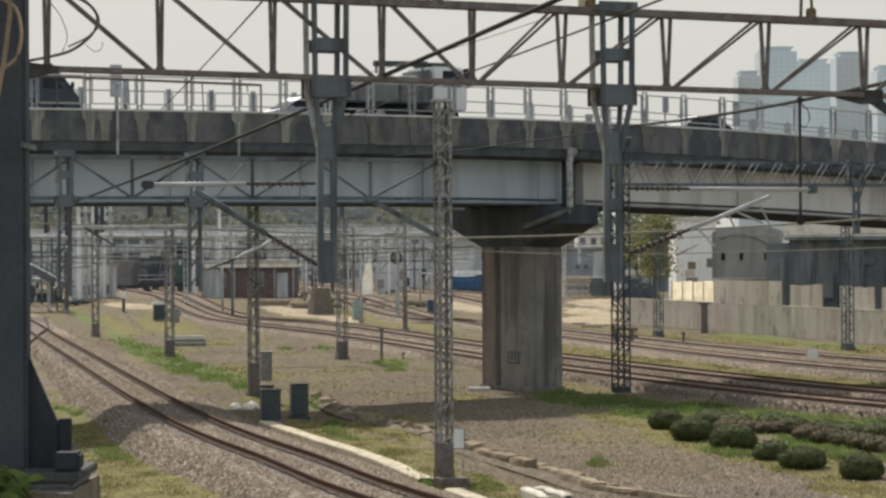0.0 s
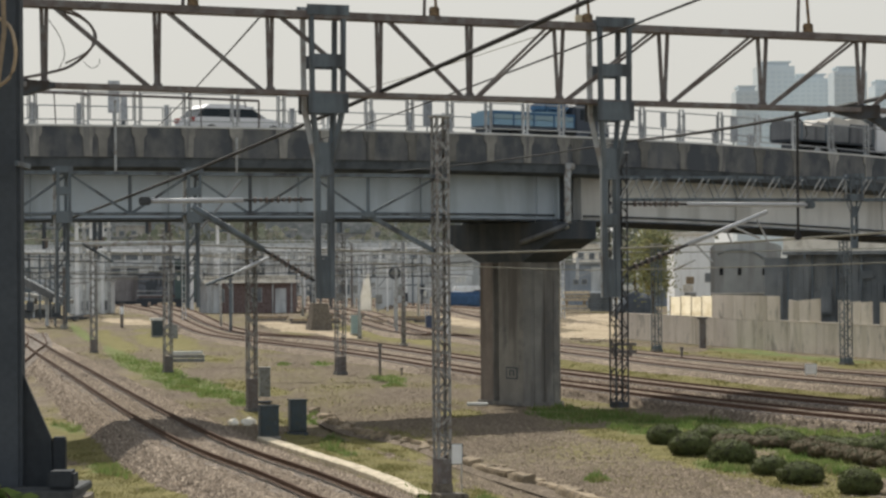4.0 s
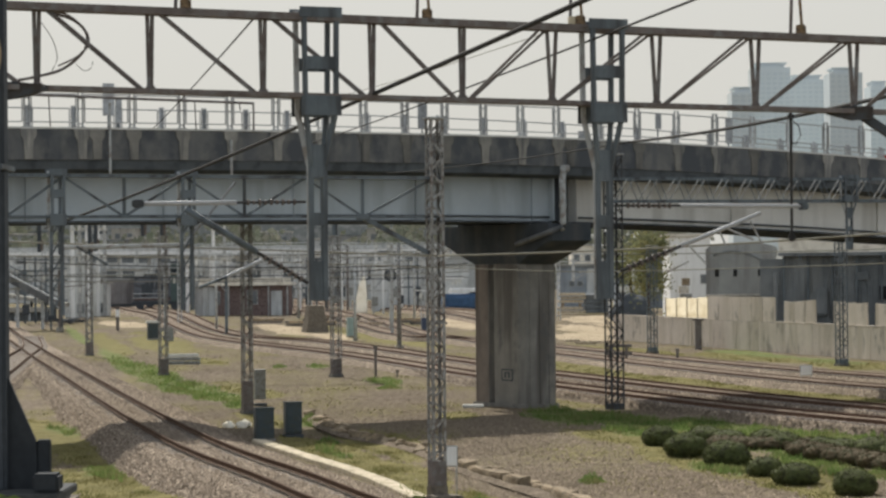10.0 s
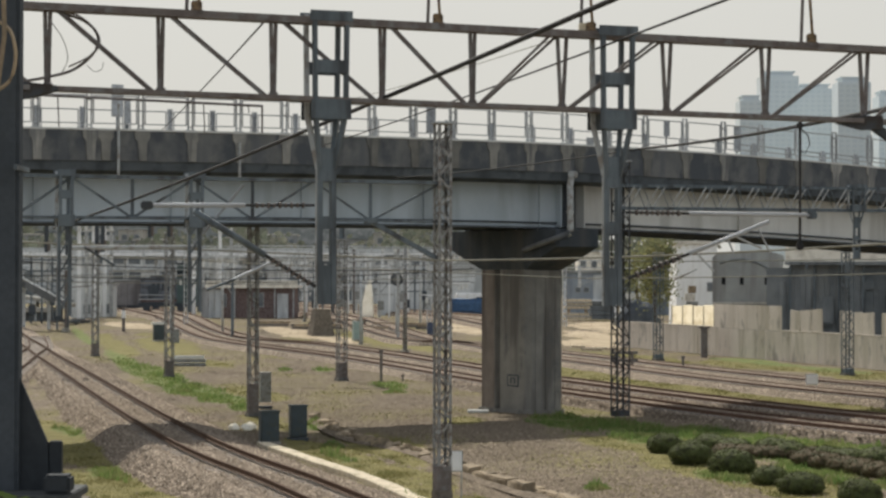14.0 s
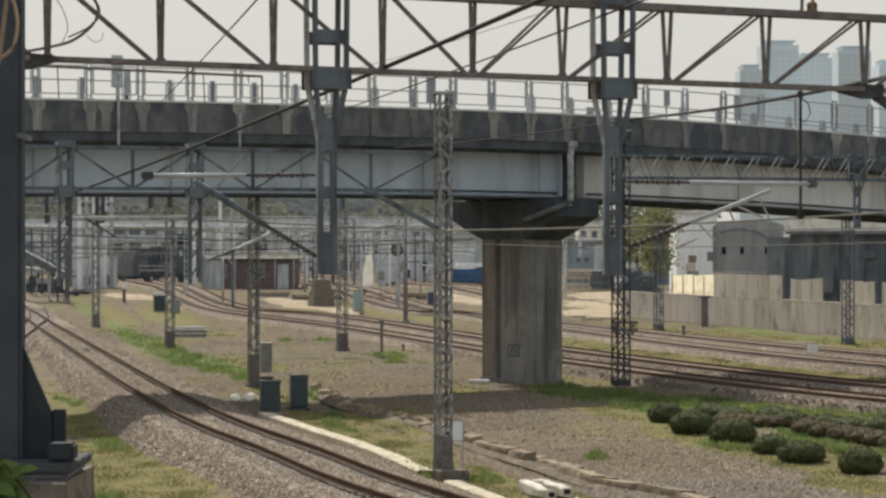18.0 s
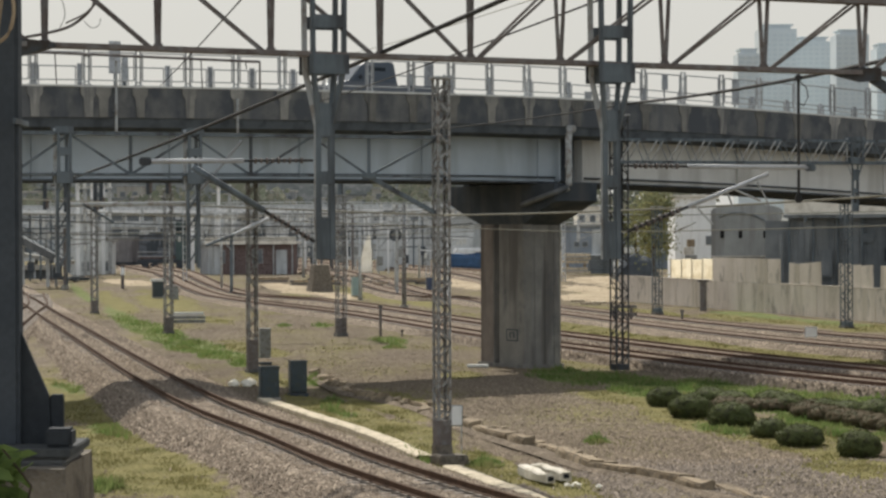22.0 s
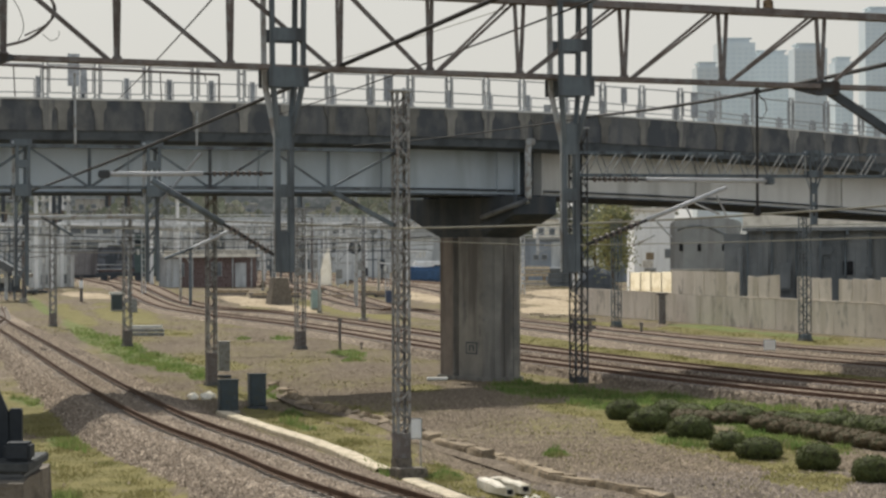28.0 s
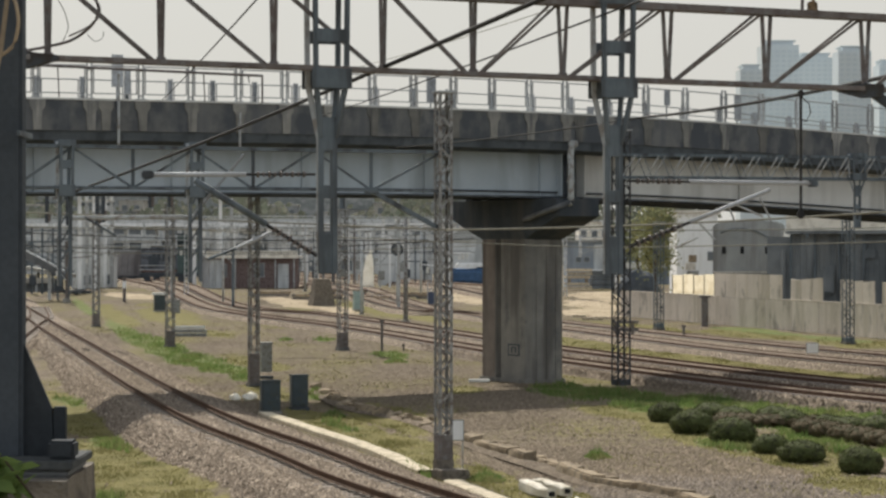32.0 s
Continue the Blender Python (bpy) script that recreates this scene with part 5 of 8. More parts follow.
arm_1 = cantilever((-1.93, 38.0, 7.13), (-4.37, 37.2, 7.10), (-1.91, 38.0, 5.90), (-3.69, 37.4, 7.02),
           "grey tube cantilever arm with brown insulators", 0.42, -1)
part("steady_arm", tube((-3.48, 37.2, 5.85), (-3.07, 37.3, 6.01), 0.022), STEEL, arm_1)
part("steady_arm_tip", tube((-3.07, 37.3, 6.01), (-2.56, 37.4, 6.25), 0.026), SILVER, arm_1)
arm_2 = cantilever((2.95, 40.2, 7.09), (6.09, 41.4, 7.08), (2.99, 40.2, 6.04), (5.36, 41.2, 6.97),
           "silver tube cantilever arm with brown insulators", 0.33, 1)
for a, b in (((4.67, 6.67), (4.76, 6.45)), ((5.17, 6.84), (5.36, 6.45)), ((4.76, 6.73), (5.22, 6.53)),
             ((4.16, 6.45), (4.44, 6.15)), ((3.79, 6.01), (4.16, 6.19))):
    part("steady_rod", tube((a[0], 41.0, a[1]), (b[0], 41.0, b[1]), 0.016, 6), STEEL_PALE, arm_2)

# arm tubes under the second portal, between its hanging posts
ta = tagged(empty("cantilever_arm"), "grey level tube between the hanging posts", "cantilever arm", "cantilever arms")
part("tube", tube((-9.26, 62.5, 6.77), (-6.23, 63.8, 6.82), 0.055), STEEL_PALE, ta)
part("stay", tube((-6.37, 63.8, 6.82), (-5.12, 64.6, 8.42), 0.04), FENCE_RAIL, ta)
part("stay", tube((-8.93, 62.6, 6.79), (-8.20, 63.0, 6.33), 0.03), STEEL, ta)

# ---- overhead wires ----
WIRES = [("feeder_cable", "thick dark feeder cable crossing the yard", 0.034, WIRE, (-12.09, 78.0, 7.56), (4.52, 19.44, 9.60), 0.16),
         ("overhead_wire", "thin dark overhead wire", 0.016, WIRE, (-10.95, 98.0, 11.82), (-2.68, 39.0, 10.11), 0.05),
         ("overhead_wire", "thin dark overhead wire", 0.018, WIRE, (-5.04, 100.0, 11.24), (4.75, 22.00, 9.34), 0.1),
         ("overhead_wire", "thin pale overhead wire", 0.008, WIRE_PALE, (-4.53, 90.0, 12.19), (2.03, 40.0, 9.92), 0.1),
         ("feeder_cable", "thick dark feeder cable sagging past the overpass", 0.04, WIRE, (8.24, 40.0, 9.01), (5.70, 72.0, 9.77), 0.12),
         ("overhead_wire", "thin dark overhead wire", 0.025, WIRE, (5.70, 72.0, 9.77), (-2.22, 105.0, 10.23), 0.1),
         ("contact_wire", "pale copper contact wire over the track", 0.024, WIRE_PALE, (-13.29, 70.0, 7.09), (0.08, 60.0, 6.46), 0.0),
         ("contact_wire", "pale copper contact wire over the track", 0.024, WIRE_PALE, (0.08, 60.0, 6.46), (9.89, 48.0, 6.81), 0.09),
         ("contact_wire", "thin pale contact wire over the track", 0.013, WIRE_PALE, (-10.69, 75.0, 6.73), (3.45, 60.0, 6.04), 0.03),
         ("contact_wire", "thin pale contact wire over the track", 0.013, WIRE_PALE, (3.45, 60.0, 6.04), (10.71, 52.0, 6.20), 0.03),
         ("contact_wire", "thin pale contact wire over the far track", 0.022, WIRE_PALE, (8.09, 112.0, 6.83), (19.57, 95.0, 6.88), 0.05),
         ("overhead_wire", "thin grey wire across the yard", 0.03, WIRE, (-25.10, 150.0, 6.98), (-0.81, 150.0, 6.54), 0.2),
         ("overhead_wire", "thin grey wire across the yard", 0.022, WIRE_PALE, (-31.79, 190.0, 7.67), (2.39, 190.0, 7.92), 0.3),
         ("overhead_wire", "thin grey wire across the yard", 0.03, WIRE, (-22.33, 170.0, 6.04), (1.89, 150.0, 6.64), 0.3)]
for name, lab, r, mat, p, q, drop in WIRES:
    wob = tagged(empty(name), lab, "wire", "overhead wires")
    part("strand", sweep(sag(p, q, drop), r, 6), mat, wob, smooth=True)
cl = tagged(empty("cable_hanger", 6.98, 49.0, 0), "dark hanger rod with loop on the feeder cable", "hanger")
part("rod", tube((0, 0, 9.01), (0, 0, 6.65), 0.028), WIRE, cl)
part("knob", box((0, 0, 9.03), (0.13, 0.13, 0.14), 0.03), WIRE, cl)
part("loop", sweep([(0.03, 0, 8.96), (0.16, 0, 8.83), (0.19, 0, 8.66), (0.1, 0, 8.48), (0.02, 0, 8.52)], 0.012), WIRE, cl, smooth=True)
part("weight", box((0, 0, 6.67), (0.14, 0.14, 0.16), 0.03), WIRE, cl)
jb = tagged(empty("jumper_cable"), "looped jumper cables hanging from the truss beam", "cable")
part("cable", sweep(smooth_path([(-5.78, 37.0, 9.98), (-5.28, 37.0, 9.81), (-5.08, 37.0, 9.59), (-5.14, 37.0, 9.34), (-5.44, 37.0, 9.09), (-5.83, 37.0, 8.98), (-6.1, 37.0, 8.93)], 0.06), 0.024), RUSTY, jb, smooth=True)
part("cable", sweep(smooth_path([(-5.9, 36.95, 9.95), (-5.4, 36.95, 9.9), (-5.1, 36.95, 9.66), (-5.05, 36.95, 9.45), (-5.2, 36.95, 9.28), (-5.5, 36.95, 9.13)], 0.06), 0.014), RUSTY, jb, smooth=True)
part("thin_cable", sweep(smooth_path([(-5.8, 37.0, 9.84), (-5.6, 37.0, 9.55), (-5.52, 37.0, 9.26), (-5.6, 37.0, 9.06)], 0.06), 0.007), RUSTY, jb, smooth=True)
part("thin_cable", sweep(smooth_path([(-5.24, 37.0, 9.16), (-5.13, 37.0, 9.06), (-5.02, 37.0, 9.1), (-5.0, 37.0, 9.2)], 0.05), 0.006), RUSTY, jb, smooth=True)


# ---- trackside things ----
def cabinet(px, y, w, h, d, mat, label, roof=True, legs=0.0):
    c = tagged(empty("trackside_cabinet", px, y, ground_z(px, y), 15), label, "cabinet", "trackside cabinets")
    part("body", box((0, 0, h / 2 + legs), (w, d, h), 0.015), mat, c)
    if roof:
        part("roof", box((0, 0, h + legs + 0.02), (w + 0.06, d + 0.06, 0.05), 0.012), mat, c)
    dr_ = part("door", box((0, -d / 2 - 0.012, h / 2 + legs), (w * 0.86, 0.02, h * 0.86), 0.006), mat, c)
    part("handle", box((w * 0.3, -d / 2 - 0.035, h * 0.5 + legs), (0.03, 0.03, 0.14), 0.006), STEEL, dr_)
    part("base", box((0, 0, 0.03), (w + 0.1, d + 0.1, 0.16), 0.01), CONCRETE if legs == 0 else DARK_STEEL, c)
    return c


cabinet(-6.35, 92.31, 0.68, 1.2, 0.5, GREEN_BOX, "dark green steel trackside cabinet beside the ballast")
cabinet(-5.44, 94.94, 0.62, 1.15, 0.5, GREEN_BOX, "dark green steel trackside cabinet on short feet", legs=0.14)
cabinet(-8.27, 117.52, 0.5, 1.35, 0.4, GREY_BOX, "grey steel trackside cabinet beside a mast", legs=0.3)
lidded = cabinet(-26.88, 238.54, 1.1, 1.5, 0.8, GREEN_BOX, "small dark trackside cabinet with pale lid")
part("lid", box((0, 0, 1.66), (1.35, 0.95, 0.22), 0.02), CAP, lidded, "pale lid")
cabinet(-25.15, 235.92, 0.8, 1.2, 0.6, GREY_BOX, "small pale trackside cabinet")
cabinet(-8.13, 241.01, 0.9, 1.8, 0.7, material("cabinet_teal", (0.25, 0.34, 0.325), (0.32, 0.41, 0.39), 2.0, 0.6), "pale teal painted trackside cabinet")
cabinet(-1.13, 251.18, 0.7, 1.3, 0.5, material("cabinet_navy", (0.05, 0.07, 0.12), (0.075, 0.095, 0.15), 2.0, 0.6), "small navy blue trackside cabinet")

pd = tagged(empty("concrete_pedestal", -12.15, 251.18, rise(251.18) - 0.1, 20), "dark tapered concrete pedestal on sand", "pedestal")
bm = bmesh.new()
part("block", loft([octagon(bm, 1.2, 0.9, 0.04, 0.0), octagon(bm, 0.95, 0.8, 0.04, 1.2), octagon(bm, 0.75, 0.6, 0.04, 2.7)], bm), PLINTH_C, pd)


def sign_board(px, y, w, h, z, label, posts=1):
    s = tagged(empty("trackside_sign", px, y, ground_z(px, y)), label, "sign", "trackside signs")
    part("board", box((0, 0, z + h / 2), (w, 0.025, h), 0.006), WHITE, s)
    part("rim", box((0, 0.012, z + h / 2), (w + 0.04, 0.01, h + 0.04), 0.003), STEEL, s)
    for k in range(posts):
        x = (k - (posts - 1) / 2) * w * 0.8 + (w * 0.45 if posts == 1 else 0)
        part("post", tube((x, 0.03, 0), (x, 0.03, z + h), 0.018), STEEL_PALE, s)
    return s


sign_board(0.39, 67.20, 0.30, 0.52, 0.95, "small white board on a thin post beside the mast")
sign_board(19.72, 134.06, 0.62, 0.52, 0.5, "small white board on two posts in the grass", 2)


def marker(px, y, h, w, mat, label):
    s = tagged(empty("marker_post", px, y, ground_z(px, y)), label, "marker post", "marker posts")
    part("shaft", box((0, 0, h / 2), (w, w, h), 0.01), mat, s)
    part("head", box((0, 0, h + 0.06), (w * 1.7, w * 1.3, 0.16), 0.02), mat, s)
    return s


marker(-3.62, 149.04, 1.75, 0.16, RUSTY, "slim brown marker post beside the track")
marker(15.68, 163.67, 0.9, 0.16, RUSTY, "slim brown marker post beside the track")
marker(29.12, 169.92, 1.4, 0.12, DARK_STEEL, "slim dark marker post by the wall")
marker(20.43, 196.16, 2.3, 0.5, RUSTY, "stout rust-brown post against the wall")
mk = marker(-32.69, 257.70, 2.4, 0.3, RUSTY, "short banded post, white above and rust below")
part("white_band", box((0, 0, 1.75), (0.34, 0.34, 0.75), 0.01), WHITE, mk, "white band")
marker(-2.34, 149.04, 0.3, 0.1, RUSTY, "low peg in the gravel")


def plain_pole(px, y, h, r, mat, label):
    p_ = tagged(empty("pole", px, y, rise(y) - 0.1), label, "pole", "yard poles")
    part("shaft", tube((0, 0, 0), (0, 0, h), r, 12, r * 0.75), mat, p_, smooth=True)
    part("base", tube((0, 0, 0), (0, 0, 0.3), r * 1.8, 12), CONCRETE, p_)
    part("cap", tube((0, 0, h), (0, 0, h + 0.06), r * 0.9, 12), mat, p_)
    return p_


plain_pole(-3.07, 206.80, 8.7, 0.2, MAST_RUST, "weathered tubular pole in the yard")
sgn = plain_pole(-4.48, 245.66, 6.6, 0.12, STEEL_FAR, "pale signal pole with a round dark board")
part("round_board", tube((0, -0.12, 5.8), (0, -0.06, 5.8), 0.62, 20), DARK_STEEL, sgn, "round dark signal board")
part("round_face", tube((0, -0.15, 5.8), (0, -0.122, 5.8), 0.4, 20), CONCRETE_DARK, sgn)

# sleepers and boards lying about
pile = tagged(empty("sleeper_stack", -17.34, 172.11, 0, 6), "stack of pale concrete sleepers on the grass", "sleeper stack")
for i, (x, z, w) in enumerate(((0, 0.12, 2.3), (0.06, 0.38, 2.2), (0.0, 0.62, 2.06))):
    part("sleeper", box((x, 0, z), (w, 0.5, 0.2), 0.02), CAP if i == 2 else GREY_BOX, pile)
slab_ = part("concrete_slab", box((0, 0, 0.06), (0.95, 0.5, 0.12), 0.02), CAP)
slab_.location = (1.63, 113.52, 0)
tagged(slab_, "pale concrete slab lying beside the pier", "slab")
rng = random.Random(11)


def rock(size, mat, seed, flat=0.7):
    bm = bmesh.new()
    bmesh.ops.create_icosphere(bm, subdivisions=2, radius=1)
    for v in bm.verts:
        v.co *= 1 + 0.35 * noise.noise(v.co * 1.3 + Vector((seed, 0, 0)))
        v.co = Vector((v.co.x * size, v.co.y * size, v.co.z * size * flat))
    return mesh_of(bm, mat, "stone")


TROUGH_W = material("concrete_white", (0.62, 0.575, 0.48), (0.75, 0.70, 0.60), 1.5, 0.9, stain=(0.5, 0.45, 0.35))
STONE_CREAM = material("stone_cream", (0.80, 0.75, 0.62), (0.88, 0.83, 0.71), 3.0, 0.9, stain=(0.66, 0.62, 0.52))
ROCKS = [rock(0.26, STONE_CREAM, s) for s in range(3)]
for k in range(5):
    ob = new("white_stone", ROCKS[k % 3])
    x, y = -8.05 + (-0.27 if k % 2 else 0.25) + rng.uniform(-0.08, 0.08), 100.6 + rng.uniform(-0.7, 0.7)
    ob.matrix_basis = pose(x, y, ground_z(x, y) + 0.1, 0, 0, rng.uniform(0, 360)) @ Matrix.Scale(rng.uniform(0.7, 1.1), 4)
    tagged(ob, "lumpy cream-white stone beside the cabinets", "stone", "white stones")
# hollow white concrete ducts left in the grass
for k, (px_, y_, l_) in enumerate(((2.3, 61.1, 2.3), (2.68, 61.7, 2.1))):
    dct = tagged(empty("concrete_duct", px_, y_, 0.04, 15 + 3 * k), "hollow white concrete duct lying in the dry grass", "duct", "white concrete ducts")
    bm = extrude_profile([(-0.13, 0.0), (0.13, 0.0), (0.13, 0.2), (0.09, 0.24), (-0.09, 0.24), (-0.13, 0.2)], -l_ / 2, l_ / 2)
    bmesh.ops.subdivide_edges(bm, edges=bm.edges, cuts=3, use_grid_fill=True)
    for v in bm.verts:
        v.co += Vector((noise.noise(v.co * 2 + Vector((k, 0, 0))), 0, noise.noise(v.co * 2 + Vector((0, k, 4))))) * 0.075
    part("shell", bm, TROUGH_W, dct)
    part("hollow", box((0, -l_ / 2 - 0.01, 0.11), (0.15, 0.03, 0.12), 0.02), DARK_HOLE, dct, "near-black panel in place of the duct's shaded hollow")
for k in range(6):
    ob = new("white_rubble", ROCKS[k % 3])
    u = rng.random()
    ob.matrix_basis = pose(2.8 + u * 0.9, 60.2 - u * 1.5 + rng.uniform(-0.5, 0.5), 0.04, 0, 0, rng.uniform(0, 360)) @ Matrix.Scale(rng.uniform(0.2, 0.4), 4)
    tagged(ob, "piece of white rubble in the dry grass", "rubble", "white rubble")

# cable trough beside the near track, slab by slab
TROUGH = smooth_path([(-6.41, 90.77, 0), (-6.02, 89.23, 0), (-4.19, 82.49, 0), (-2.08, 74.74, 0), (-0.42, 66.92, 0), (1.29, 59.76, 0), (4.5, 46.0, 0), (7.5, 38.0, 0)], 1.0)
trough = tagged(empty("cable_trough"), "pale sandy concrete cable trough beside the track", "cable trough", kind="structure")
for run in ([p for p in TROUGH if p.y > 66.7], [p for p in TROUGH if p.y < 64.2]):      # the mast footing stands in its line
    bm = ribbon(run, [(-0.27, -0.25), (-0.26, 0.085), (-0.23, 0.11), (0.21, 0.115), (0.25, 0.085), (0.26, -0.25)])
    for v in bm.verts:
        v.co += Vector((noise.noise(v.co * 0.9), 0, 0.6 * noise.noise(v.co * 1.1 + Vector((0, 5, 0))))) * 0.05
    part("kerb_run", bm, TROUGH_C, trough)

# stone-lined drain between gravel and grass
DRAIN = smooth_path([(x, y, 0) for x, y in DRAIN_LINE], 1.0)
DRAIN_STONE = material("drain_stone", (0.255, 0.2, 0.135), (0.36, 0.29, 0.2), 1.5, 0.95, stain=(0.18, 0.148, 0.105), rand=0.2, bump=0.7)
drain = tagged(empty("stone_drain"), "old drain edged with long brown cut stones", "drain", kind="structure")
part("drain_bed", ribbon(DRAIN, [(-0.5, -0.6), (-0.3, -0.2), (-0.12, -0.1), (0.1, -0.05), (0.4, -0.035), (0.6, -0.12)]), stone_material("drain_gravel", GRIT_COLS, 0.09, 0.9), drain)
BLOCKS = []
for s in range(5):
    bm = box((0, 0, 0), (0.44 if s < 3 else 0.3, (1.7, 2.3, 1.3, 0.9, 0.6)[s], 0.3), 0.04)
    bmesh.ops.subdivide_edges(bm, edges=[e for e in bm.edges if e.calc_length() > 0.5], cuts=3)
    for v in bm.verts:
        v.co += Vector((noise.noise(v.co * 2.5 + Vector((s * 7, 0, 0))), noise.noise(v.co * 2 + Vector((0, s * 7, 3))), 0.8 * noise.noise(v.co * 2.5 + Vector((5, s * 7, 0))))) * 0.1
    BLOCKS.append(mesh_of(bm, DRAIN_STONE, "stone"))
i = 0
while i < len(DRAIN) - 2:       # the upper edge: long stones, level with the gravel
    k = rng.choice((0, 0, 1, 2))
    s = sideways(DRAIN, i)
    p = DRAIN[i] + s * (0.1 + rng.uniform(-0.05, 0.05))
    if rng.random() > (0.07 if p.y < 82 or p.y > 104 else 0.93):
        piece("stone", BLOCKS[k], pose(p.x, p.y, 0.0 + rng.uniform(-0.05, 0.03), rng.uniform(-1.5, 1.5), rng.uniform(-4, 4), math.degrees(math.atan2(s.y, s.x)) + rng.uniform(-2.5, 2.5)), drain)
    i += (2, 2, 1)[k]
i = 0
while i < len(DRAIN) - 2:       # a second, lower course where the drain comes nearest
    k = rng.choice((0, 1, 2, 2))
    if DRAIN[i].y < 76:
        s = sideways(DRAIN, i)
        p = DRAIN[i] - s * (0.32 + rng.uniform(-0.06, 0.06))
        piece("stone", BLOCKS[k], pose(p.x, p.y, -0.15 + rng.uniform(-0.04, 0.03), rng.uniform(-3, 3), rng.uniform(-8, 8), math.degrees(math.atan2(s.y, s.x)) + rng.uniform(-5, 5)), drain)
    i += (2, 2, 1)[k]
for i in range(len(DRAIN) - 1):       # crumbled edge in the shade of the overpass
    if 80 < DRAIN[i].y < 106:
        for k in (3, 4):
            s = sideways(DRAIN, i)
            p = DRAIN[i] + s * rng.uniform(-0.15, 0.25)
            piece("stone", BLOCKS[k], pose(p.x, p.y + rng.uniform(-0.4, 0.4), -0.1 + rng.uniform(-0.06, 0.04), rng.uniform(-8, 8), rng.uniform(-12, 12), math.degrees(math.atan2(s.y, s.x)) + rng.uniform(-40, 40)), drain)
for i in range(0, len(DRAIN) - 1):       # the lower edge: broken bits sunk in the grass
    if rng.random() < 0.6:
        s = sideways(DRAIN, i)
        p = DRAIN[i] - s * rng.uniform(0.4, 0.75)
        piece("stone", BLOCKS[rng.choice((3, 4))], pose(p.x, p.y, -0.2 + rng.uniform(-0.05, 0.05), rng.uniform(-5, 5), rng.uniform(-10, 10), math.degrees(math.atan2(s.y, s.x)) + rng.uniform(-25, 25)), drain)


# ---- plants ----
def bush(px, py, w, h, mat, label, name="clipped_bush", depth=None, seed=0, group="clipped bushes"):
    """A clipped mound: a bumpy body under a coat of small leaves."""
    d = depth or w * 1.15
    b = tagged(empty(name, px, py, ground_z(px, py) - 0.05), label, "bush", group)
    rg = random.Random(seed)
    bm = bmesh.new()
    bmesh.ops.create_icosphere(bm, subdivisions=4, radius=1)
    for v in bm.verts:
        n = v.co.copy()
        r = 1 + 0.10 * noise.noise(n * 2.2 + Vector((seed, 0, 0))) + 0.06 * noise.noise(n * 7 + Vector((seed, 3, 0)))
        r *= (abs(n.x) ** 2.06 + abs(n.y) ** 2.06 + abs(n.z) ** 2.06) ** (-1 / 2.06) * 0.97
        z = n.z * 0.56 + 0.44
        sq = 1.0 - 0.15 * max(0, -n.z)
        v.co = Vector((n.x * r * w / 2 * sq, n.y * r * d / 2 * sq, max(0.0, z * r) * h))
    core = part("body", bm, mat, b, smooth=True)
    vs, fs = [], []
    n_leaf = int(1700 * min(2.0, w * h))
    for i in range(n_leaf):
        u, t = rg.uniform(-0.75, 1), rg.uniform(0, 2 * math.pi)
        q = math.sqrt(1 - u * u)
        n = Vector((q * math.cos(t), q * math.sin(t), u))
        r = 1 + 0.10 * noise.noise(n * 2.2 + Vector((seed, 0, 0))) + rg.uniform(-0.02, 0.05)
        r *= (abs(n.x) ** 2.06 + abs(n.y) ** 2.06 + abs(n.z) ** 2.06) ** (-1 / 2.06) * 0.97
        p = Vector((n.x * r * w / 2, n.y * r * d / 2, max(0.02, (n.z * 0.56 + 0.44) * r * h)))
        a = n.orthogonal().normalized() * rg.uniform(0.02, 0.05)
        a.rotate(Matrix.Rotation(rg.uniform(0, 6.28), 3, n))
        c = (n.cross(a) * 0.6 + n * rg.uniform(0.0, 0.045))
        k = len(vs)
        vs += [p - a, p + c, p + a]
        fs.append((k, k + 1, k + 2))
    me = bpy.data.meshes.new("leaves")
    me.from_pydata(vs, [], fs)
    me.materials.append(mat)
    ob = new("leaves", me)
    ob.parent = b
    ob["kind"] = "stuff"
    return b


# (x, y, width, height)
BUSHES = [(7.81, 88.1, 1.33, 0.83), (8.19, 82.7, 1.56, 0.89), (9.09, 78.9, 1.63, 0.87), (9.7, 74.4, 1.17, 0.67), (10.23, 71.7, 1.48, 0.71), (11.32, 68.1, 1.29, 0.83), (12.03, 63.8, 1.21, 0.8)]
for k, (x, y, w, h) in enumerate(BUSHES):
    bush(x, y, w * 0.93, h * 0.9, LEAF_BUSH, "round clipped dark green bush on the verge", seed=k)
HEDGE_BROWN = [(9.85, 86.6, 0.9, 0.47), (10.4, 86.3, 0.89, 0.47), (10.95, 86.0, 0.89, 0.46), (11.5, 85.8, 0.89, 0.46), (12.04, 85.5, 0.88, 0.46), (12.57, 85.2, 0.88, 0.46), (12.06, 82.4, 0.93, 0.56), (12.42, 81.0, 0.91, 0.55), (12.77, 79.7, 0.9, 0.54), (13.11, 78.5, 0.88, 0.53), (13.44, 77.2, 0.87, 0.52), (13.75, 76.1, 0.86, 0.51), (14.06, 74.9, 0.84, 0.51), (14.36, 73.8, 0.83, 0.5), (14.65, 72.7, 0.82, 0.49)]
for k, (x, y, w, h) in enumerate(HEDGE_BROWN):
    bush(x, y, w * 1.35, h * 1.04, LEAF_BROWN, "brownish clipped hedge clump behind the bushes", "hedge_clump", w * 2.2, 40 + k, "hedge clumps")
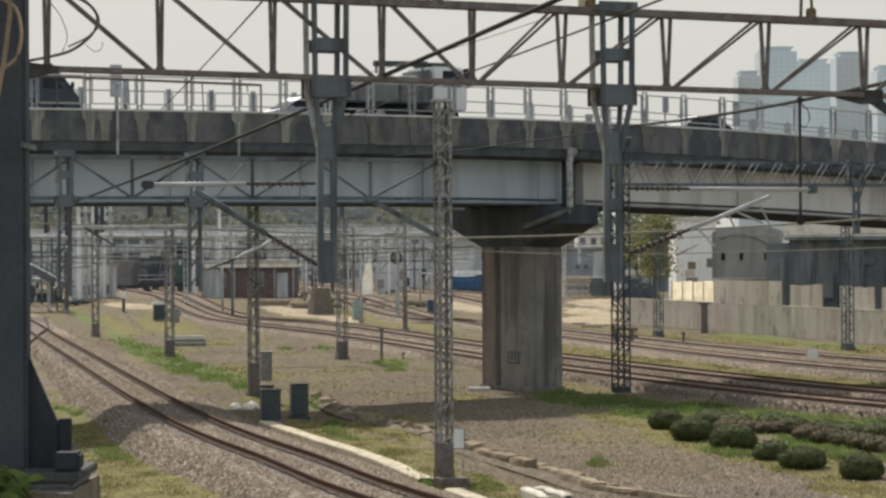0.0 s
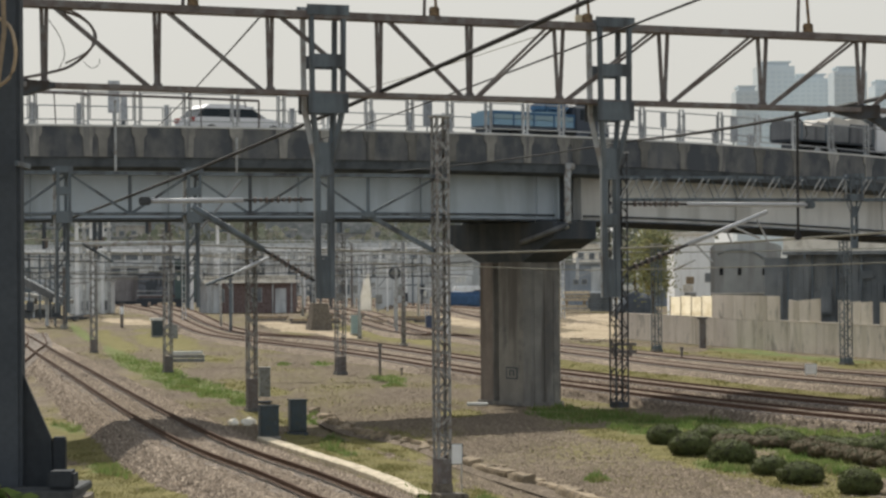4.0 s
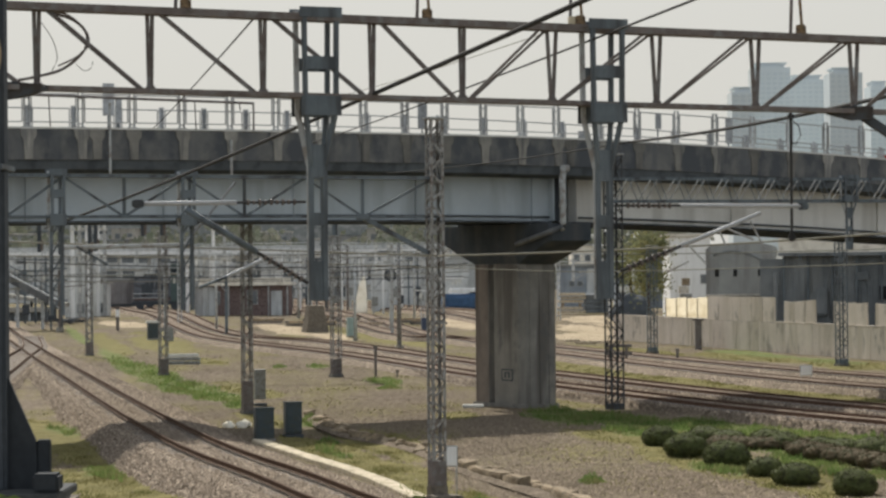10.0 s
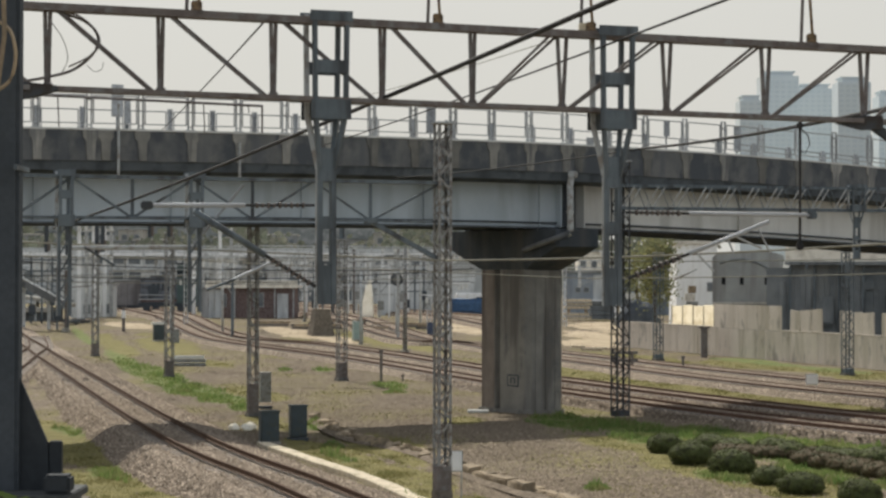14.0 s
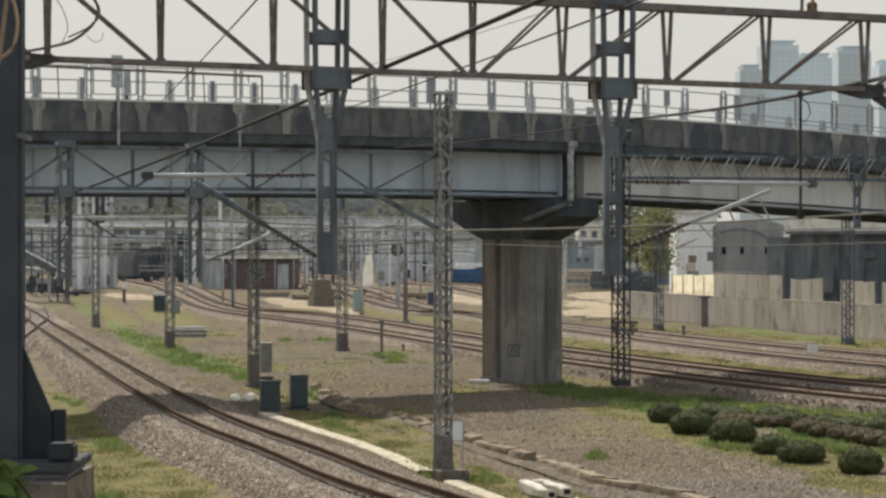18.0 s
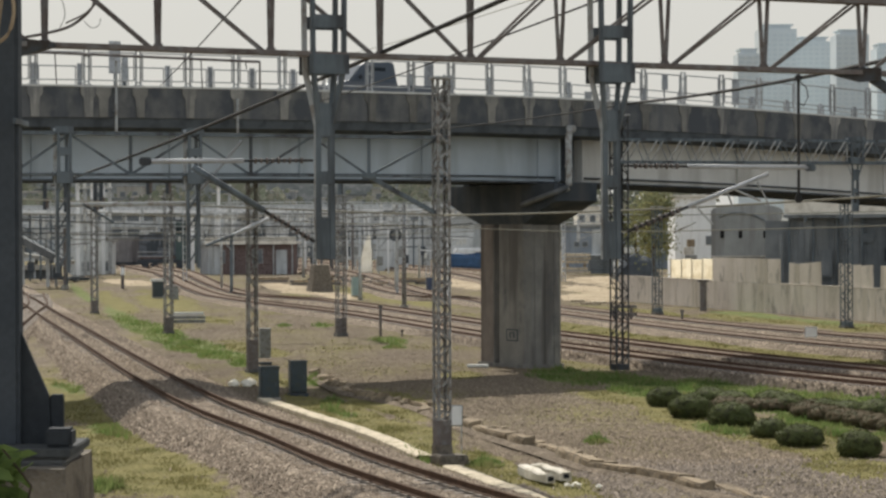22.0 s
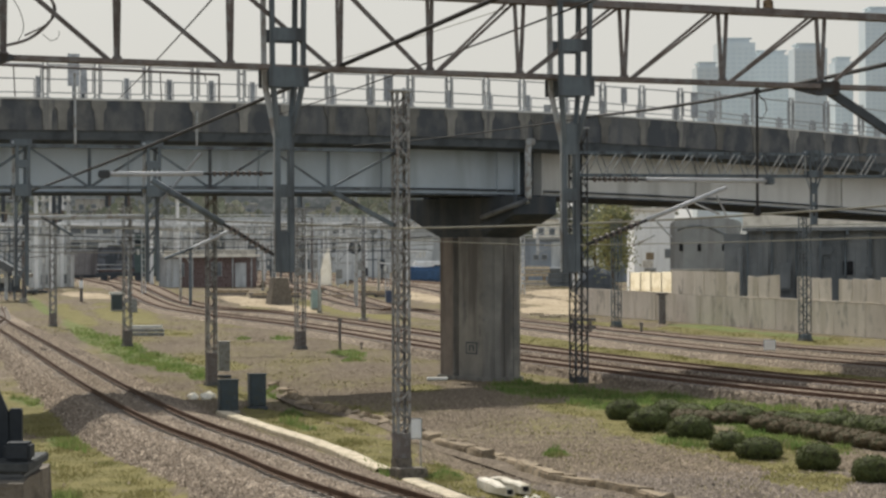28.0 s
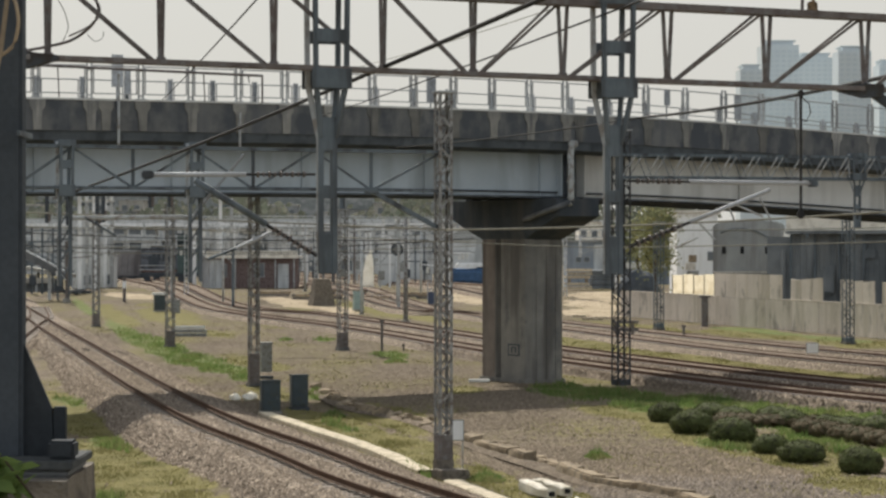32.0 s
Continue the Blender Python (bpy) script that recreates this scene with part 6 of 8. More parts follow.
HEDGE_GREEN = [(9.7, 90.6, 1.02, 0.53), (10.28, 88.6, 1.0, 0.52), (11.56, 87.7, 0.99, 0.59), (11.88, 85.8, 0.96, 0.58), (12.91, 83.7, 1.13, 0.56), (13.35, 82.9, 1.12, 0.56), (14.29, 81.9, 1.14, 0.66), (14.87, 80.7, 1.12, 0.65), (15.42, 79.5, 1.11, 0.64), (15.97, 78.4, 1.09, 0.63)]
for k, (x, y, w, h) in enumerate(HEDGE_GREEN):
    bush(x, y, w * 1.3, h * 1.04, LEAF_BUSH, "low dark green hedge clump behind the bushes", "hedge_clump", w * 2.2, 40 + k, "hedge clumps")


# ---- wall and buildings beyond the tracks, right ----
WALL_A, WALL_B = Vector((15.93, 224.18, 0)), Vector((32.14, 156.01, 0))
yard_wall = tagged(empty("yard_wall"), "long stained concrete panel wall along the far track", "wall", kind="structure")
wd = (WALL_B - WALL_A).normalized()
wa = math.degrees(math.atan2(wd.y, wd.x))
wl_ = (WALL_B - WALL_A).length
PAN = 5.2
PAN_ME = mesh_of(box((0, 0, 0), (PAN - 0.03, 0.16, 2.2), 0.015), WALL_C, "panel")
RIB_ME = mesh_of(box((0, 0, 0), (0.14, 0.2, 2.24), 0.01), WALL_C, "rib")
rng = random.Random(21)
n = int(wl_ / PAN)


for k in range(n):
    c = WALL_A + wd * (k + 0.5) * PAN
    piece("panel", PAN_ME, pose(c.x, c.y, 1.1, 0, 0, wa + rng.uniform(-0.3, 0.3)), yard_wall)
    e = WALL_A + wd * k * PAN
    piece("rib", RIB_ME, pose(e.x, e.y, 1.13, 0, 0, wa), yard_wall)
for s0, s1 in ((0.0, 24.6), (39.6, wl_)):
    part("coping", bar(WALL_A + wd * s0 + Vector((0, 0, 2.26)), WALL_A + wd * s1 + Vector((0, 0, 2.26)), 0.24, 0.1), WALL_C, yard_wall)
# upper row: cream sheets, a closed run, then loose panels with gaps
def upper(name, s0, s1, n, z, h, mat, lean=0.0, label=""):
    w = (s1 - s0) / n
    me = mesh_of(box((0, 0, 0), (w - 0.06, 0.1, h), 0.012), mat, name)
    for k in range(n):
        c = WALL_A + wd * (s0 + w * (k + 0.5))
        piece(name, me, pose(c.x, c.y - 0.06, z + rng.uniform(-0.1, 0.1) * (lean > 0), 0, rng.uniform(-lean, lean), wa), yard_wall, label)


screen = tagged(empty("sheet_screen", 19.21, 210.39, 0, -4), "sunlit cream plastic sheets on a timber screen behind the wall", "screen")
w_ = 3.50 / 4
for k in range(4):
    bm = bmesh.new()
    grid = [[bm.verts.new((w_ * (k + 0.02 + 0.96 * i / 6), 0.05 * noise.noise((i * 0.6 + k * 9, j * 0.5, 0)), 1.69 + (3.82 - 1.69 + 0.06 * (k % 2)) * j / 4)) for i in range(7)] for j in range(5)]
    for j in range(4):
        for i in range(6):
            bm.faces.new((grid[j][i], grid[j][i + 1], grid[j + 1][i + 1], grid[j + 1][i]))
    part("sheet", bm, CREAM_SHEET, screen, "cream plastic sheet", True)
for k in range(5):
    part("stud", box((w_ * k, 0.06, 3.82 / 2), (0.07, 0.06, 3.82)), STONE, screen)
upper("upper_panel", 24.72, 39.49, 6, 3.15, 1.85, WALL_C)
upper("upper_panel", 41.32, 47.44, 3, 3.0, 1.7, WALL_C, 3.5)
upper("upper_panel", 50.77, 56.69, 3, 3.0, 1.6, WALL_C, 4.0)
upper("upper_panel", 58.01, 69.26, 5, 3.0, 1.7, WALL_C, 3.0)


def house(name, x, y, w, d, h, wall, roof, label, rz=0.0, z0=0.0, rise_=0.0, windows=(), door=None, overhang=0.3):
    """A building: walls, a flat or gabled roof, windows of (x, z, w, h) and a door on its front."""
    b = tagged(empty(name, x, y, z0, rz), label, "building", "yard buildings")
    part("wall", box((0, d / 2, h / 2), (w, d, h)), wall, b)
    if rise_:
        o = overhang
        part("roof", extrude_profile([(-w / 2 - o, h), (w / 2 + o, h), (w / 2 + o, h + 0.12), (0, h + rise_), (-w / 2 - o, h + 0.12)], -o, d + o), roof, b)
    else:
        part("roof", box((0, d / 2, h + 0.15), (w + 2 * overhang, d + 2 * overhang, 0.3), 0.03), roof, b)
    for wx, wz, ww, wh in windows:
        wi = part("window", box((wx, -0.02, wz), (ww, 0.06, wh)), STEEL_PALE, b)
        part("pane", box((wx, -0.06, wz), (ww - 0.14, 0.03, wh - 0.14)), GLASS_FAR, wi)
    if door:
        dx, dw, dh, dm = door
        do = part("door", box((dx, -0.03, dh / 2), (dw, 0.07, dh)), dm, b)
        part("handle", box((dx + dw * 0.35, -0.09, dh * 0.5), (0.05, 0.05, 0.16)), STEEL, do)
    return b


# grey shed with a rounded roof and three slots, behind the wall
hy = 215.0
shed = tagged(empty("barrel_shed", 26.16, hy, 0, -8), "grey corrugated shed with a rounded roof", "shed", "yard buildings")
hw = 6.09
prof = [(-hw / 2, 0), (hw / 2 - 1.6, 0), (hw / 2 - 0.9, 4.2), (hw / 2, 7.7), (hw / 2 - 0.05, 8.05)] + [(hw / 2 * math.cos(a) * 0.97, 8.0 + 0.5 * math.sin(a)) for a in [math.pi * k / 10 for k in range(1, 10)]] + [(-hw / 2, 7.9)]
part("wall", extrude_profile(prof, 0, 9), CORR, shed)
for k in range(11):
    x = -hw / 2 + (hw - 1.0) * (k + 0.5) / 11
    part("seam", box((x, -0.015, 3.9), (0.05, 0.03, 7.8)), CORR, shed)
part("sag_cable", sweep(smooth_path([(-2.4, -0.12, 7.4), (-1.2, -0.12, 7.75), (0.4, -0.12, 7.6), (1.8, -0.12, 6.9), (2.75, -0.12, 6.3)], 0.3), 0.07, 6), CORR_DARK, shed, "dark cable slung over the front", True)
part("foot_ledge", box((-0.6, -0.14, 4.02), (hw - 1.2, 0.2, 0.12)), ROOF_PALE, shed, "pale ledge")
for x in (-2.1, -0.55, 1.55):
    part("slot", box((x, -0.05, 5.9), (0.3, 0.08, 0.6)), DARK_HOLE, shed)
# long dark shed with pale roof edge
ds = tagged(empty("long_shed", 28.40, 205.0, 0, -20), "long dark open-fronted shed with a pale roof edge", "shed", "yard buildings")
L_ = 18.0
SHED_DARK = material("sheet_darker", (0.10, 0.112, 0.12), (0.15, 0.163, 0.17), 0.5, 0.9, stain=(0.19, 0.2, 0.2), streak=0.8)
part("back_wall", box((L_ / 2, 6, 3.8), (L_, 0.2, 7.6)), CORR_DARK, ds)
for k in range(9):
    part("bay_panel", box((k * 2.0 + 1.0, 0.1 * (k % 3), 3.7), (1.92, 0.12, 7.4)), (CORR_DARK, SHED_DARK)[k % 2], ds)
    for j in range(4):
        part("panel_rib", box((k * 2.0 + 0.3 + 0.46 * j, 0.1 * (k % 3) - 0.08, 3.7), (0.07, 0.05, 7.3)), (CORR_DARK, SHED_DARK)[k % 2], ds)
    part("post", box((k * 2.0, -0.1, 3.6), (0.16, 0.16, 7.2)), STEEL, ds)
part("roof", extrude_profile([(-0.3, 7.5), (L_, 7.5), (L_, 8.9), (-0.3, 8.9)], -0.6, 7), ROOF_CREAM, ds)
part("eave_board", box((L_ / 2 - 0.1, -0.7, 7.35), (L_ + 0.4, 0.2, 0.25)), CORR_DARK, ds)
# sheet added in place of the dark gap between the two sheds
part("gap_sheet", box((-1.1, 0.6, 3.5), (2.0, 0.2, 7.0)), CORR_DARK, ds, "dark sheet added to fill the gap beside the shed")
part("downpipe", tube((-0.6, -0.3, 0), (-0.6, -0.3, 5.9), 0.2, 10), CORR_DARK, ds, "grey pipe")
for k in range(14):
    u = rng.uniform(0.2, L_ - 1.5)
    part("patch_sheet", box((u, -0.2 - 0.03 * (k % 3), rng.uniform(3.2, 5.6)), (rng.uniform(0.5, 1.6), 0.03, rng.uniform(0.6, 2.2)), 0.0, pose(0, 0, 0, 0, rng.uniform(-6, 6), 0)), (SHED_DARK, CORR_DARK)[k % 2], ds, "weathered patch sheet")
for k in range(5):
    part("gutter_bracket", box((1.5 + 3.4 * k, -0.75, 7.1), (0.14, 0.3, 0.4)), STEEL, ds)
for x, z in ((8.2, 4.2), (13.6, 4.2)):
    part("opening", box((x, -0.06, z), (0.8, 0.08, 1.1)), DARK_HOLE, ds)
# white house, blue-grey site hut, distant blocks
house("white_house", 25.30, 250.0, 4.05, 8, 9.54, WHITE, ROOF_PALE, "white rendered house behind the yard wall", windows=((1.35, 5.3, 0.7, 0.95),))
ac = tagged(empty("roof_ladder_rack", 23.64, 240.0, 0), "brown stacked crates against the white house", "crates")
for k in range(4):
    part("crate", box((0.2 * (k % 2), 0, 2.82 + 0.75 * k), (1.3 - 0.2 * k, 0.8, 0.7), 0.03), (STONE, GREY_BOX, ROOF_PALE)[k % 3], ac)
part("stand", box((0.1, 0, 2.82 / 2 - 0.2), (1.7, 1.0, 2.82 - 0.3)), CORR_DARK, ac)
SLATE = material("wall_slate_blue", (0.26, 0.295, 0.335), (0.34, 0.375, 0.415), 0.5, 0.85, stain=(0.2, 0.22, 0.245), streak=0.8)
hut = house("site_hut", 17.9, 304.0, 6.0, 5, 6.88 - 1.4, SLATE, CORR, "blue-grey site hut with small windows", z0=1.35, windows=((-1.5, 3.4, 0.7, 0.7), (-0.5, 3.4, 0.7, 0.7), (1.4, 3.2, 0.9, 0.8)))
house("cream_block", 25.13, 420.0, 4.91, 10, 10.63 - 1.4, ROOF_CREAM, CORR, "cream apartment block far behind the yard", z0=1.35, windows=[(x, z, 1.0, 1.2) for x in (-1.6, 0.2, 1.9) for z in (2.0, 4.6, 7.2)])
part("pale_bay", box((1.1, -0.03, 3.6), (1.5, 0.1, 3.2)), BLUEGREY, hut, "pale sheet bay")
part("awning", box((1.4, -0.5, 2.1), (3.2, 1.0, 0.16)), WHITE, hut, "white awning over the windows")
store = house("store_shed", 27.16, 330.0, 6.68, 8, 6.4, SLATE, CORR, "blue-grey store shed with a flat roof", z0=1.35)
part("canopy", box((-0.6, -0.9, 2.5), (5.0, 1.8, 0.8), 0.04), CAP, store, "low cream canopy")
# stacked timber and dark tank by the wall
# cream timber; sunlight on the stacked boards is put into the colour
TIMBER = material("timber_cream", (0.50, 0.42, 0.30), (0.64, 0.55, 0.41), 2.0, 0.9, stain=(0.36, 0.29, 0.2), rand=0.25)
tim = tagged(empty("timber_stack", 15.5, 288.0, rise(288) - 0.05, 5), "stack of pale cream boards on bare ground", "timber stack", "timber stacks")
for k in range(6):
    if k != 2:
        part("board", box((rng.uniform(-0.2, 0.2), 0.3 * (k % 2), 0.25 + 0.4 * k), (2.9, 1.2, 0.3), 0.02), TIMBER, tim)
for x in (-1.0, 1.0):
    part("batten", box((x, 0.2, 1.05), (0.2, 1.0, 0.42)), STONE, tim)
tim = tagged(empty("timber_stack", 18.5, 289.0, rise(289) - 0.05, 5), "stack of dark sleepers on bare ground", "timber stack", "timber stacks")
for k in range(7):
    part("sleeper", box((rng.uniform(-0.2, 0.2), 0.3 * (k % 2), 0.2 + 0.31 * k), (3.1, 1.2, 0.25), 0.02), CORR_DARK, tim)
for x, y, l_, rz_ in ((12.7, 214.0, 1.7, -24), (13.6, 217.0, 1.3, -12), (12.0, 222.0, 1.2, 8)):
    bd = part("board", box((0, 0, 0.1), (l_, 0.6, 0.16), 0.01), TIMBER)
    bd.matrix_basis = pose(x, y, ground_z(x, y), 0, 0, rz_)
    tagged(bd, "pale board lying on the bare ground", "board", "loose boards")
heap = tagged(empty("covered_heap", 21.0, 270.0, rise(270) - 0.1), "low heap under a near-black cover behind the wall", "covered heap")
bm = bmesh.new()
bmesh.ops.create_icosphere(bm, subdivisions=4, radius=1)
for v in bm.verts:
    up_ = max(0.0, v.co.z)
    r_ = 1 + 0.12 * noise.noise(v.co * 2.1) + 0.05 * noise.noise(v.co * 6)
    v.co = Vector((v.co.x * 2.2 * r_, v.co.y * 1.8 * r_, up_ ** 0.9 * 2.8 * r_))
part("cover", bm, DARK_STEEL, heap, smooth=True)
for x, y in ((-1.7, -1.5), (0.2, -1.9), (1.8, -1.4)):
    part("weight", box((x, y, 0.25), (0.4, 0.35, 0.5), 0.06), CONCRETE, heap)
cart = tagged(empty("buffer_stop", 11.91, 165.0, 0, 20), "rusty buffer stop frame at the track side", "buffer stop")
for x in (-0.6, 0.6):
    part("upright", box((x, 0, 0.6), (0.15, 0.15, 1.3), 0.01), RUSTY, cart)
for z in (0.7, 1.2):
    part("crossbeam", box((0, -0.1, z), (1.9, 0.16, 0.2), 0.02), RUSTY, cart)

# ---- yard buildings, left and middle ----
hh = 4.5
red = house("brick_house", -22.43, 296.0, 10.12, 7, 4.93 - 1.35, BRICK_RED, ROOF_PALE, "low red brick railway house with a pale flat roof", z0=1.35, overhang=0.5,
            windows=((0.75, 2.15, 1.3, 1.7), (-3.6, 2.1, 1.2, 1.6)), door=(3.6, 1.3, 2.9, BLUEGREY))
part("fascia", box((0, -0.55, 5.35 - 1.35), (10.78, 0.2, 0.9), 0.03), ROOF_CREAM, red, "cream roof fascia")
part("porch_wall", box((-4.3, -0.08, 1.7), (1.5, 0.06, 3.4)), BLUEGREY, red, "grey porch wall")
for x in (-4.4, -2.0, 2.7, 4.9):
    part("porch_post", tube((x, -0.5, 0), (x, -0.5, 3.5), 0.09), STEEL_PALE, red)
house("annex", -26.45, 299.0, 4.05, 6, 3.4, BLUEGREY, CORR, "grey annex beside the brick house", z0=1.35, windows=((-0.8, 1.8, 1.2, 1.2),))
LOCO_GREY = material("loco_bluegrey", (0.125, 0.137, 0.16), (0.18, 0.192, 0.215), 0.6, 0.8, stain=(0.08, 0.085, 0.09))
LOCO_GREEN = material("loco_dark_green", (0.075, 0.11, 0.108), (0.11, 0.145, 0.142), 0.6, 0.8)
loco = tagged(empty("locomotive", -37.93, 347.0, rise(347) - 0.04, -14), "dark locomotive standing in the yard", "locomotive")
lw = 8.74
part("frame", box((0, 1.4, 1.0), (lw, 2.8, 0.5), 0.05), DARK_STEEL, loco)
part("hood", box((-1.2, 1.4, 3.0), (lw - 2.8, 2.4, 3.6), 0.15), LOCO_GREY, loco)
part("exhaust_box", box((-2.2, 1.4, 4.95), (1.4, 1.2, 0.4), 0.06), DARK_STEEL, loco)
for k in range(5):
    part("louvre", box((-2.2 + 0.75 * k, 0.17, 3.5), (0.5, 0.05, 1.1), 0.02), DARK_STEEL, loco)
for z in (1.75, 2.35):
    part("handrail", tube((-lw / 2 + 0.2, -0.1, z), (lw / 2 - 3.4, -0.1, z), 0.06, 6), STEEL_FAR, loco)
part("radiator", box((-2.2, 0.17, 2.9), (1.6, 0.06, 1.6), 0.02), DARK_STEEL, loco)
part("cab", box((lw / 2 - 1.7, 1.2, 3.9), (2.6, 2.9, 5.4), 0.12), LOCO_GREEN, loco)
part("cab_roof", box((lw / 2 - 1.7, 1.2, 6.68), (2.9, 3.1, 0.22), 0.05), DARK_STEEL, loco)
for x in (lw / 2 - 2.5, lw / 2 - 1.2):
    part("window", box((x, -0.26, 5.3), (0.9, 0.06, 0.9)), GLASS, loco)
part("red_band", box((-1.2, 0.17, 1.6), (lw - 3.2, 0.05, 0.35)), BRICK_RED, loco)
for x in (-3.2, -1.8, 1.8, 3.2):
    wh = part("wheel", tube((x, 0.1, 0.5), (x, 0.25, 0.5), 0.5, 16), DARK_STEEL, loco)
wag = tagged(empty("freight_wagon", -44.49, 352.0, rise(352) - 0.06, -14), "grey covered freight wagon behind the locomotive", "wagon")
WAGON = material("wagon_mauve_grey", (0.20, 0.19, 0.192), (0.27, 0.258, 0.258), 0.6, 0.85, stain=(0.15, 0.14, 0.14), streak=1.0)
part("body", box((0.3, 1.4, 2.6), (6.2, 2.6, 3.4), 0.08), WAGON, wag)
for k in range(7):
    part("side_rib", box((-2.5 + 0.93 * k, 0.07, 2.6), (0.1, 0.06, 3.3)), WAGON, wag)
part("roof", box((0.3, 1.4, 4.4), (6.3, 2.7, 0.25), 0.08), CORR, wag)
part("frame", box((0, 1.4, 0.75), (5.0, 2.4, 0.4)), DARK_STEEL, wag)


def white_frame(px, y, w, h, label, n=2):
    f_ = tagged(empty("post_group", px, y, rise(y) - 0.05), label, "steel frame", "pale yard frames")
    for k in range(n):
        x = (k - (n - 1) / 2) * (w / max(1, n - 1))
        part("post", box((x, 0, h / 2), (0.42, 0.42, h), 0.02), STEEL_PALE if k % 2 else WHITE, f_)
        for z in (h * 0.62, h - 0.3):
            part("insulator", tube((x, -0.3, z), (x, -0.3, z + 0.7), 0.2, 10), CAP, f_)
    part("crossbeam", box((0, 0, h - 0.6), (w + 0.6, 0.3, 0.35), 0.02), STEEL, f_)
    return f_


white_frame(-41.09, 290.0, 1.70, 11.80 - 1.4, "group of tall pale steel posts with a crossbeam", 3)
white_frame(-39.94, 300.0, 0.81, 12.01 - 1.4, "pair of tall pale steel posts with insulators", 2)
white_frame(-29.15, 300.0, 1.08, 7.75 - 1.4, "pair of white steel posts in the yard", 2)
white_frame(-28.50, 330.0, 1.48, 12.31 - 1.4, "pair of tall pale steel posts with insulators", 2)
white_frame(-6.23, 330.0, 3.27, 9.64 - 1.4, "grey steel posts with a crossbeam", 3)
house("relay_hut", -42.62, 297.0, 2.54, 4, 7.54 - 1.4, BLUEGREY, CORR, "pale blue-grey relay hut between the posts", z0=1.35, windows=((0.6, 1.0, 0.9, 1.2),))
house("relay_hut", -40.75, 302.0, 2.17, 4, 5.25 - 1.4, BLUEGREY, CORR, "low pale blue-grey relay hut", z0=1.35, windows=((0.3, 1.0, 0.9, 1.2),))
house("switch_house", -7.05, 320.0, 2.45, 4, 7.22 - 1.4, BLUEGREY, CORR, "narrow pale grey switch house", z0=1.35)
house("switch_house", -3.86, 350.0, 4.72, 4, 6.39 - 1.4, BLUEGREY, CORR, "blue-grey switch house in the yard", z0=1.35)
house("gable_store", 2.95, 345.0, 4.81, 8, 7.32 - 1.4, BLUEGREY, CORR, "pale grey gabled store behind the blue load", z0=1.35, rise_=1.7)
cs = tagged(empty("covered_signal", -8.59, 285.0, rise(285)), "tall white cover sheet tapering to a point", "cover sheet")
part("sheet", extrude_profile([(-0.75, 0), (0.75, 0), (0.72, 2.6), (0.5, 4.6), (0.3, 4.6), (-0.2, 3.4), (-0.55, 1.8)], -0.25, 0.25), foliage("white_cover_sheet", (0.80, 0.785, 0.73), (0.86, 0.845, 0.79), 0.55, 0.5, (0.72, 0.70, 0.63)), cs)
part("foot", box((0, 0, 0.1), (1.9, 0.9, 0.3), 0.03), CONCRETE, cs)
tp = tagged(empty("covered_load", 3.0, 318.0, rise(318), 10), "load under a blue tarpaulin beside the track", "tarpaulin load")
bm = box((0, 0, 1.05), (4.6, 2.4, 2.1), 0.3)
bmesh.ops.subdivide_edges(bm, edges=bm.edges, cuts=3, use_grid_fill=True)
for v in bm.verts:
    v.co += Vector((noise.noise(v.co * 1.5), noise.noise(v.co * 1.5 + Vector((4, 0, 0))), noise.noise(v.co * 1.5 + Vector((0, 4, 0))))) * 0.18
part("sheet", bm, TARP, tp, smooth=True)
vn = tagged(empty("white_van", 3.9, 338.0, rise(338) + 0.0, 10), "white van parked behind the blue load", "van")
part("body", box((0, 0, 1.6), (4.4, 1.8, 2.3), 0.2), WHITE, vn)
part("windscreen", box((0.94, -0.92, 1.9), (1.0, 0.05, 0.6)), GLASS, vn)
for x in (-1.0, 1.0):
    part("wheel", tube((x, -0.95, 0.35), (x, -0.7, 0.35), 0.35, 14), RUBBER, vn)

# station hall far behind: floors, columns, windows, and the pale platform canopy before it
# hall wall is paled, its colour carrying the haze before it
HALL = material("hall_wall", (0.62, 0.625, 0.61), (0.74, 0.74, 0.72), 0.1, 0.85, bump=0.1, stain=(0.45, 0.455, 0.45), streak=0.3)
sb = tagged(empty("station_hall", -42.71, 470.0, 1.3), "long grey station hall with rows of dark windows", "station building", "yard buildings")
bw = 106.76
part("wall", box((0, 8, 5.2), (bw, 14, 10.4)), HALL, sb)
for z in (3.2, 6.6, 10.0):
    part("floor_band", box((0, 0.7, z), (bw + 0.4, 0.6, 0.7)), BLUEGREY, sb)
PANE_ME = mesh_of(box((0, 0, 0), (2.2, 0.12, 1.9)), GLASS_FAR, "window")
PIL2 = mesh_of(box((0, 0, 0), (0.5, 0.5, 10.2)), STEEL_FAR, "column")
k = 0
x = -bw / 2 + 2
while x < bw / 2 - 1:
    for z in (1.6, 4.9, 8.3):
        if rng.random() < 0.7:
            piece("window", PANE_ME, pose(x + rng.uniform(-0.4, 0.4), 0.93, z), sb)
    if k % 3 == 0:
        piece("column", PIL2, pose(x + 1.6, 0.5, 5.1), sb)
    x, k = x + 3.3, k + 1
cn = tagged(empty("platform_canopy", -36.34, 400.0, 1.3), "long pale platform canopy on steel columns", "canopy", "yard buildings")
cw = 71.97
part("roof", box((0, 3, 9.95 - 1.3), (cw, 6, 0.8), 0.05), WHITE, cn)
part("soffit", box((0, 3, 9.4 - 1.35), (cw - 0.6, 5.4, 0.2)), CORR, cn)
for k in range(15):
    part("column", box((-cw / 2 + 2 + k * (cw - 4) / 14, 3, (9.4 - 1.4) / 2), (0.35, 0.35, 9.4 - 1.4)), STEEL_FAR, cn)
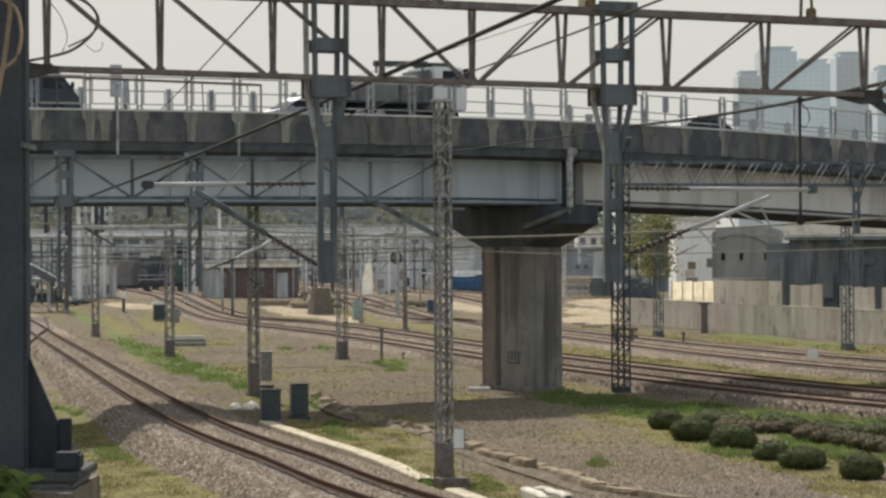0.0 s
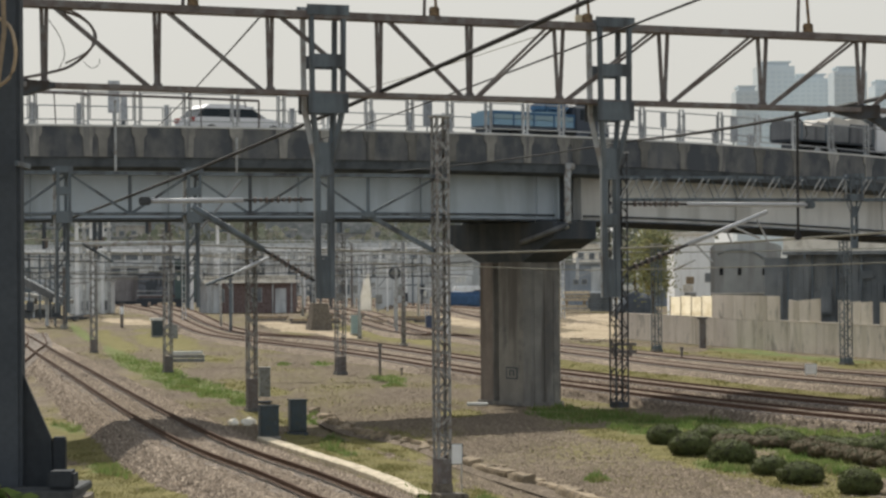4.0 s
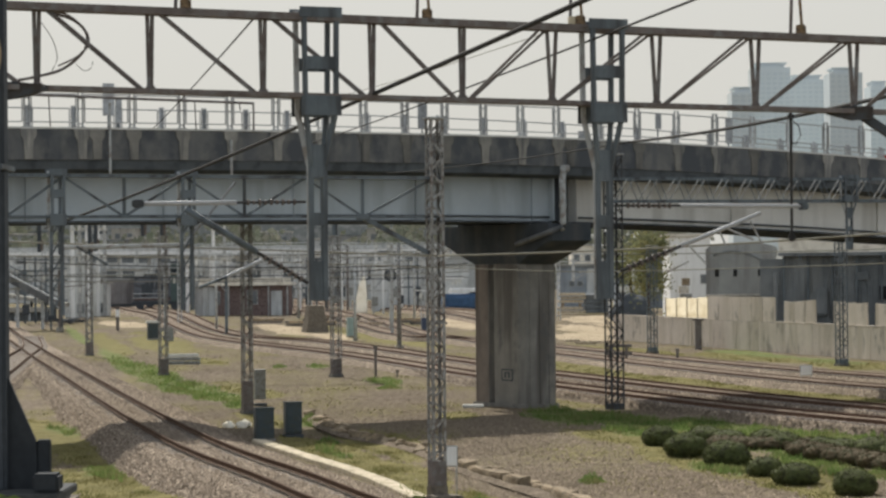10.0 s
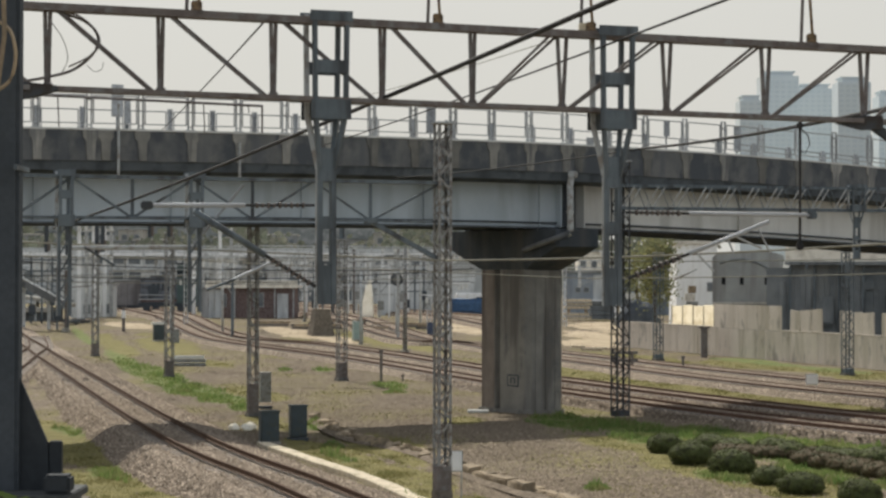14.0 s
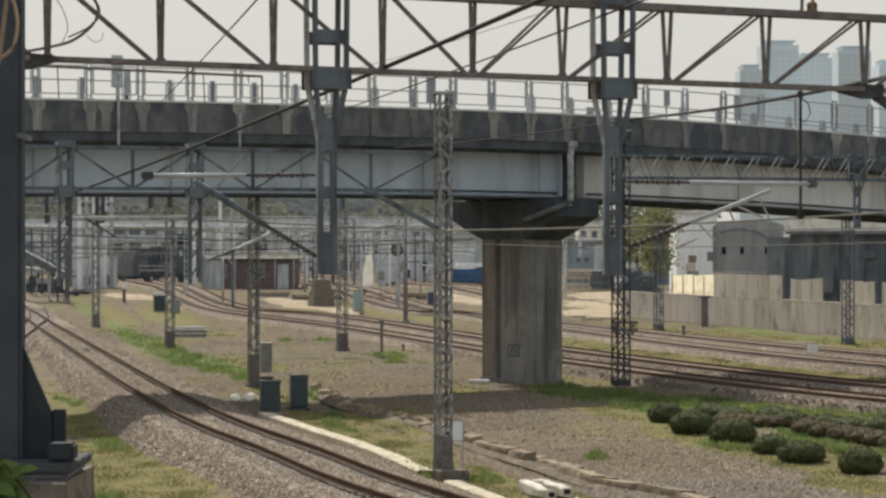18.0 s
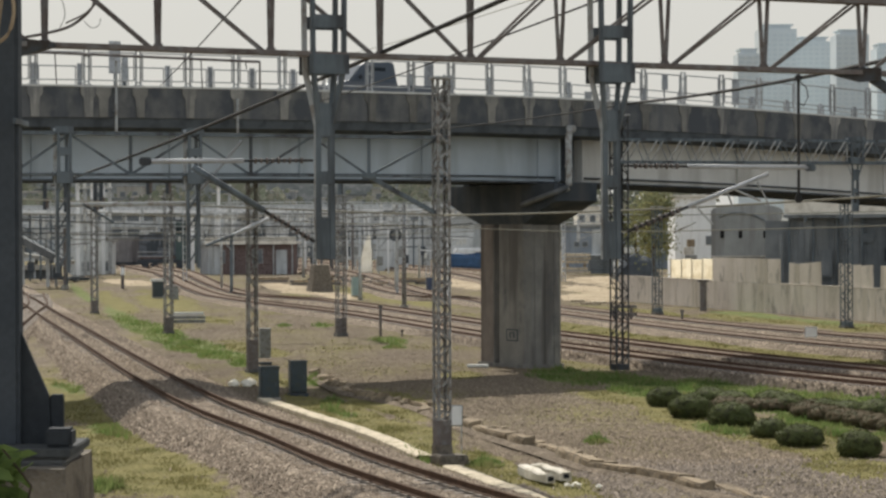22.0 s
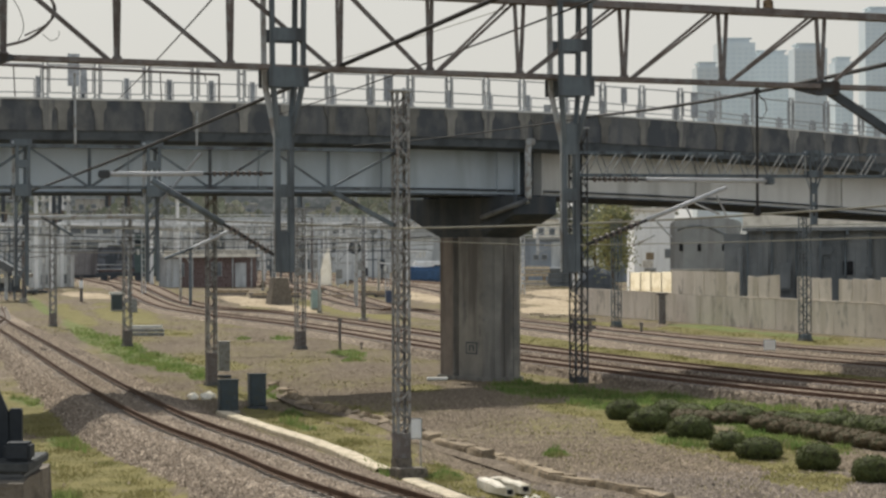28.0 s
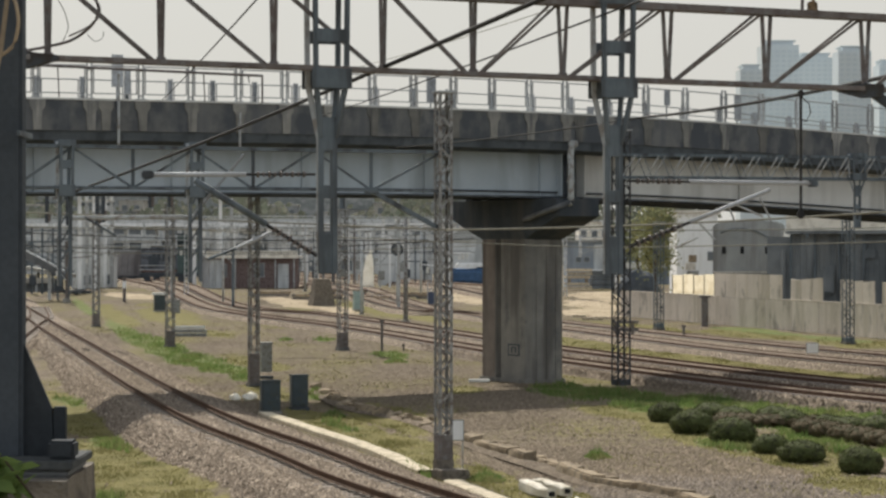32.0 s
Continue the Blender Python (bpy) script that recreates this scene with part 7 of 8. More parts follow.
cn2 = tagged(empty("platform_canopy", -17.79, 430.0, 1.3), "second pale platform canopy on steel columns", "canopy", "yard buildings")
part("roof", box((0, 3, 9.48 - 1.3), (50.29, 6, 0.8), 0.05), ROOF_PALE, cn2)
for k in range(9):
    part("column", box((-22 + k * 5.5, 3, (9.09 - 1.4) / 2), (0.35, 0.35, 9.09 - 1.4)), STEEL_FAR, cn2)
hl = bmesh.new()
rows_ = []
for i in range(60):
    x = -150 + i * 7
    z = 12 + 22 * min(1, max(0, (60 - x) / 55)) + 3 * noise.noise((x * 0.02, 0, 0)) + 2.0 * noise.noise((x * 0.15, 1, 0))
    rows_.append((hl.verts.new((x, 700, 0)), hl.verts.new((x, 708, z * 0.6)), hl.verts.new((x, 760, z))))
for r0, r1 in zip(rows_, rows_[1:]):
    for k in range(2):
        hl.faces.new((r0[k], r1[k], r1[k + 1], r0[k + 1]))
# ridge colour is greyed, the haze of distance painted in
tagged(part("wooded_ridge", hl, material("far_woods_haze_tint", (0.15, 0.16, 0.145), (0.22, 0.225, 0.205), 0.25, 0.95, stain=(0.28, 0.275, 0.255)), smooth=True), "wooded ridge far behind the station, greyed for haze", "hill", kind="structure")


# ---- more masts, far portals and wires that crowd the yard ----
def yard_portal(px0, px1, y, h, label="grey yard portal of two masts and a beam"):
    p_ = tagged(empty("yard_portal", 0, y, rise(y) - 0.05), label, "portal", "yard portals")
    for x in (px0, px1):
        bm = bmesh.new()
        for dx in (-0.18, 0.18):
            add_box(bm, (x + dx, 0, h / 2), (0.09, 0.3, h))
        for k in range(int(h / 0.7)):
            add_box(bm, (x, 0, 0.5 + 0.7 * k), (0.36, 0.05, 0.1))
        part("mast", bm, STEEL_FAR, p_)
    part("beam", box(((px0 + px1) / 2, 0, h - 0.3), (abs(px1 - px0) + 0.8, 0.12, 0.12)), STEEL_FAR, p_)
    part("beam", box(((px0 + px1) / 2, 0, h - 1.1), (abs(px1 - px0) + 0.8, 0.12, 0.12)), STEEL_FAR, p_)
    m_ = 6
    for k in range(m_):
        xa_ = px0 + (px1 - px0) * k / m_
        xb_ = px0 + (px1 - px0) * (k + 1) / m_
        za, zc = (h - 1.1, h - 0.3) if k % 2 else (h - 0.3, h - 1.1)
        part("diagonal", bar((xa_, 0, za), (xb_, 0, zc), 0.06), STEEL_FAR, p_)
    for k in (1, 3, 5):
        x = px0 + (px1 - px0) * k / m_
        hp = part("hanging_post", box((x, 0, h - 2.0), (0.3, 0.3, 2.4)), STEEL_FAR, p_)
        part("arm", bar((x, 0, h - 3.0), (x + 1.9, 0, h - 2.2), 0.07), STEEL_PALE, hp)
        part("insulator", tube((x, 0, h - 3.2), (x, 0, h - 2.6), 0.14, 8), CAP, hp)
    return p_


for a, b, y, h in ((-27.06, -13.35, 265.0, 8.6), (-25.38, -10.04, 310.0, 9.0), (-13.10, -1.40, 260.0, 8.4),
                   (-51.51, -27.02, 330.0, 9.2), (-14.48, 3.62, 350.0, 9.4), (-49.83, -42.66, 290.0, 8.0), (13.12, 22.83, 270.0, 7.4)):
    yard_portal(a, b, y, h)
for px, y, h in ((-21.87, 250.0, 7.4), (-15.37, 280.0, 7.6), (-7.45, 230.0, 6.8), (-2.37, 270.0, 7.6), (-0.61, 300.0, 7.8)):
    plain_pole(px, y, h, 0.13, STEEL_PALE if px < -10 else STEEL_FAR, "slim grey yard pole")


def yard_mast(px, y, h, mat, arms, label):
    """A slim yard mast with crossarms, white insulators and a brace."""
    m = tagged(empty("yard_mast", px, y, rise(y) - 0.05), label, "mast", "slim yard masts")
    part("shaft", bar((0, 0, 0), (0, 0, h), 0.26, 0.26), mat, m)
    for k in range(arms):
        z = h - 0.5 - 1.3 * k
        w_ = 1.2 + 0.7 * ((k + int(y)) % 3)
        s_ = 1 if (k + int(y)) % 2 else -1
        am = part("crossarm", bar((-0.3 * s_, -0.16, z), (w_ * s_, -0.16, z + 0.25 * (k % 2)), 0.1), mat, m)
        part("insulator", tube((w_ * 0.8 * s_, -0.16, z - 0.5), (w_ * 0.8 * s_, -0.16, z), 0.12, 8), CAP, am)
        part("brace", bar((0, -0.16, z - 0.9), (w_ * 0.6 * s_, -0.16, z), 0.06), STEEL_FAR, m)
    part("base", box((0, 0, 0.2), (0.7, 0.7, 0.5), 0.04), CONCRETE, m)
    return m


rg = random.Random(77)
for k in range(26):
    y = rg.uniform(225, 390)
    u = rg.uniform(55, 830) if k < 24 else rg.uniform(1085, 1150)
    yard_mast((u - 784) * y / 4446, y, rg.uniform(5.6, 9.0), (STEEL_PALE, STEEL_FAR, STEEL, RUSTY, WHITE)[k % 5], 1 + k % 3, ("pale steel yard mast with crossarms", "haze-pale yard mast with crossarms", "dark steel yard mast with crossarms", "rust-brown yard mast with crossarms", "white painted yard mast with crossarms")[k % 5])
for k in range(12):
    y = rg.uniform(150, 300)
    z0, z1 = 6 + rg.uniform(-0.2, 2.4) * y / 150, 6 + rg.uniform(-0.2, 2.4) * y / 150
    wob = tagged(empty("overhead_wire"), "thin grey wire across the yard", "wire", "overhead wires")
    part("strand", sweep(sag((-0.17 * y, y, z0), (0.012 * y, y + rg.uniform(-20, 20), z1), 0.25), 0.012 + y * 0.00006, 5), (WIRE_PALE, WIRE, STEEL_FAR)[k % 3], wob)
# town on the slope behind the station: plain blocks between trees
BLOCK_WALLS = [material("block_" + nm, c, tuple(v * 1.18 for v in c), 0.2, 0.9, stain=tuple(v * 0.7 for v in c), streak=0.5)
               for nm, c in (("grey", (0.31, 0.315, 0.31)), ("beige", (0.36, 0.345, 0.31)), ("brown", (0.22, 0.2, 0.185)), ("pale", (0.45, 0.455, 0.45)))]
rg = random.Random(31)
for k in range(22):
    u = 60 + 36 * k + rg.uniform(-14, 14)
    y = rg.uniform(500, 640)
    w_, h_ = rg.uniform(3.5, 8.5), rg.uniform(9.5, 15.5)
    wins = [(-w_ / 2 + w_ * (i + 0.5) / max(2, int(w_ / 2.2)), h_ - 1.6 - 2.9 * j, 1.2, 1.3) for i in range(max(2, int(w_ / 2.2))) for j in range(3)]
    house("hillside_block", (u - 784) * y / 4446, y, w_, 9, h_, BLOCK_WALLS[k % 4], (ROOF_PALE, CORR_DARK, CORR)[k % 3], ("grey plastered", "beige plastered", "brown brick", "pale plastered")[k % 4] + " block of flats on the slope behind the station", z0=1.3, windows=wins)
vs, fs = [], []
for i in range(20000):
    x, y = rg.uniform(-135, 60), rg.uniform(480, 690)
    lump = noise.noise((x * 0.06, y * 0.03, 2.0)) + 0.35 * noise.noise((x * 0.3, y * 0.1, 7.0))
    if lump < -0.1:
        continue
    z = rg.uniform(3.0, 13.0 + 9.0 * lump)
    a = Vector((rg.uniform(-1, 1), rg.uniform(-0.6, 0.6), rg.uniform(-1, 1))).normalized() * rg.uniform(0.5, 1.3)
    b = Vector((a.z, rg.uniform(-0.4, 0.4), -a.x)) * 0.7
    p, k = Vector((x, y, z)), len(vs)
    vs += [p - a, p + b, p + a, p - b]
    fs.append((k, k + 1, k + 2, k + 3))
# leaf colour is greyed in the same way to stand for haze
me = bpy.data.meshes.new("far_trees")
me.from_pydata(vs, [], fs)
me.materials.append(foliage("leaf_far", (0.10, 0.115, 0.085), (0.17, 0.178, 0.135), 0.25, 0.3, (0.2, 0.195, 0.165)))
tagged(new("far_trees", me), "trees between the houses behind the station, greyed for haze", "trees", kind="stuff")


# switchgear and stacks that fill the yard between the tracks
def switch_rack(px, y, n, h, dark):
    r_ = tagged(empty("switch_rack", px, y, rise(y) - 0.05), "steel switchgear rack with insulators and boxes" if not dark else "dark steel switchgear rack with boxes", "switchgear", "yard switchgear")
    step = 1.15
    for k in range(n):
        x = (k - (n - 1) / 2) * step
        part("post", box((x, 0, h / 2), (0.2, 0.2, h), 0.01), STEEL if dark else (WHITE if k % 2 else STEEL_FAR), r_)
        part("insulator", tube((x + 0.35, -0.2, h - 1.3), (x + 0.35, -0.2, h - 0.45), 0.13, 8), CAP, r_)
        if k % 2 == 0:
            part("control_box", box((x + 0.15, -0.3, 1.5 + 0.5 * (k % 3)), (0.75, 0.4, 1.1), 0.02), DARK_STEEL if dark else GREY_BOX, r_)
    for z in (h - 0.3, h - 1.5, h * 0.45):
        part("crossbeam", box((0, 0, z), (n * step, 0.14, 0.16)), STEEL if dark else STEEL_PALE, r_)
    part("brace", bar((-n * step / 2 + 0.5, -0.05, h * 0.45), (n * step / 2 - 0.5, -0.05, h - 0.4), 0.07), STEEL, r_)
    return r_


for u, y, n, h, dark in ((75, 275, 3, 7.2, True), (112, 262, 2, 6.6, True), (392, 335, 4, 7.6, False), (455, 345, 3, 8.0, True), (520, 330, 4, 7.4, False),
                         (572, 318, 3, 7.0, True), (625, 335, 4, 7.6, False), (690, 300, 3, 6.2, False), (735, 322, 3, 6.8, True), (770, 340, 3, 7.2, False)):
    switch_rack((u - 784) * y / 4446, y, n, h, dark)
for u, y, l_ in ((560, 262, 5.0), (600, 272, 6.0), (655, 258, 4.0), (710, 266, 6.0), (480, 268, 4.0), (770, 262, 3.5)):
    st_ = tagged(empty("rail_stack", (u - 784) * y / 4446, y, rise(y), rg.uniform(-14, 4)), "low stack of dark rails and old sleepers", "rail stack", "stacks in the yard")
    for k in range(4):
        part("beam", box((rg.uniform(-0.3, 0.3), 0.35 * (k % 2), 0.16 + 0.26 * (k // 2)), (l_, 0.3, 0.22), 0.02), (RUSTY, DARK_STEEL, STONE)[k % 3], st_)
# portal behind the overpass: its beam is hidden by the girder, its dark hanging posts show below it
bp_ = tagged(empty("yard_portal", 0, 150.7, 0), "steel portal behind the overpass with dark hanging posts", "portal", "yard portals")
part("beam", box((-17.2, 0, 10.3), (22.8, 0.3, 0.5), 0.02), STEEL, bp_)
part("mast", box((-28.4, 0, 5.2), (0.34, 0.3, 10.4), 0.02), STEEL, bp_)
part("mast_head", box((-6.03, 0, 9.3), (0.3, 0.3, 2.0), 0.02), STEEL, bp_)
for u, zb_ in ((83, 7.55), (120, 7.4), (172, 7.45), (183, 7.6), (266, 8.45), (300, 8.5)):
    x = (u - 784) * 150.7 / 4446
    hp = part("hanging_post", box((x, 0, (zb_ + 10.1) / 2), (0.22, 0.22, 10.1 - zb_), 0.02), DARK_STEEL, bp_, "dark hanging post")
    part("insulator", tube((x + 0.16, -0.1, zb_ + 0.1), (x + 0.16, -0.1, zb_ + 0.7), 0.09, 8), INSUL, hp)
# stair ramp and cars at the far left
rp_ = tagged(empty("ramp", -42.54, 262.0, 0, 0), "grey sloping walkway ramp with dark rails on posts", "ramp")
part("deck", bar((-5.0, 0, 7.94), (3.4, 0, 3.35), 2.4, 0.3), CORR_DARK, rp_)
part("side", bar((-5.0, -1.3, 7.71), (3.4, -1.3, 3.11), 0.2, 0.7), CONCRETE_DARK, rp_)
for dz in (0.6, 1.2):
    part("handrail", bar((-5.0, -1.3, 7.94 + dz), (3.4, -1.3, 3.35 + dz), 0.1, 0.1), STEEL, rp_)
for k in range(7):
    x = -5.0 + 1.3 * k
    z = 7.94 + (3.35 - 7.94) * (x + 5.0) / 8.4
    part("baluster", box((x, -1.3, z + 0.6), (0.08, 0.08, 1.3)), STEEL, rp_)
    if k % 2:
        part("pier_post", box((x, 0, z / 2), (0.3, 0.3, z)), STEEL_FAR, rp_)


dock = tagged(empty("loading_dock", -47.6, 285.0, 0), "pale concrete loading dock with a dark set-back front", "loading dock")
part("slab", bar((-5.0, 0, 4.7), (5.8, 0, 2.95), 3.2, 0.42), CONCRETE, dock, "pale sloping slab")
part("lower_slab", box((-0.4, -2.2, 2.45), (8.6, 3.0, 0.55), 0.03), CONCRETE, dock, "pale lower platform")
part("front", box((-0.4, -1.4, 1.6), (8.2, 3.0, 1.2)), CORR_DARK, dock, "dark block set back under the platform")
for k in range(6):
    part("prop", box((-4.4 + 1.6 * k, -3.3, 1.7), (0.22, 0.2, 1.0)), STEEL_FAR, dock)
for k in range(4):
    part("slab_prop", box((-3.8 + 2.7 * k, 0.6, 2.2), (0.3, 0.3, 3.2)), CONCRETE_DARK, dock)


# dark bars added where the ground only lies in shadow
scrap = tagged(empty("shadow_heap", -40.6, 272.0, rise(272)), "low heap of dark bars added to stand for a shadow beside the posts", "scrap heap")
rg = random.Random(15)
for k in range(16):
    a_, z_ = rg.uniform(-80, 80), 0.18 + 0.1 * (k // 4)
    part("scrap_bar", box((0, 0, 0), (rg.uniform(1.2, 3.0), 0.22, 0.2), 0.02, pose(rg.uniform(-2.0, 2.0), rg.uniform(-1.0, 1.0), z_, 0, rg.uniform(-4, 4), a_)), (DARK_STEEL, RUSTY, CORR_DARK)[k % 3], scrap)


# ---- apartment towers, the haze put into their colours ----
def tower(px, w, top, y, label):
    t = tagged(empty("apartment_tower", px, y, 0), label, "tower block", "apartment towers")
    h = top
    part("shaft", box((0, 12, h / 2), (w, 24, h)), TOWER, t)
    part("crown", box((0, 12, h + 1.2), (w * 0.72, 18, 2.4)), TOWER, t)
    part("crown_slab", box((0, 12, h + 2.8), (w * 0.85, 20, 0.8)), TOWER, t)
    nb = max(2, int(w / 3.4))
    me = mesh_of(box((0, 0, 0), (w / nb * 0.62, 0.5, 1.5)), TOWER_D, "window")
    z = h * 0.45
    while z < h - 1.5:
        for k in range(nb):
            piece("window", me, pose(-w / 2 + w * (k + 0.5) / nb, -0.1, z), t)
        z += 3.0
    return t


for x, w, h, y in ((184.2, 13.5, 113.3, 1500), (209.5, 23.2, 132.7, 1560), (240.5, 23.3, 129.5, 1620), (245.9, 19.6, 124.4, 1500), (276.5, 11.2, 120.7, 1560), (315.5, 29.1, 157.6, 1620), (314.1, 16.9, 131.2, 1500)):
    tower(x, w, h, y, "apartment tower far behind the overpass, tinted blue-grey for haze")


# ---- grass: blades where the yard is green or dry ----
def grass(name, channel, x0, x1, y0, y1, count, hgt, width, mat, label, seed):
    """Single blades over a stretch of the yard, in clumps, kept off the tracks."""
    rg = np.random.default_rng(seed)
    y = 1 / rg.uniform(1 / y1, 1 / y0, count)
    x = rg.uniform(x0, x1, count)
    c = cover_of(x, y)
    want = c[0] if channel == 0 else np.clip(c[1] * 1.1 - 0.42, 0, 1) * (1 - c[2])
    keep = rg.random(count) < want
    for pts in TRACK_PTS.values():
        pa = np.array([(p.x, p.y) for p in pts[::2] if 40 < p.y < 300])
        for k in np.nonzero(keep)[0]:
            if abs(pa[:, 1] - y[k]).min() < 3 and ((pa[:, 0] - x[k]) ** 2 + (pa[:, 1] - y[k]) ** 2).min() < (6.2 if pts[0].y < 30 else 3.0):
                keep[k] = False
    x, y = x[keep], y[keep]
    n = len(x)
    z = np.array([ground_z(a, b) for a, b in zip(x, y)])
    clump = np.array([0.35 + 1.3 * max(0, noise.noise((a * 0.9, b * 0.35, 4.0)) + 0.25) + 0.5 * max(0, noise.noise((a * 2.6, b, 9.0))) for a, b in zip(x, y)])
    h = hgt * clump * rg.uniform(0.5, 1.2, n)
    t, w = rg.uniform(0, 3.14, n), width * (0.5 + 0.5 * clump)
    vs = np.zeros((n, 3, 3))
    vs[:, 0, 0], vs[:, 0, 1], vs[:, 0, 2] = x - w * np.cos(t), y - w * np.sin(t), z - 0.02
    vs[:, 1, 0], vs[:, 1, 1], vs[:, 1, 2] = x + w * np.cos(t), y + w * np.sin(t), z - 0.02
    vs[:, 2, 0], vs[:, 2, 1], vs[:, 2, 2] = x + rg.uniform(-0.5, 0.5, n) * h, y + rg.uniform(-0.5, 0.5, n) * h, z + h
    return tagged(new(name, triangles(name, vs.reshape(-1, 3), np.arange(n * 3).reshape(-1, 3), mat)), label, "grass", kind="stuff")


grass("green_grass", 0, -28, 18, 50, 190, 330000, 0.22, 0.04, GRASS_GREEN, "fresh green grass in patches on the verge", 3)
grass("dry_grass", 1, -14, 18, 48, 110, 220000, 0.075, 0.03, GRASS, "dry yellow-green grass between the tracks", 4)
grass("dry_grass", 1, -32, 30, 110, 200, 160000, 0.085, 0.05, GRASS, "dry yellow-green grass beside the far tracks", 5)
# tufts in the gravel
rg = random.Random(9)
for x, y, r in ((4.50, 73.09, 0.36), (1.13, 65.87, 0.45), (-2.53, 134.06, 0.6), (-13.69, 134.06, 0.5), (-12.37, 65.23, 0.3), (-5.40, 107.14, 0.4), (-3.96, 90.74, 0.4)):
    vs, fs = [], []
    for i in range(420):
        a, u = rg.uniform(0, 6.28), math.sqrt(rg.random())
        bx, by = r * u * math.cos(a), 2.0 * r * u * math.sin(a)
        h = 0.34 * (1.1 - u) * rg.uniform(0.6, 1.2) + 0.04
        t = rg.uniform(0, 3.14)
        k = len(vs)
        vs += [(bx - 0.03 * math.cos(t), by - 0.03 * math.sin(t), 0), (bx + 0.03 * math.cos(t), by + 0.03 * math.sin(t), 0), (bx * 1.25 + rg.uniform(-0.06, 0.06), by * 1.2, h)]
        fs.append((k, k + 1, k + 2))
    me = bpy.data.meshes.new("grass_tuft")
    me.from_pydata(vs, [], fs)
    me.materials.append(GRASS_GREEN)
    ob = tagged(new("grass_tuft", me), "bushy green grass tuft in the gravel", "grass", "grass tufts")
    ob.location = (x, y, ground_z(x, y) - 0.02)


# ---- tree beside the white house ----
def tree(x, y, z, h, r, label, seed, leaves=5200):
    t = tagged(empty("tree", x, y, z), label, "tree")
    rg = random.Random(seed)
    part("trunk", sweep([(0, 0, 0), (0.1, 0, h * 0.25), (-0.05, 0.1, h * 0.5), (0.05, 0, h * 0.8)], 0.16, 8), BARK, t, smooth=True)
    tips = []
    for k in range(9):
        a = k * 2.4
        z0 = h * (0.3 + 0.06 * k)
        tip = Vector((math.cos(a) * r * rg.uniform(0.5, 0.9), math.sin(a) * r * rg.uniform(0.5, 0.9), z0 + h * rg.uniform(0.1, 0.25)))
        part("limb", sweep([(0, 0, z0), tip * 0.5 + Vector((0, 0, z0 * 0.5 + 0.2)), tip], 0.06, 6), BARK, t, smooth=True)
        tips.append(tip)
    tips += [Vector((0, 0, h * 0.9)), Vector((0.3, 0, h * 0.75))]
    vs, fs = [], []
    for i in range(leaves):
        c = rg.choice(tips)
        p = c + Vector((rg.gauss(0, r * 0.28), rg.gauss(0, r * 0.28), rg.gauss(0, h * 0.09)))
        a = Vector((rg.uniform(-1, 1), rg.uniform(-1, 1), rg.uniform(-1, 1))).normalized() * rg.uniform(0.08, 0.2)
        b = a.orthogonal().normalized() * rg.uniform(0.08, 0.16)
        k = len(vs)
        vs += [p - a, p + b, p + a, p - b]
        fs.append((k, k + 1, k + 2, k + 3))
    me = bpy.data.meshes.new("crown")
    me.from_pydata(vs, [], fs)
    me.materials.append(LEAF)
    ob = new("crown", me)
    ob.parent = t
    return t


tree(20.30, 240.0, 0.2, 9.72, 1.94, "leafy green tree beside the white house", 1, 2600)
tree(23.21, 300.0, 1.3, 7.6, 2.2, "leafy green tree behind the dark mast", 2, 3000)


# ---- vehicles on the overpass ----
LANE_NEAR, LANE_FAR = 2.6, 5.9


def wheel(parent, x, y, r, w=0.2):
    wo = part("wheel", tube((x, y - w / 2, r), (x, y + w / 2, r), r, 18), RUBBER, parent, smooth=False)
    part("rim", tube((x, y - w / 2 - 0.01 * (1 if y < 0 else -1), r), (x, y + w / 2 * (0.2), r), r * 0.6, 14), STEEL_PALE, wo)
    return wo


def taper(bm, z0, z1, k):
    """Draws the upper part of a body in across its width."""
    for v in bm.verts:
        if v.co.z > z0:
            v.co.y *= 1 - k * min(1, (v.co.z - z0) / (z1 - z0))
    return bm


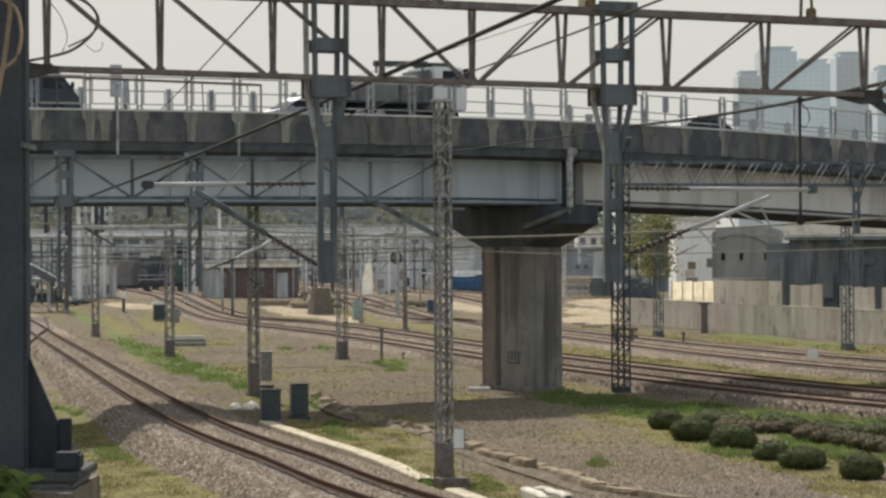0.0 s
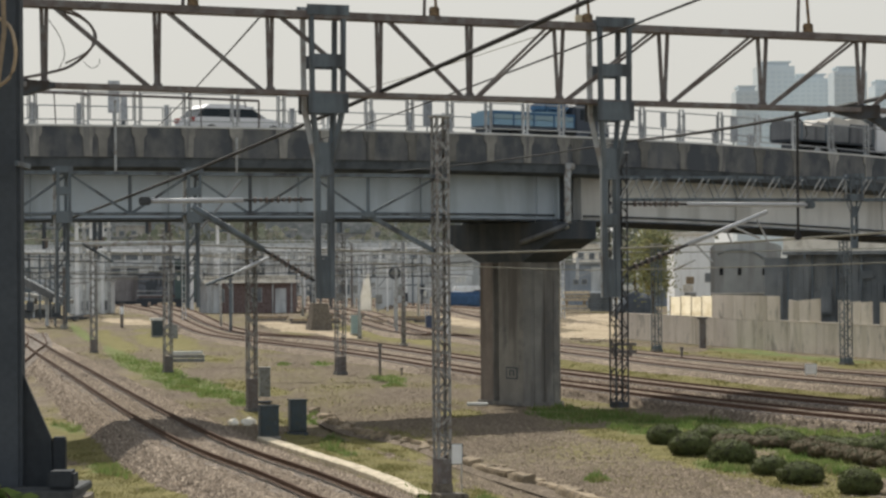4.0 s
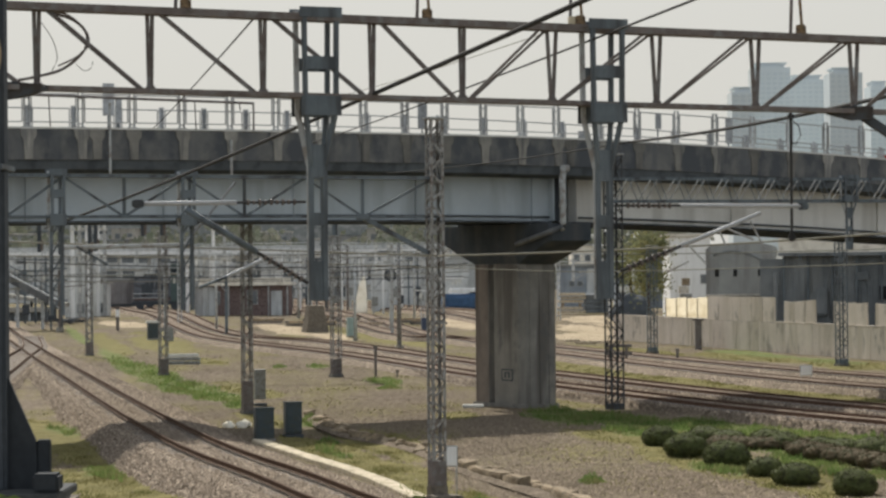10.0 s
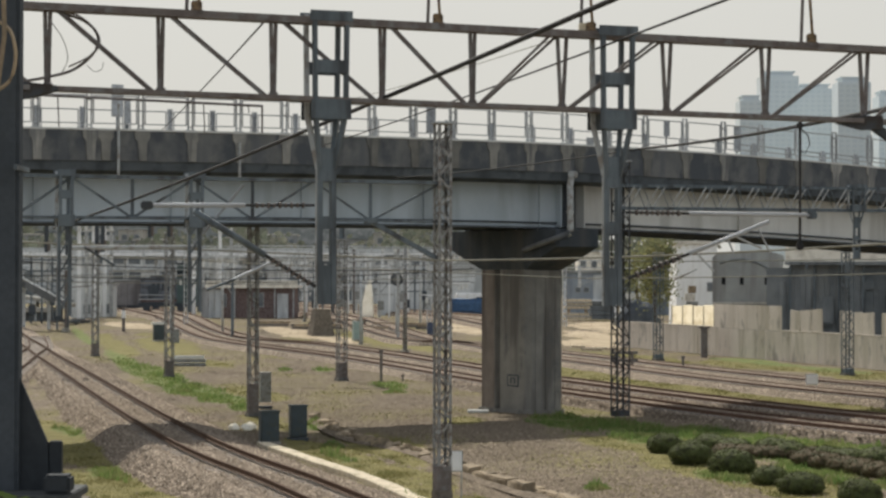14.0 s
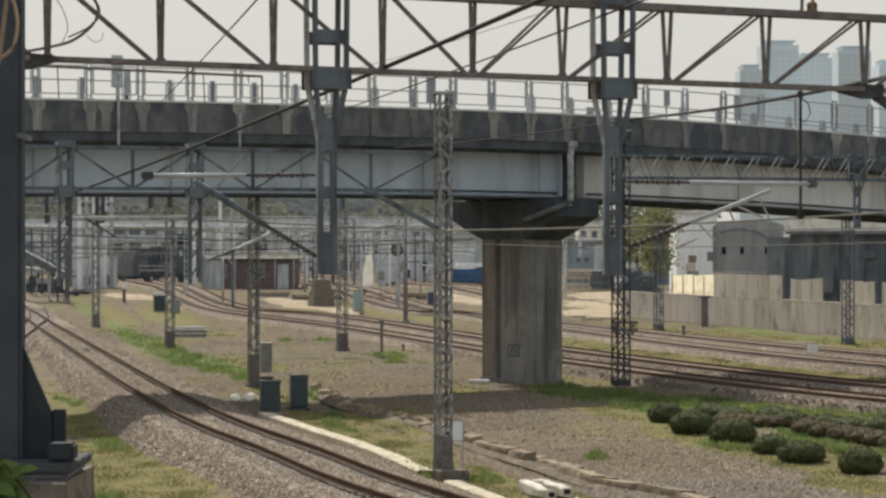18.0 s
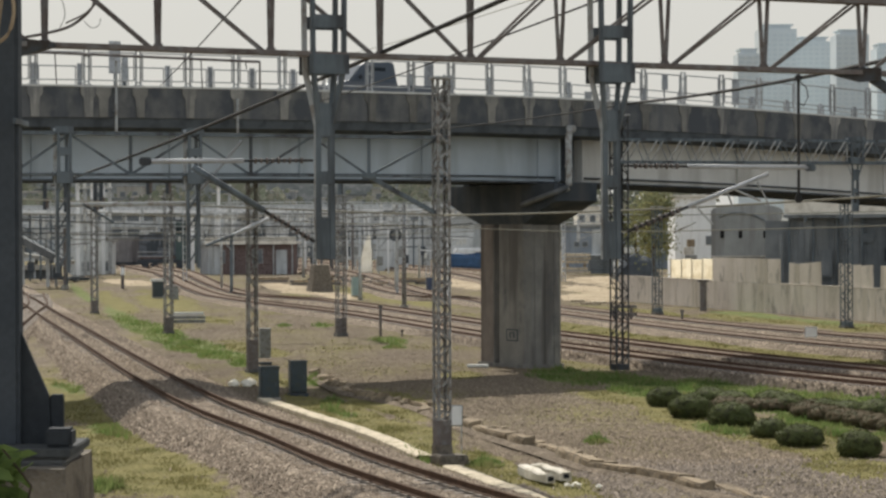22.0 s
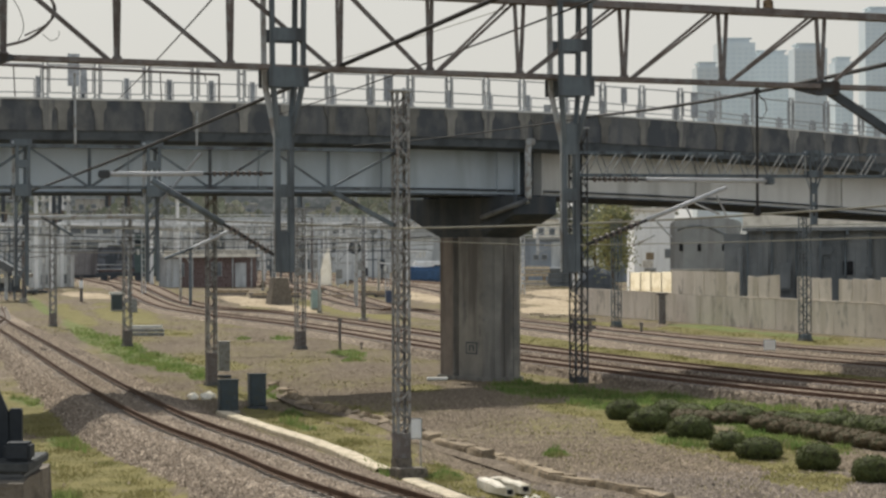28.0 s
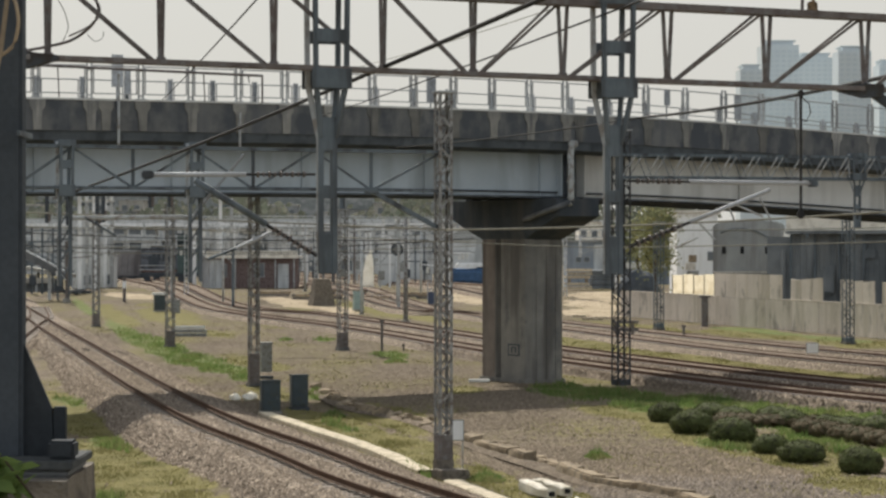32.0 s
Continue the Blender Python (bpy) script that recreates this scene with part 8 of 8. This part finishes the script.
def car(name, body, roof, l, w, h, mat, label, category="car", hood=0.26, boot=0.14):
    """A car: lower body, greenhouse with panes, roof, lamps, mirrors, wheels. It faces +x."""
    c = tagged(empty(name), label, category)
    a, b = -l / 2, l / 2
    belt = h * 0.62
    low = [(a + 0.05, 0.28), (b - 0.1, 0.28), (b, 0.45), (b - 0.04, h * 0.48), (b - l * hood, belt), (a + l * boot, belt + 0.03), (a + 0.04, belt - 0.02), (a, 0.5)]
    bm = extrude_profile(low, -w / 2, w / 2)
    bmesh.ops.bevel(bm, geom=list(bm.edges), offset=0.05, segments=2, affect="EDGES")
    part("body", bm, mat, c, smooth=False)
    gh = [(b - l * hood, belt - 0.02), (b - l * (hood + 0.14), h - 0.15), (a + l * (boot + 0.06), h - 0.15), (a + l * boot * 0.6, belt)]
    bm = taper(extrude_profile(gh, -w / 2 + 0.05, w / 2 - 0.05), belt, h, 0.16)
    part("glazing", bm, GLASS, c, "dark window glass")
    rf = [(b - l * (hood + 0.13), h - 0.17), (b - l * (hood + 0.2), h), (a + l * (boot + 0.12), h + 0.01), (a + l * (boot + 0.045), h - 0.17)]
    part("roof", taper(extrude_profile(rf, -w / 2 + 0.1, w / 2 - 0.1), h - 0.3, h, 0.1), roof, c)
    for s in (-1, 1):
        xs = b - l * (hood + 0.34)
        part("pillar", bar((xs, s * (w / 2 - 0.05), belt), (xs - 0.02, s * (w / 2 - 0.16), h - 0.04), 0.08, 0.05), mat, c)
        part("headlamp", box((b - 0.07, s * (w / 2 - 0.25), h * 0.44), (0.12, 0.36, 0.14), 0.03), SILVER, c)
        part("tail_lamp", box((a + 0.06, s * (w / 2 - 0.2), h * 0.56), (0.16, 0.4, 0.2), 0.03), TAIL, c)
        part("mirror", box((b - l * (hood + 0.06), s * (w / 2 + 0.08), belt + 0.06), (0.1, 0.18, 0.12), 0.03), mat, c)
        for x in (a + l * 0.19, b - l * 0.19):
            wheel(c, x, s * (w / 2 - 0.1), 0.31)
    return c


TAIL = paint("tail_lamp_red", (0.35, 0.02, 0.02), 0.3, 0.0)
P_WHITE = paint("car_white", (0.75, 0.75, 0.75))
P_SILVER = paint("car_silver", (0.50, 0.54, 0.57), 0.5, 0.1)
P_DARK = paint("car_dark", (0.05, 0.055, 0.065))
P_BLUE = paint("tank_blue", (0.05, 0.13, 0.24), 0.55, 0.0)
P_BLUE_L = paint("tank_light_blue", (0.22, 0.36, 0.46), 0.55, 0.0)
P_TEAL = paint("load_teal", (0.24, 0.34, 0.38), 0.55, 0.0)
P_SUV = paint("cab_dark_bluegrey", (0.075, 0.095, 0.12), 0.5)
# lighter than the other glass: a sky reflection painted into it
PANE_SKY = material("windscreen_sky_tint", (0.1, 0.115, 0.13), (0.14, 0.155, 0.17), 1.0, 0.2, bump=0)
P_NAVY = paint("cab_navy", (0.05, 0.062, 0.082), 0.55, 0.0)

white_car = car("white_sedan", P_WHITE, P_WHITE, 4.6, 1.76, 1.45, P_WHITE, "white car with dark windows and red tail lamps", hood=0.25, boot=0.07)
silver_car = car("silver_sedan", P_SILVER, P_SILVER, 4.5, 1.78, 1.43, P_SILVER, "silver sedan car with dark windows")
dark_car = car("dark_sedan", P_DARK, P_DARK, 4.5, 1.78, 1.43, P_DARK, "dark grey sedan car with dark windows")


def cab(parent, x0, x1, w, z0, z1, mat):
    prof = [(x0, z0), (x1 - 0.05, z0), (x1, z0 + (z1 - z0) * 0.45), (x1 - 0.25, z1 - 0.06), (x1 - 0.4, z1), (x0, z1)]
    bm = extrude_profile(prof, -w / 2, w / 2)
    bmesh.ops.bevel(bm, geom=list(bm.edges), offset=0.05, segments=2, affect="EDGES")
    cb = part("cab", bm, mat, parent)
    zm = z0 + (z1 - z0) * 0.48
    part("windscreen", bar((x1 - 0.01, 0, zm), (x1 - 0.22, 0, z1 - 0.16), 0.05, w - 0.3), GLASS, cb)
    for s in (-1, 1):
        part("side_window", box(((x0 + x1) / 2 + 0.08, s * (w / 2 + 0.005), (zm + z1) / 2 - 0.03), ((x1 - x0) * 0.55, 0.03, (z1 - zm) * 0.72), 0.01), GLASS, cb)
        part("mirror", box((x1 - 0.1, s * (w / 2 + 0.14), z1 - 0.5), (0.08, 0.14, 0.36), 0.02), DARK_STEEL, cb)
        part("headlamp", box((x1 - 0.02, s * (w / 2 - 0.3), z0 + 0.25), (0.06, 0.34, 0.16), 0.02), SILVER, cb)
    return cb


BOARD = material("truck_board", (0.17, 0.175, 0.178), (0.23, 0.235, 0.235), 1.0, 0.8, stain=(0.12, 0.12, 0.125), streak=2.0)
truck = tagged(empty("cargo_truck"), "cargo truck with white cab and grey loaded body", "truck")
cab(truck, 1.75, 3.5, 2.25, 0.75, 2.65, P_WHITE)
part("roof_box", box((2.3, 0, 2.75), (0.9, 1.5, 0.2), 0.05), DARK_STEEL, truck)
part("chassis", box((0.15, 0, 0.75), (6.0, 0.9, 0.3)), DARK_STEEL, truck)
part("load_bed", box((-0.68, 0, 1.05), (4.5, 2.3, 0.14), 0.02), DARK_STEEL, truck)
for s in (-1, 1):
    for k in range(3):
        part("side_board", box((-2.2 + 1.48 * k, s * 1.14, 1.4 + 0.06 * k), (1.43, 0.06, 0.66 + 0.12 * k), 0.015), BOARD, truck)
    for k in range(4):
        part("stake", box((-2.93 + 1.48 * k, s * 1.17, 1.45), (0.09, 0.06, 0.85)), STEEL, truck)
part("tail_board", box((-2.93, 0, 1.55), (0.06, 2.3, 0.9), 0.015), BOARD, truck)
bm = extrude_profile([(-2.8, 1.1), (1.4, 1.1), (1.4, 2.1), (0.9, 2.2), (-0.9, 2.25), (-1.3, 1.95), (-1.8, 2.05), (-2.3, 1.8), (-2.8, 1.75)], -1.0, 1.0)
bmesh.ops.subdivide_edges(bm, edges=bm.edges, cuts=3, use_grid_fill=True)
for v in bm.verts:
    v.co.z += 0.16 * noise.noise(v.co * 1.6)
part("covered_load", bm, ROOF_PALE, truck, "pale sheeted load")
part("tarp_roll", tube((-0.9, -0.6, 2.72), (1.75, -0.6, 2.78), 0.13, 10), DARK_STEEL, truck, "dark rolled tarpaulin", smooth=True)
part("roll_support", box((1.5, -0.6, 2.4), (0.08, 0.1, 0.6)), STEEL, truck)
part("roll_support", box((-0.8, -0.6, 2.5), (0.08, 0.1, 0.4)), STEEL, truck)
part("bulkhead", box((1.55, 0, 1.75), (0.1, 2.2, 1.5), 0.02), CORR_DARK, truck)
for x in (-1.9, -0.9, 2.6):
    for s in (-1, 1):
        wheel(truck, x, s * 0.98, 0.45, 0.28)

flatbed = tagged(empty("flatbed_truck"), "small truck with dark cab and a long pale blue load bed", "truck")
bm = taper(extrude_profile([(0.98, 0.5), (2.62, 0.45), (2.78, 0.62), (2.74, 1.0), (2.58, 1.18), (2.05, 1.88), (1.8, 2.0), (1.1, 2.02), (0.98, 1.9)], -0.85, 0.85), 1.2, 2.0, 0.1)
bmesh.ops.bevel(bm, geom=list(bm.edges), offset=0.035, segments=2, affect="EDGES")
cb_ = part("cab", bm, P_NAVY, flatbed, "dark blue-grey cab")
part("windscreen", taper(extrude_profile([(2.56, 1.22), (2.61, 1.22), (2.1, 1.86), (2.05, 1.86)], -0.74, 0.74), 1.2, 2.0, 0.1), GLASS, cb_)
part("bumper", box((2.74, 0, 0.6), (0.14, 1.66, 0.2), 0.03), DARK_STEEL, cb_)
part("chassis", box((-0.6, 0, 0.6), (6.0, 0.8, 0.2)), DARK_STEEL, flatbed)
part("deck", box((-1.3, 0, 0.82), (4.5, 1.75, 0.14), 0.02), P_NAVY, flatbed)
for s in (-1, 1):
    part("side_window", taper(box((1.72, s * 0.81, 1.52), (0.95, 0.03, 0.46), 0.02), 1.3, 2.0, 0.05), GLASS, cb_)
    part("mirror", box((2.42, s * 0.98, 1.42), (0.1, 0.2, 0.26), 0.03), DARK_STEEL, cb_)
    part("headlamp", box((2.74, s * 0.6, 0.84), (0.06, 0.32, 0.16), 0.02), SILVER, cb_)
    for k, (za, zc, mt) in enumerate(((0.9, 1.16, P_BLUE_L), (1.18, 1.38, P_TEAL), (1.4, 1.5, P_BLUE))):
        part("side_panel", box((-1.32, s * 0.85, (za + zc) / 2), (4.4 - 0.02 * k, 0.05, zc - za), 0.012), mt, flatbed)
    for k in range(5):
        part("side_post", box((-3.48 + 1.08 * k, s * 0.885, 1.2), (0.07, 0.03, 0.62), 0.008), P_BLUE, flatbed)
part("headboard", box((0.86, 0, 1.3), (0.08, 1.7, 0.95), 0.015), P_NAVY, flatbed)
part("tail_board", box((-3.52, 0, 1.18), (0.06, 1.7, 0.6), 0.015), P_BLUE_L, flatbed)
bm = box((-1.4, 0, 1.3), (4.1, 1.5, 0.5), 0.08)
bmesh.ops.subdivide_edges(bm, edges=bm.edges, cuts=3, use_grid_fill=True)
for v in bm.verts:
    v.co.z += 0.07 * noise.noise(v.co * 1.7)
part("sheeted_load", bm, P_TEAL, flatbed, "pale teal sheeted load")
bm = box((0.1, 0, 1.83), (1.35, 1.35, 0.5), 0.12)
bmesh.ops.subdivide_edges(bm, edges=bm.edges, cuts=3, use_grid_fill=True)
for v in bm.verts:
    v.co += Vector((noise.noise(v.co * 1.6), 0, noise.noise(v.co * 1.6 + Vector((4, 0, 0))))) * 0.1
part("blue_bundle", bm, P_BLUE, flatbed, "blue wrapped bundle")
for x in (-2.3, 1.85):
    for s in (-1, 1):
        wheel(flatbed, x, s * 0.76, 0.34)

pickup = tagged(empty("pickup"), "small truck with dark blue-grey cab and low bed", "pickup")
bm = extrude_profile([(-2.6, 0.5), (2.55, 0.45), (2.65, 0.6), (2.6, 1.0), (1.75, 1.2), (-0.62, 1.16), (-0.66, 0.97), (-2.65, 0.97)], -0.9, 0.9)
bmesh.ops.bevel(bm, geom=list(bm.edges), offset=0.05, segments=2, affect="EDGES")
part("body", bm, paint("pickup_grey", (0.13, 0.145, 0.165), 0.5, 0.1), pickup)
part("cab", taper(extrude_profile([(1.78, 1.15), (1.15, 1.9), (0.95, 2.02), (-0.35, 2.06), (-0.48, 1.95), (-0.6, 1.12)], -0.88, 0.88), 1.2, 2.0, 0.1), P_SUV, pickup, "dark blue-grey cab")
part("windscreen", taper(extrude_profile([(1.76, 1.2), (1.8, 1.2), (1.19, 1.88), (1.15, 1.88)], -0.8, 0.8), 1.2, 2.0, 0.1), PANE_SKY, pickup, "windscreen tinted with the sky's reflection")
part("roof_aerial", tube((-0.2, -0.6, 1.96), (-0.26, -0.6, 2.16), 0.015, 6), DARK_STEEL, pickup)
for s in (-1, 1):
    part("side_window", taper(box((0.38, s * 0.835, 1.6), (0.85, 0.03, 0.42), 0.01), 1.3, 2.0, 0.05), GLASS, pickup)
    part("mirror", box((1.3, s * 0.98, 1.36), (0.1, 0.2, 0.18), 0.03), P_DARK, pickup)
    part("bed_side", box((-1.68, s * 0.87, 0.99), (1.9, 0.05, 0.1), 0.02), P_SUV, pickup)
    part("tail_lamp", box((-2.66, s * 0.75, 0.9), (0.06, 0.2, 0.25), 0.02), TAIL, pickup)
    for x in (-1.7, 1.75):
        wheel(pickup, x, s * 0.78, 0.34)
part("tail_gate", box((-2.62, 0, 0.99), (0.05, 1.7, 0.12), 0.02), P_SUV, pickup)
part("headlamp", box((2.62, 0.62, 0.82), (0.08, 0.3, 0.16), 0.02), SILVER, pickup)
part("headlamp", box((2.62, -0.62, 0.82), (0.08, 0.3, 0.16), 0.02), SILVER, pickup)


def drive(thing, lane, rows, back=False):
    """Keys a vehicle along its lane of the overpass: rows of seconds and metres along it."""
    deck = pose(0, NEAR_Y, 0, 0, 0, BETA)
    keyed = []
    for t, x in rows:
        slope = math.degrees(math.atan((top_z(x + 1.5) - top_z(x - 1.5)) / 3))
        m = deck @ pose(x, lane, top_z(x) - 0.38, 0, -slope, 0)
        keyed.append((t, m @ pose(0, 0, 0, 0, 0, 180) if back else m))
    walk(thing, keyed)


def motions():
    drive(truck, LANE_NEAR, [(0, -1.25), (0.5, 2.02), (2, 11.43), (2.5, 14.03), (3, 17.53), (3.5, 20.79), (6, 37.10), (32, 200.25)])
    drive(flatbed, LANE_NEAR, [(0, -18.66), (0.5, -15.66), (2, -5.99), (2.5, -2.76), (3, 0.89), (3.5, 4.10), (6, 21.00), (8.5, 37.91), (32, 192.87)])
    drive(white_car, LANE_NEAR, [(0, -34.74), (3, -14.7), (3.5, -11.6), (6, 4.2), (8, 17.83), (9, 24.26), (11.5, 40.31), (32, 176.29)])
    drive(silver_car, LANE_FAR, [(0, -3.77), (0.5, -8.27), (1.3, -15.01), (3.8, -36.06), (32, -112.00)], True)
    drive(dark_car, LANE_FAR, [(0, 17.8), (1.3, 4.29), (2.5, -8.6), (3, -13.0), (3.5, -17.2), (6, -33.38), (32, -104.00)], True)
    drive(pickup, LANE_FAR, [(0, 205.00), (16, 61.26), (19, 30.23), (20, 19.6), (21, 9.8), (22, 0.2), (22.5, -4.75), (23, -9.30), (23.4, -12.94), (25.9, -35.69), (32, -97.33)], True)


motions()
